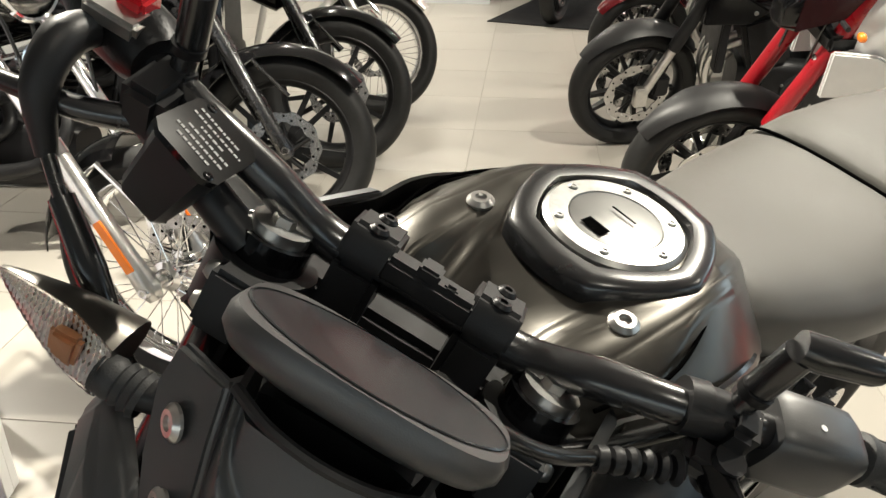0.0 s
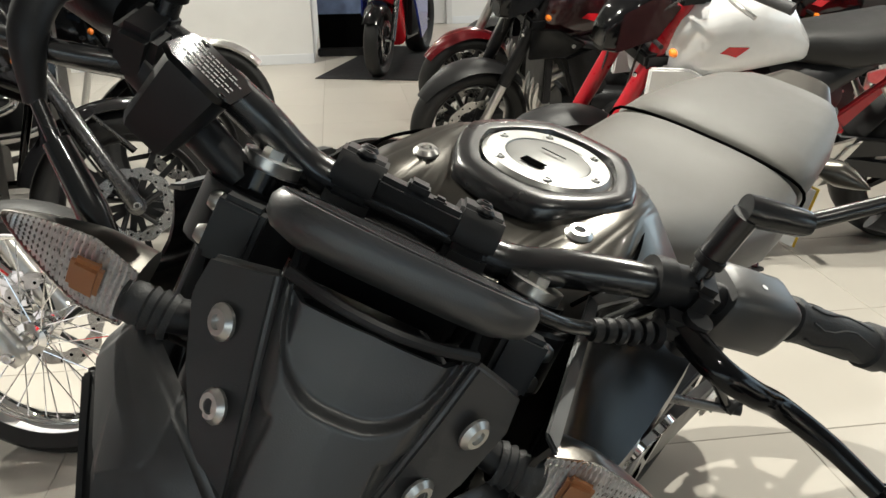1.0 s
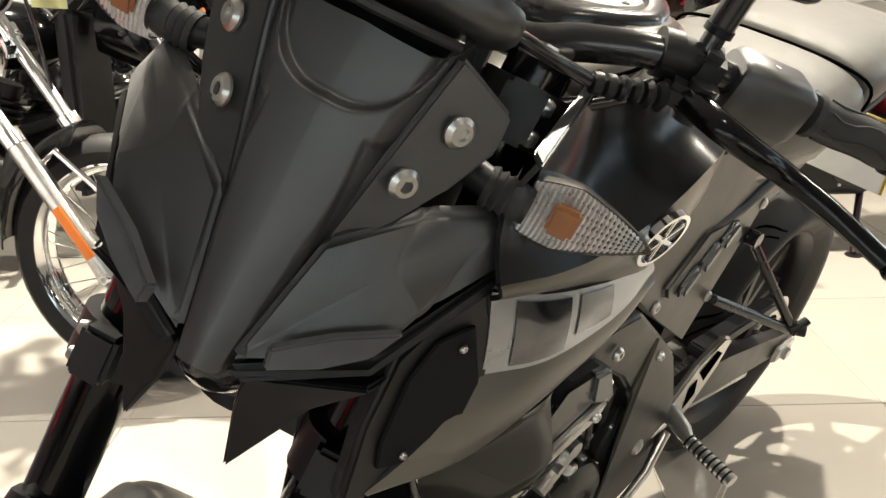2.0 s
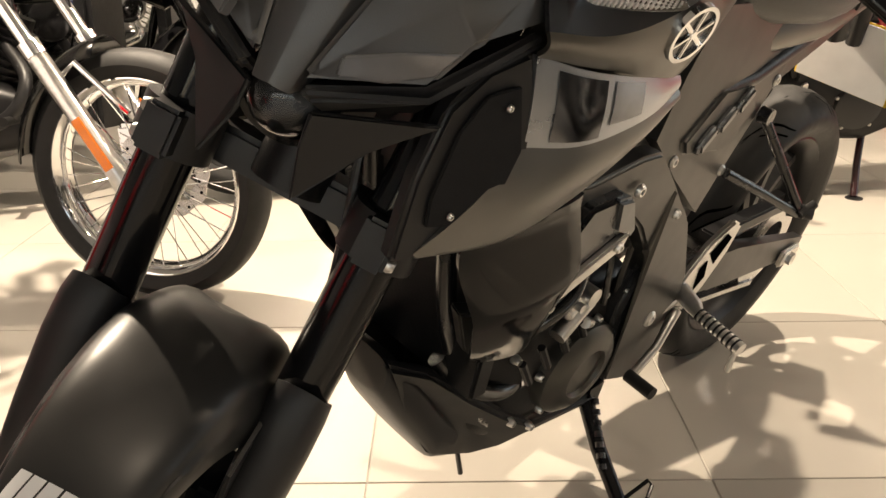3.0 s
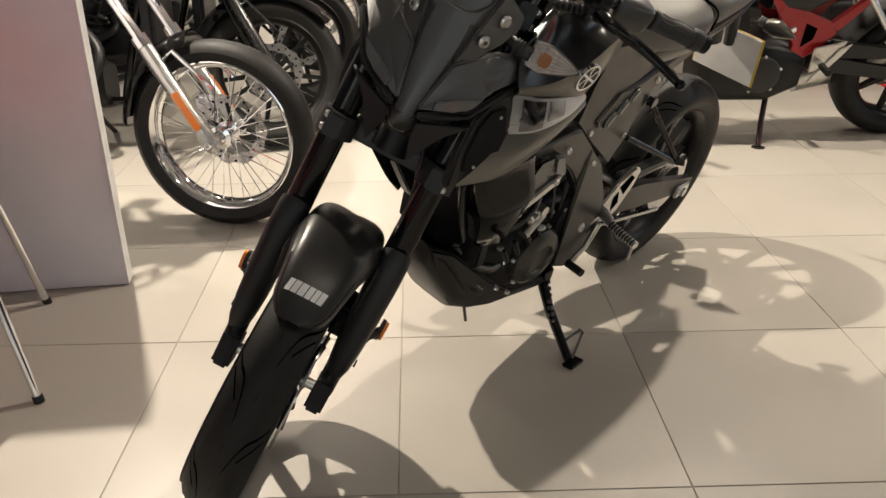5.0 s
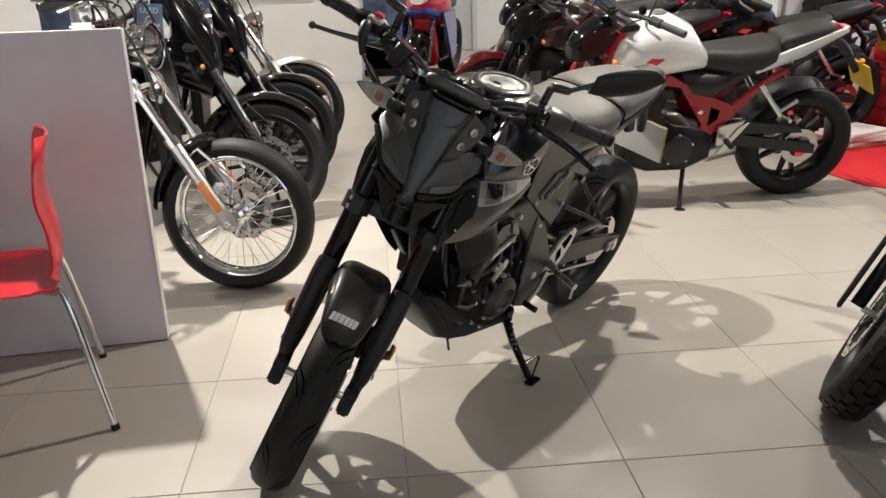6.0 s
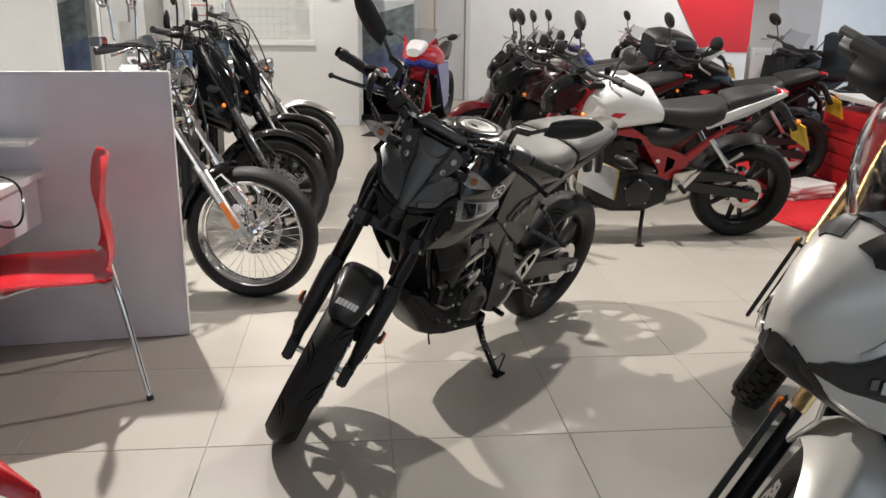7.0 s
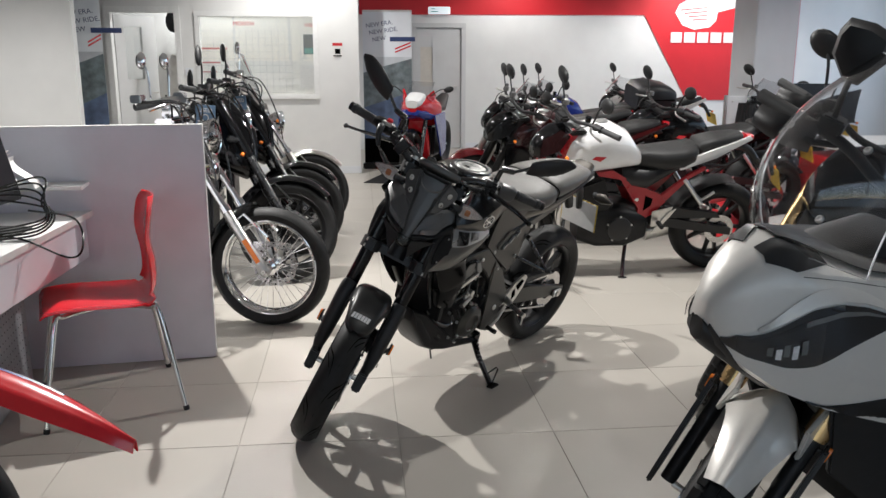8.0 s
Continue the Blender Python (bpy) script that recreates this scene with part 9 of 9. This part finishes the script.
# ---- office, banners and notices ----
# Area lamp without a fixture, added to brighten the office interior.
lamp("office_fill", "AREA", 40, (1.0, 0.93, 0.82), pose(-2.0, 8.3, CEIL - 0.05), size=1.2, size_y=0.6)
wb = thing("wall_planner", at(0, 8.55, 0), "large white wall planner ruled in a grid", "whiteboard")
part("board", box(-2.35, -0.55, 0.0, 0.02, 0.742, 2.06, 0.003), mat("planner_white", (0.80, 0.79, 0.75), 0.35, vary=0.03), wb, smooth=0)
part("rule", many(*[box(-2.28 + 0.085 * k, -2.277 + 0.085 * k, -0.0015, -0.0005, 0.95, 1.78) for k in range(16)], *[box(-2.30, -0.98, -0.0015, -0.0005, 0.95 + 0.09 * k, 0.953 + 0.09 * k) for k in range(10)], *[box(-0.93 + 0.05 * k, -0.928 + 0.05 * k, -0.0015, -0.0005, 1.4, 1.78) for k in range(7)], *[box(-0.93, -0.60, -0.0015, -0.0005, 1.4 + 0.063 * k, 1.402 + 0.063 * k) for k in range(7)]), mat("grey_rule", (0.45, 0.45, 0.46), 0.6), wb, smooth=0)
letters(wb, "lettering", "MONTH", 0.075, at(-1.62, -0.003, 1.83) @ pose(0, 0, 0, 90, 0, 0), REDP)
letters(wb, "lettering", "WEEK", 0.06, at(-0.74, -0.003, 1.82) @ pose(0, 0, 0, 90, 0, 0), REDP)
part("red_entry", many(box(-2.26, -1.85, -0.0025, -0.0018, 1.52, 1.545), box(-2.26, -1.95, -0.0025, -0.0018, 1.34, 1.36), box(-2.2, -2.0, -0.0025, -0.0018, 1.22, 1.235)), mat("faded_red", (0.55, 0.20, 0.20), 0.6), wb, smooth=0)
part("pocket", many(*[box(-2.30 + 0.20 * k, -2.14 + 0.20 * k, -0.01, -0.001, 1.95, 2.03) for k in range(9)]), mat("grey_pocket", (0.40, 0.38, 0.34), 0.5), wb, smooth=0)
part("poster", box(-0.84, -0.64, -0.006, -0.002, 1.46, 1.72), mat("slate_poster", (0.10, 0.12, 0.14), 0.5), wb, smooth=0)
part("poster_foot", box(-0.83, -0.65, -0.008, -0.0065, 1.47, 1.54), GREENP, wb, smooth=0)
part("sheet", box(-0.90, -0.60, -0.004, -0.0015, 1.0, 1.32), PAPER, wb, smooth=0)
part("tray", box(-1.1, -0.6, -0.06, 0.0, 0.86, 0.92, 0.003), PAPER, wb, smooth=0)
tb = thing("office_table", at(-2.35, 8.6, 0), "wooden side table with bottles", "table")
part("top", box(-0.45, 0.40, -0.30, 0.30, 0.70, 0.74, 0.004), WOOD, tb, smooth=0)
for x in (-0.42, 0.37):
    for y in (-0.27, 0.27):
        part("leg", box(x - 0.02, x + 0.02, y - 0.02, y + 0.02, 0, 0.70, 0.002), WOOD, tb, smooth=0)
for k, x in enumerate((-0.32, -0.22)):
    bt = thing("bottle", at(-2.35 + x, 8.45, 0.741), "small dark glass bottle on the side table", "bottle", "bottles on the side table")
    part("body", lathe([(0.0, 0.0), (0.0, 0.03), (0.11, 0.03), (0.15, 0.012), (0.19, 0.012), (0.19, 0)], 16, "Z"), mat("bottle_dark", (0.02, 0.03, 0.02), 0.1, coat=0.4), bt)
cab = thing("wall_cabinet", at(-2.35, 9.0, 1.45), "white wall cabinet in the office", "cabinet")
part("case", box(-0.35, 0.35, -0.15, 0.19, 0, 0.25, 0.004), WHITEP, cab, smooth=0)
hg = thing("hanging_bag", at(-2.42, 8.0, 1.95), "black bag hanging in the office doorway", "bag")
part("bag", ball(0.10, at(0, 0, -0.10), 16, 0.9, 0.6, 1.3), BLACKM, hg)
part("strap", tube([(0, 0, 0.0), (0.05, 0, -0.25), (0.02, 0, -0.45)], 0.008, 8, 4), BLACKM, hg)
part("hook", rod((0, 0, -0.02), (0, 0, 0.98), 0.004, 6), ALU, hg)
nb = thing("notice_board", at(-2.22, 8.9, 1.1), "tall narrow mirror board on the office wall", "board")
part("frame", box(-0.12, 0.12, -0.01, 0.02, 0, 0.55, 0.004), ALUD, nb)
part("face", box(-0.11, 0.11, -0.014, -0.0105, 0.01, 0.54), PAPER, nb)

nt = thing("wall_notice", at(-0.36, OFF_Y - 0.003, 1.42), "small red and white notice on the office wall", "notice")
part("sheet", box(-0.06, 0.06, -0.003, 0.0, 0.0, 0.17), PAPER, nt, smooth=0)
part("head", box(-0.06, 0.06, -0.005, -0.0035, 0.135, 0.17), REDP, nt, smooth=0)
part("bar", many(box(-0.03, 0.035, -0.005, -0.0035, 0.04, 0.10), box(-0.05, 0.05, -0.005, -0.0035, 0.01, 0.025)), GROOVE, nt, smooth=0)
sw = thing("light_switch", at(-2.13, OFF_Y - 0.002, 1.25), "square grey light switch plate", "switch")
part("plate", box(-0.045, 0.045, -0.01, 0.0, -0.045, 0.045, 0.003), WALLG, sw)


def banner(m, label, w, h, words):
    b = thing("roll_up_banner", m, label, "banner", "roll-up banners")
    part("sheet", box(-w / 2, w / 2, -0.002, 0.002, 0.08, h), BANNERM, b, smooth=0)
    part("print_top", box(-w / 2, w / 2, -0.0035, -0.0025, h * 0.72, h), mat("pale_print", (0.70, 0.73, 0.77), 0.5, vary=0.1, scale=3), b, smooth=0)
    part("print_hill", prism([(-w / 2, h * 0.62), (-w * 0.1, h * 0.66), (w / 2, h * 0.71), (w / 2, h * 0.50), (-w / 2, h * 0.40)], -0.0035, -0.0025, 0), mat("hill_print", (0.13, 0.16, 0.17), 0.5, vary=0.6, scale=12), b, "printed hillside", 0)
    part("print_road", prism([(-w / 2, h * 0.40), (w / 2, h * 0.50), (w / 2, h * 0.2), (-w / 2, h * 0.2)], -0.0035, -0.0025, 0), mat("road_print", (0.10, 0.14, 0.24), 0.5, vary=0.4, scale=9), b, smooth=0)
    part("print_foot", box(-w / 2, w / 2, -0.0035, -0.0025, 0.08, h * 0.2), NAVY if words == 0 else GROOVE, b, smooth=0)
    part("stripe", many(*[prism([(w * 0.16, h * 0.775 - 0.04 * k), (w * 0.48, h * 0.815 - 0.04 * k), (w * 0.48, h * 0.805 - 0.04 * k), (w * 0.16, h * 0.765 - 0.04 * k)], -0.005, -0.004, 0) for k in range(2)]), REDP, b, smooth=0)
    tm = pose(0, 0, 0, 90, 0, 0)
    for k, tx in enumerate(("NEW ERA.", "NEW RIDE.", "NEW")):
        letters(b, "lettering", tx, 0.075, at(-w * 0.43 + 0.04 * k, -0.0045, h * 0.90 - 0.085 * k) @ tm @ Matrix.Rotation(radians(8), 4, "Z"), NAVY, align="LEFT")
    part("word_bar", box(-w * 0.43 + 0.30, -w * 0.43 + 0.62, -0.005, -0.0042, h * 0.90 - 0.165, h * 0.90 - 0.11), NAVY, b, "dark word bar", 0)
    part("cassette", box(-w / 2 - 0.02, w / 2 + 0.02, -0.05, 0.05, 0.0, 0.08, 0.01), ALUD, b)
    part("top_rail", box(-w / 2, w / 2, -0.008, 0.008, h - 0.005, h + 0.02, 0.003), ALU, b)
    part("pole", rod((0, 0.03, 0.05), (0, 0.03, h), 0.01, 8), ALU, b)
    return b


banner(at(0.26, 7.75, 0) @ Matrix.Rotation(radians(-6), 4, "Z"), "grey road-scene roll-up banner with slogan lettering", 0.62, 1.98, 1)
banner(at(-3.16, 6.75, 0) @ Matrix.Rotation(radians(12), 4, "Z"), "navy-footed roll-up banner with slogan lettering", 0.44, 2.05, 0)

# ---- floor tiles ----
def tile_mesh():
    bm = box(-0.2987, 0.2987, -0.3037, 0.3037, -0.012, 0.0, 0.0)
    top = [e for e in bm.edges if all(v.co.z > -0.001 for v in e.verts)]
    bmesh.ops.bevel(bm, geom=top, offset=0.0012, segments=1, affect="EDGES")
    me = bpy.data.meshes.new("tile")
    bm.to_mesh(me)
    bm.free()
    me.materials.append(TILE)
    return me


tile = tile_mesh()
far = bmesh.new()
for i in range(-12, 15):
    for j in range(-12, 21):
        x, y = 0.3 + 0.6 * i, -0.03 + 0.305 + 0.61 * j
        if not (X0 + 0.3 < x < X1 - 0.3 and Y0 + 0.3 < y < Y1 - 0.4):
            continue
        if -4.0 < x < 4.6 and -2.5 < y < 10.0:
            o = new("tile", tile)
            o.location = (x, y, 0)
            o.parent = floor
        else:
            merge(far, box(x - 0.2987, x + 0.2987, y - 0.3037, y + 0.3037, -0.012, 0))
o = part("far_tiles", far, TILE, floor, smooth=0)
o["kind"] = "stuff"
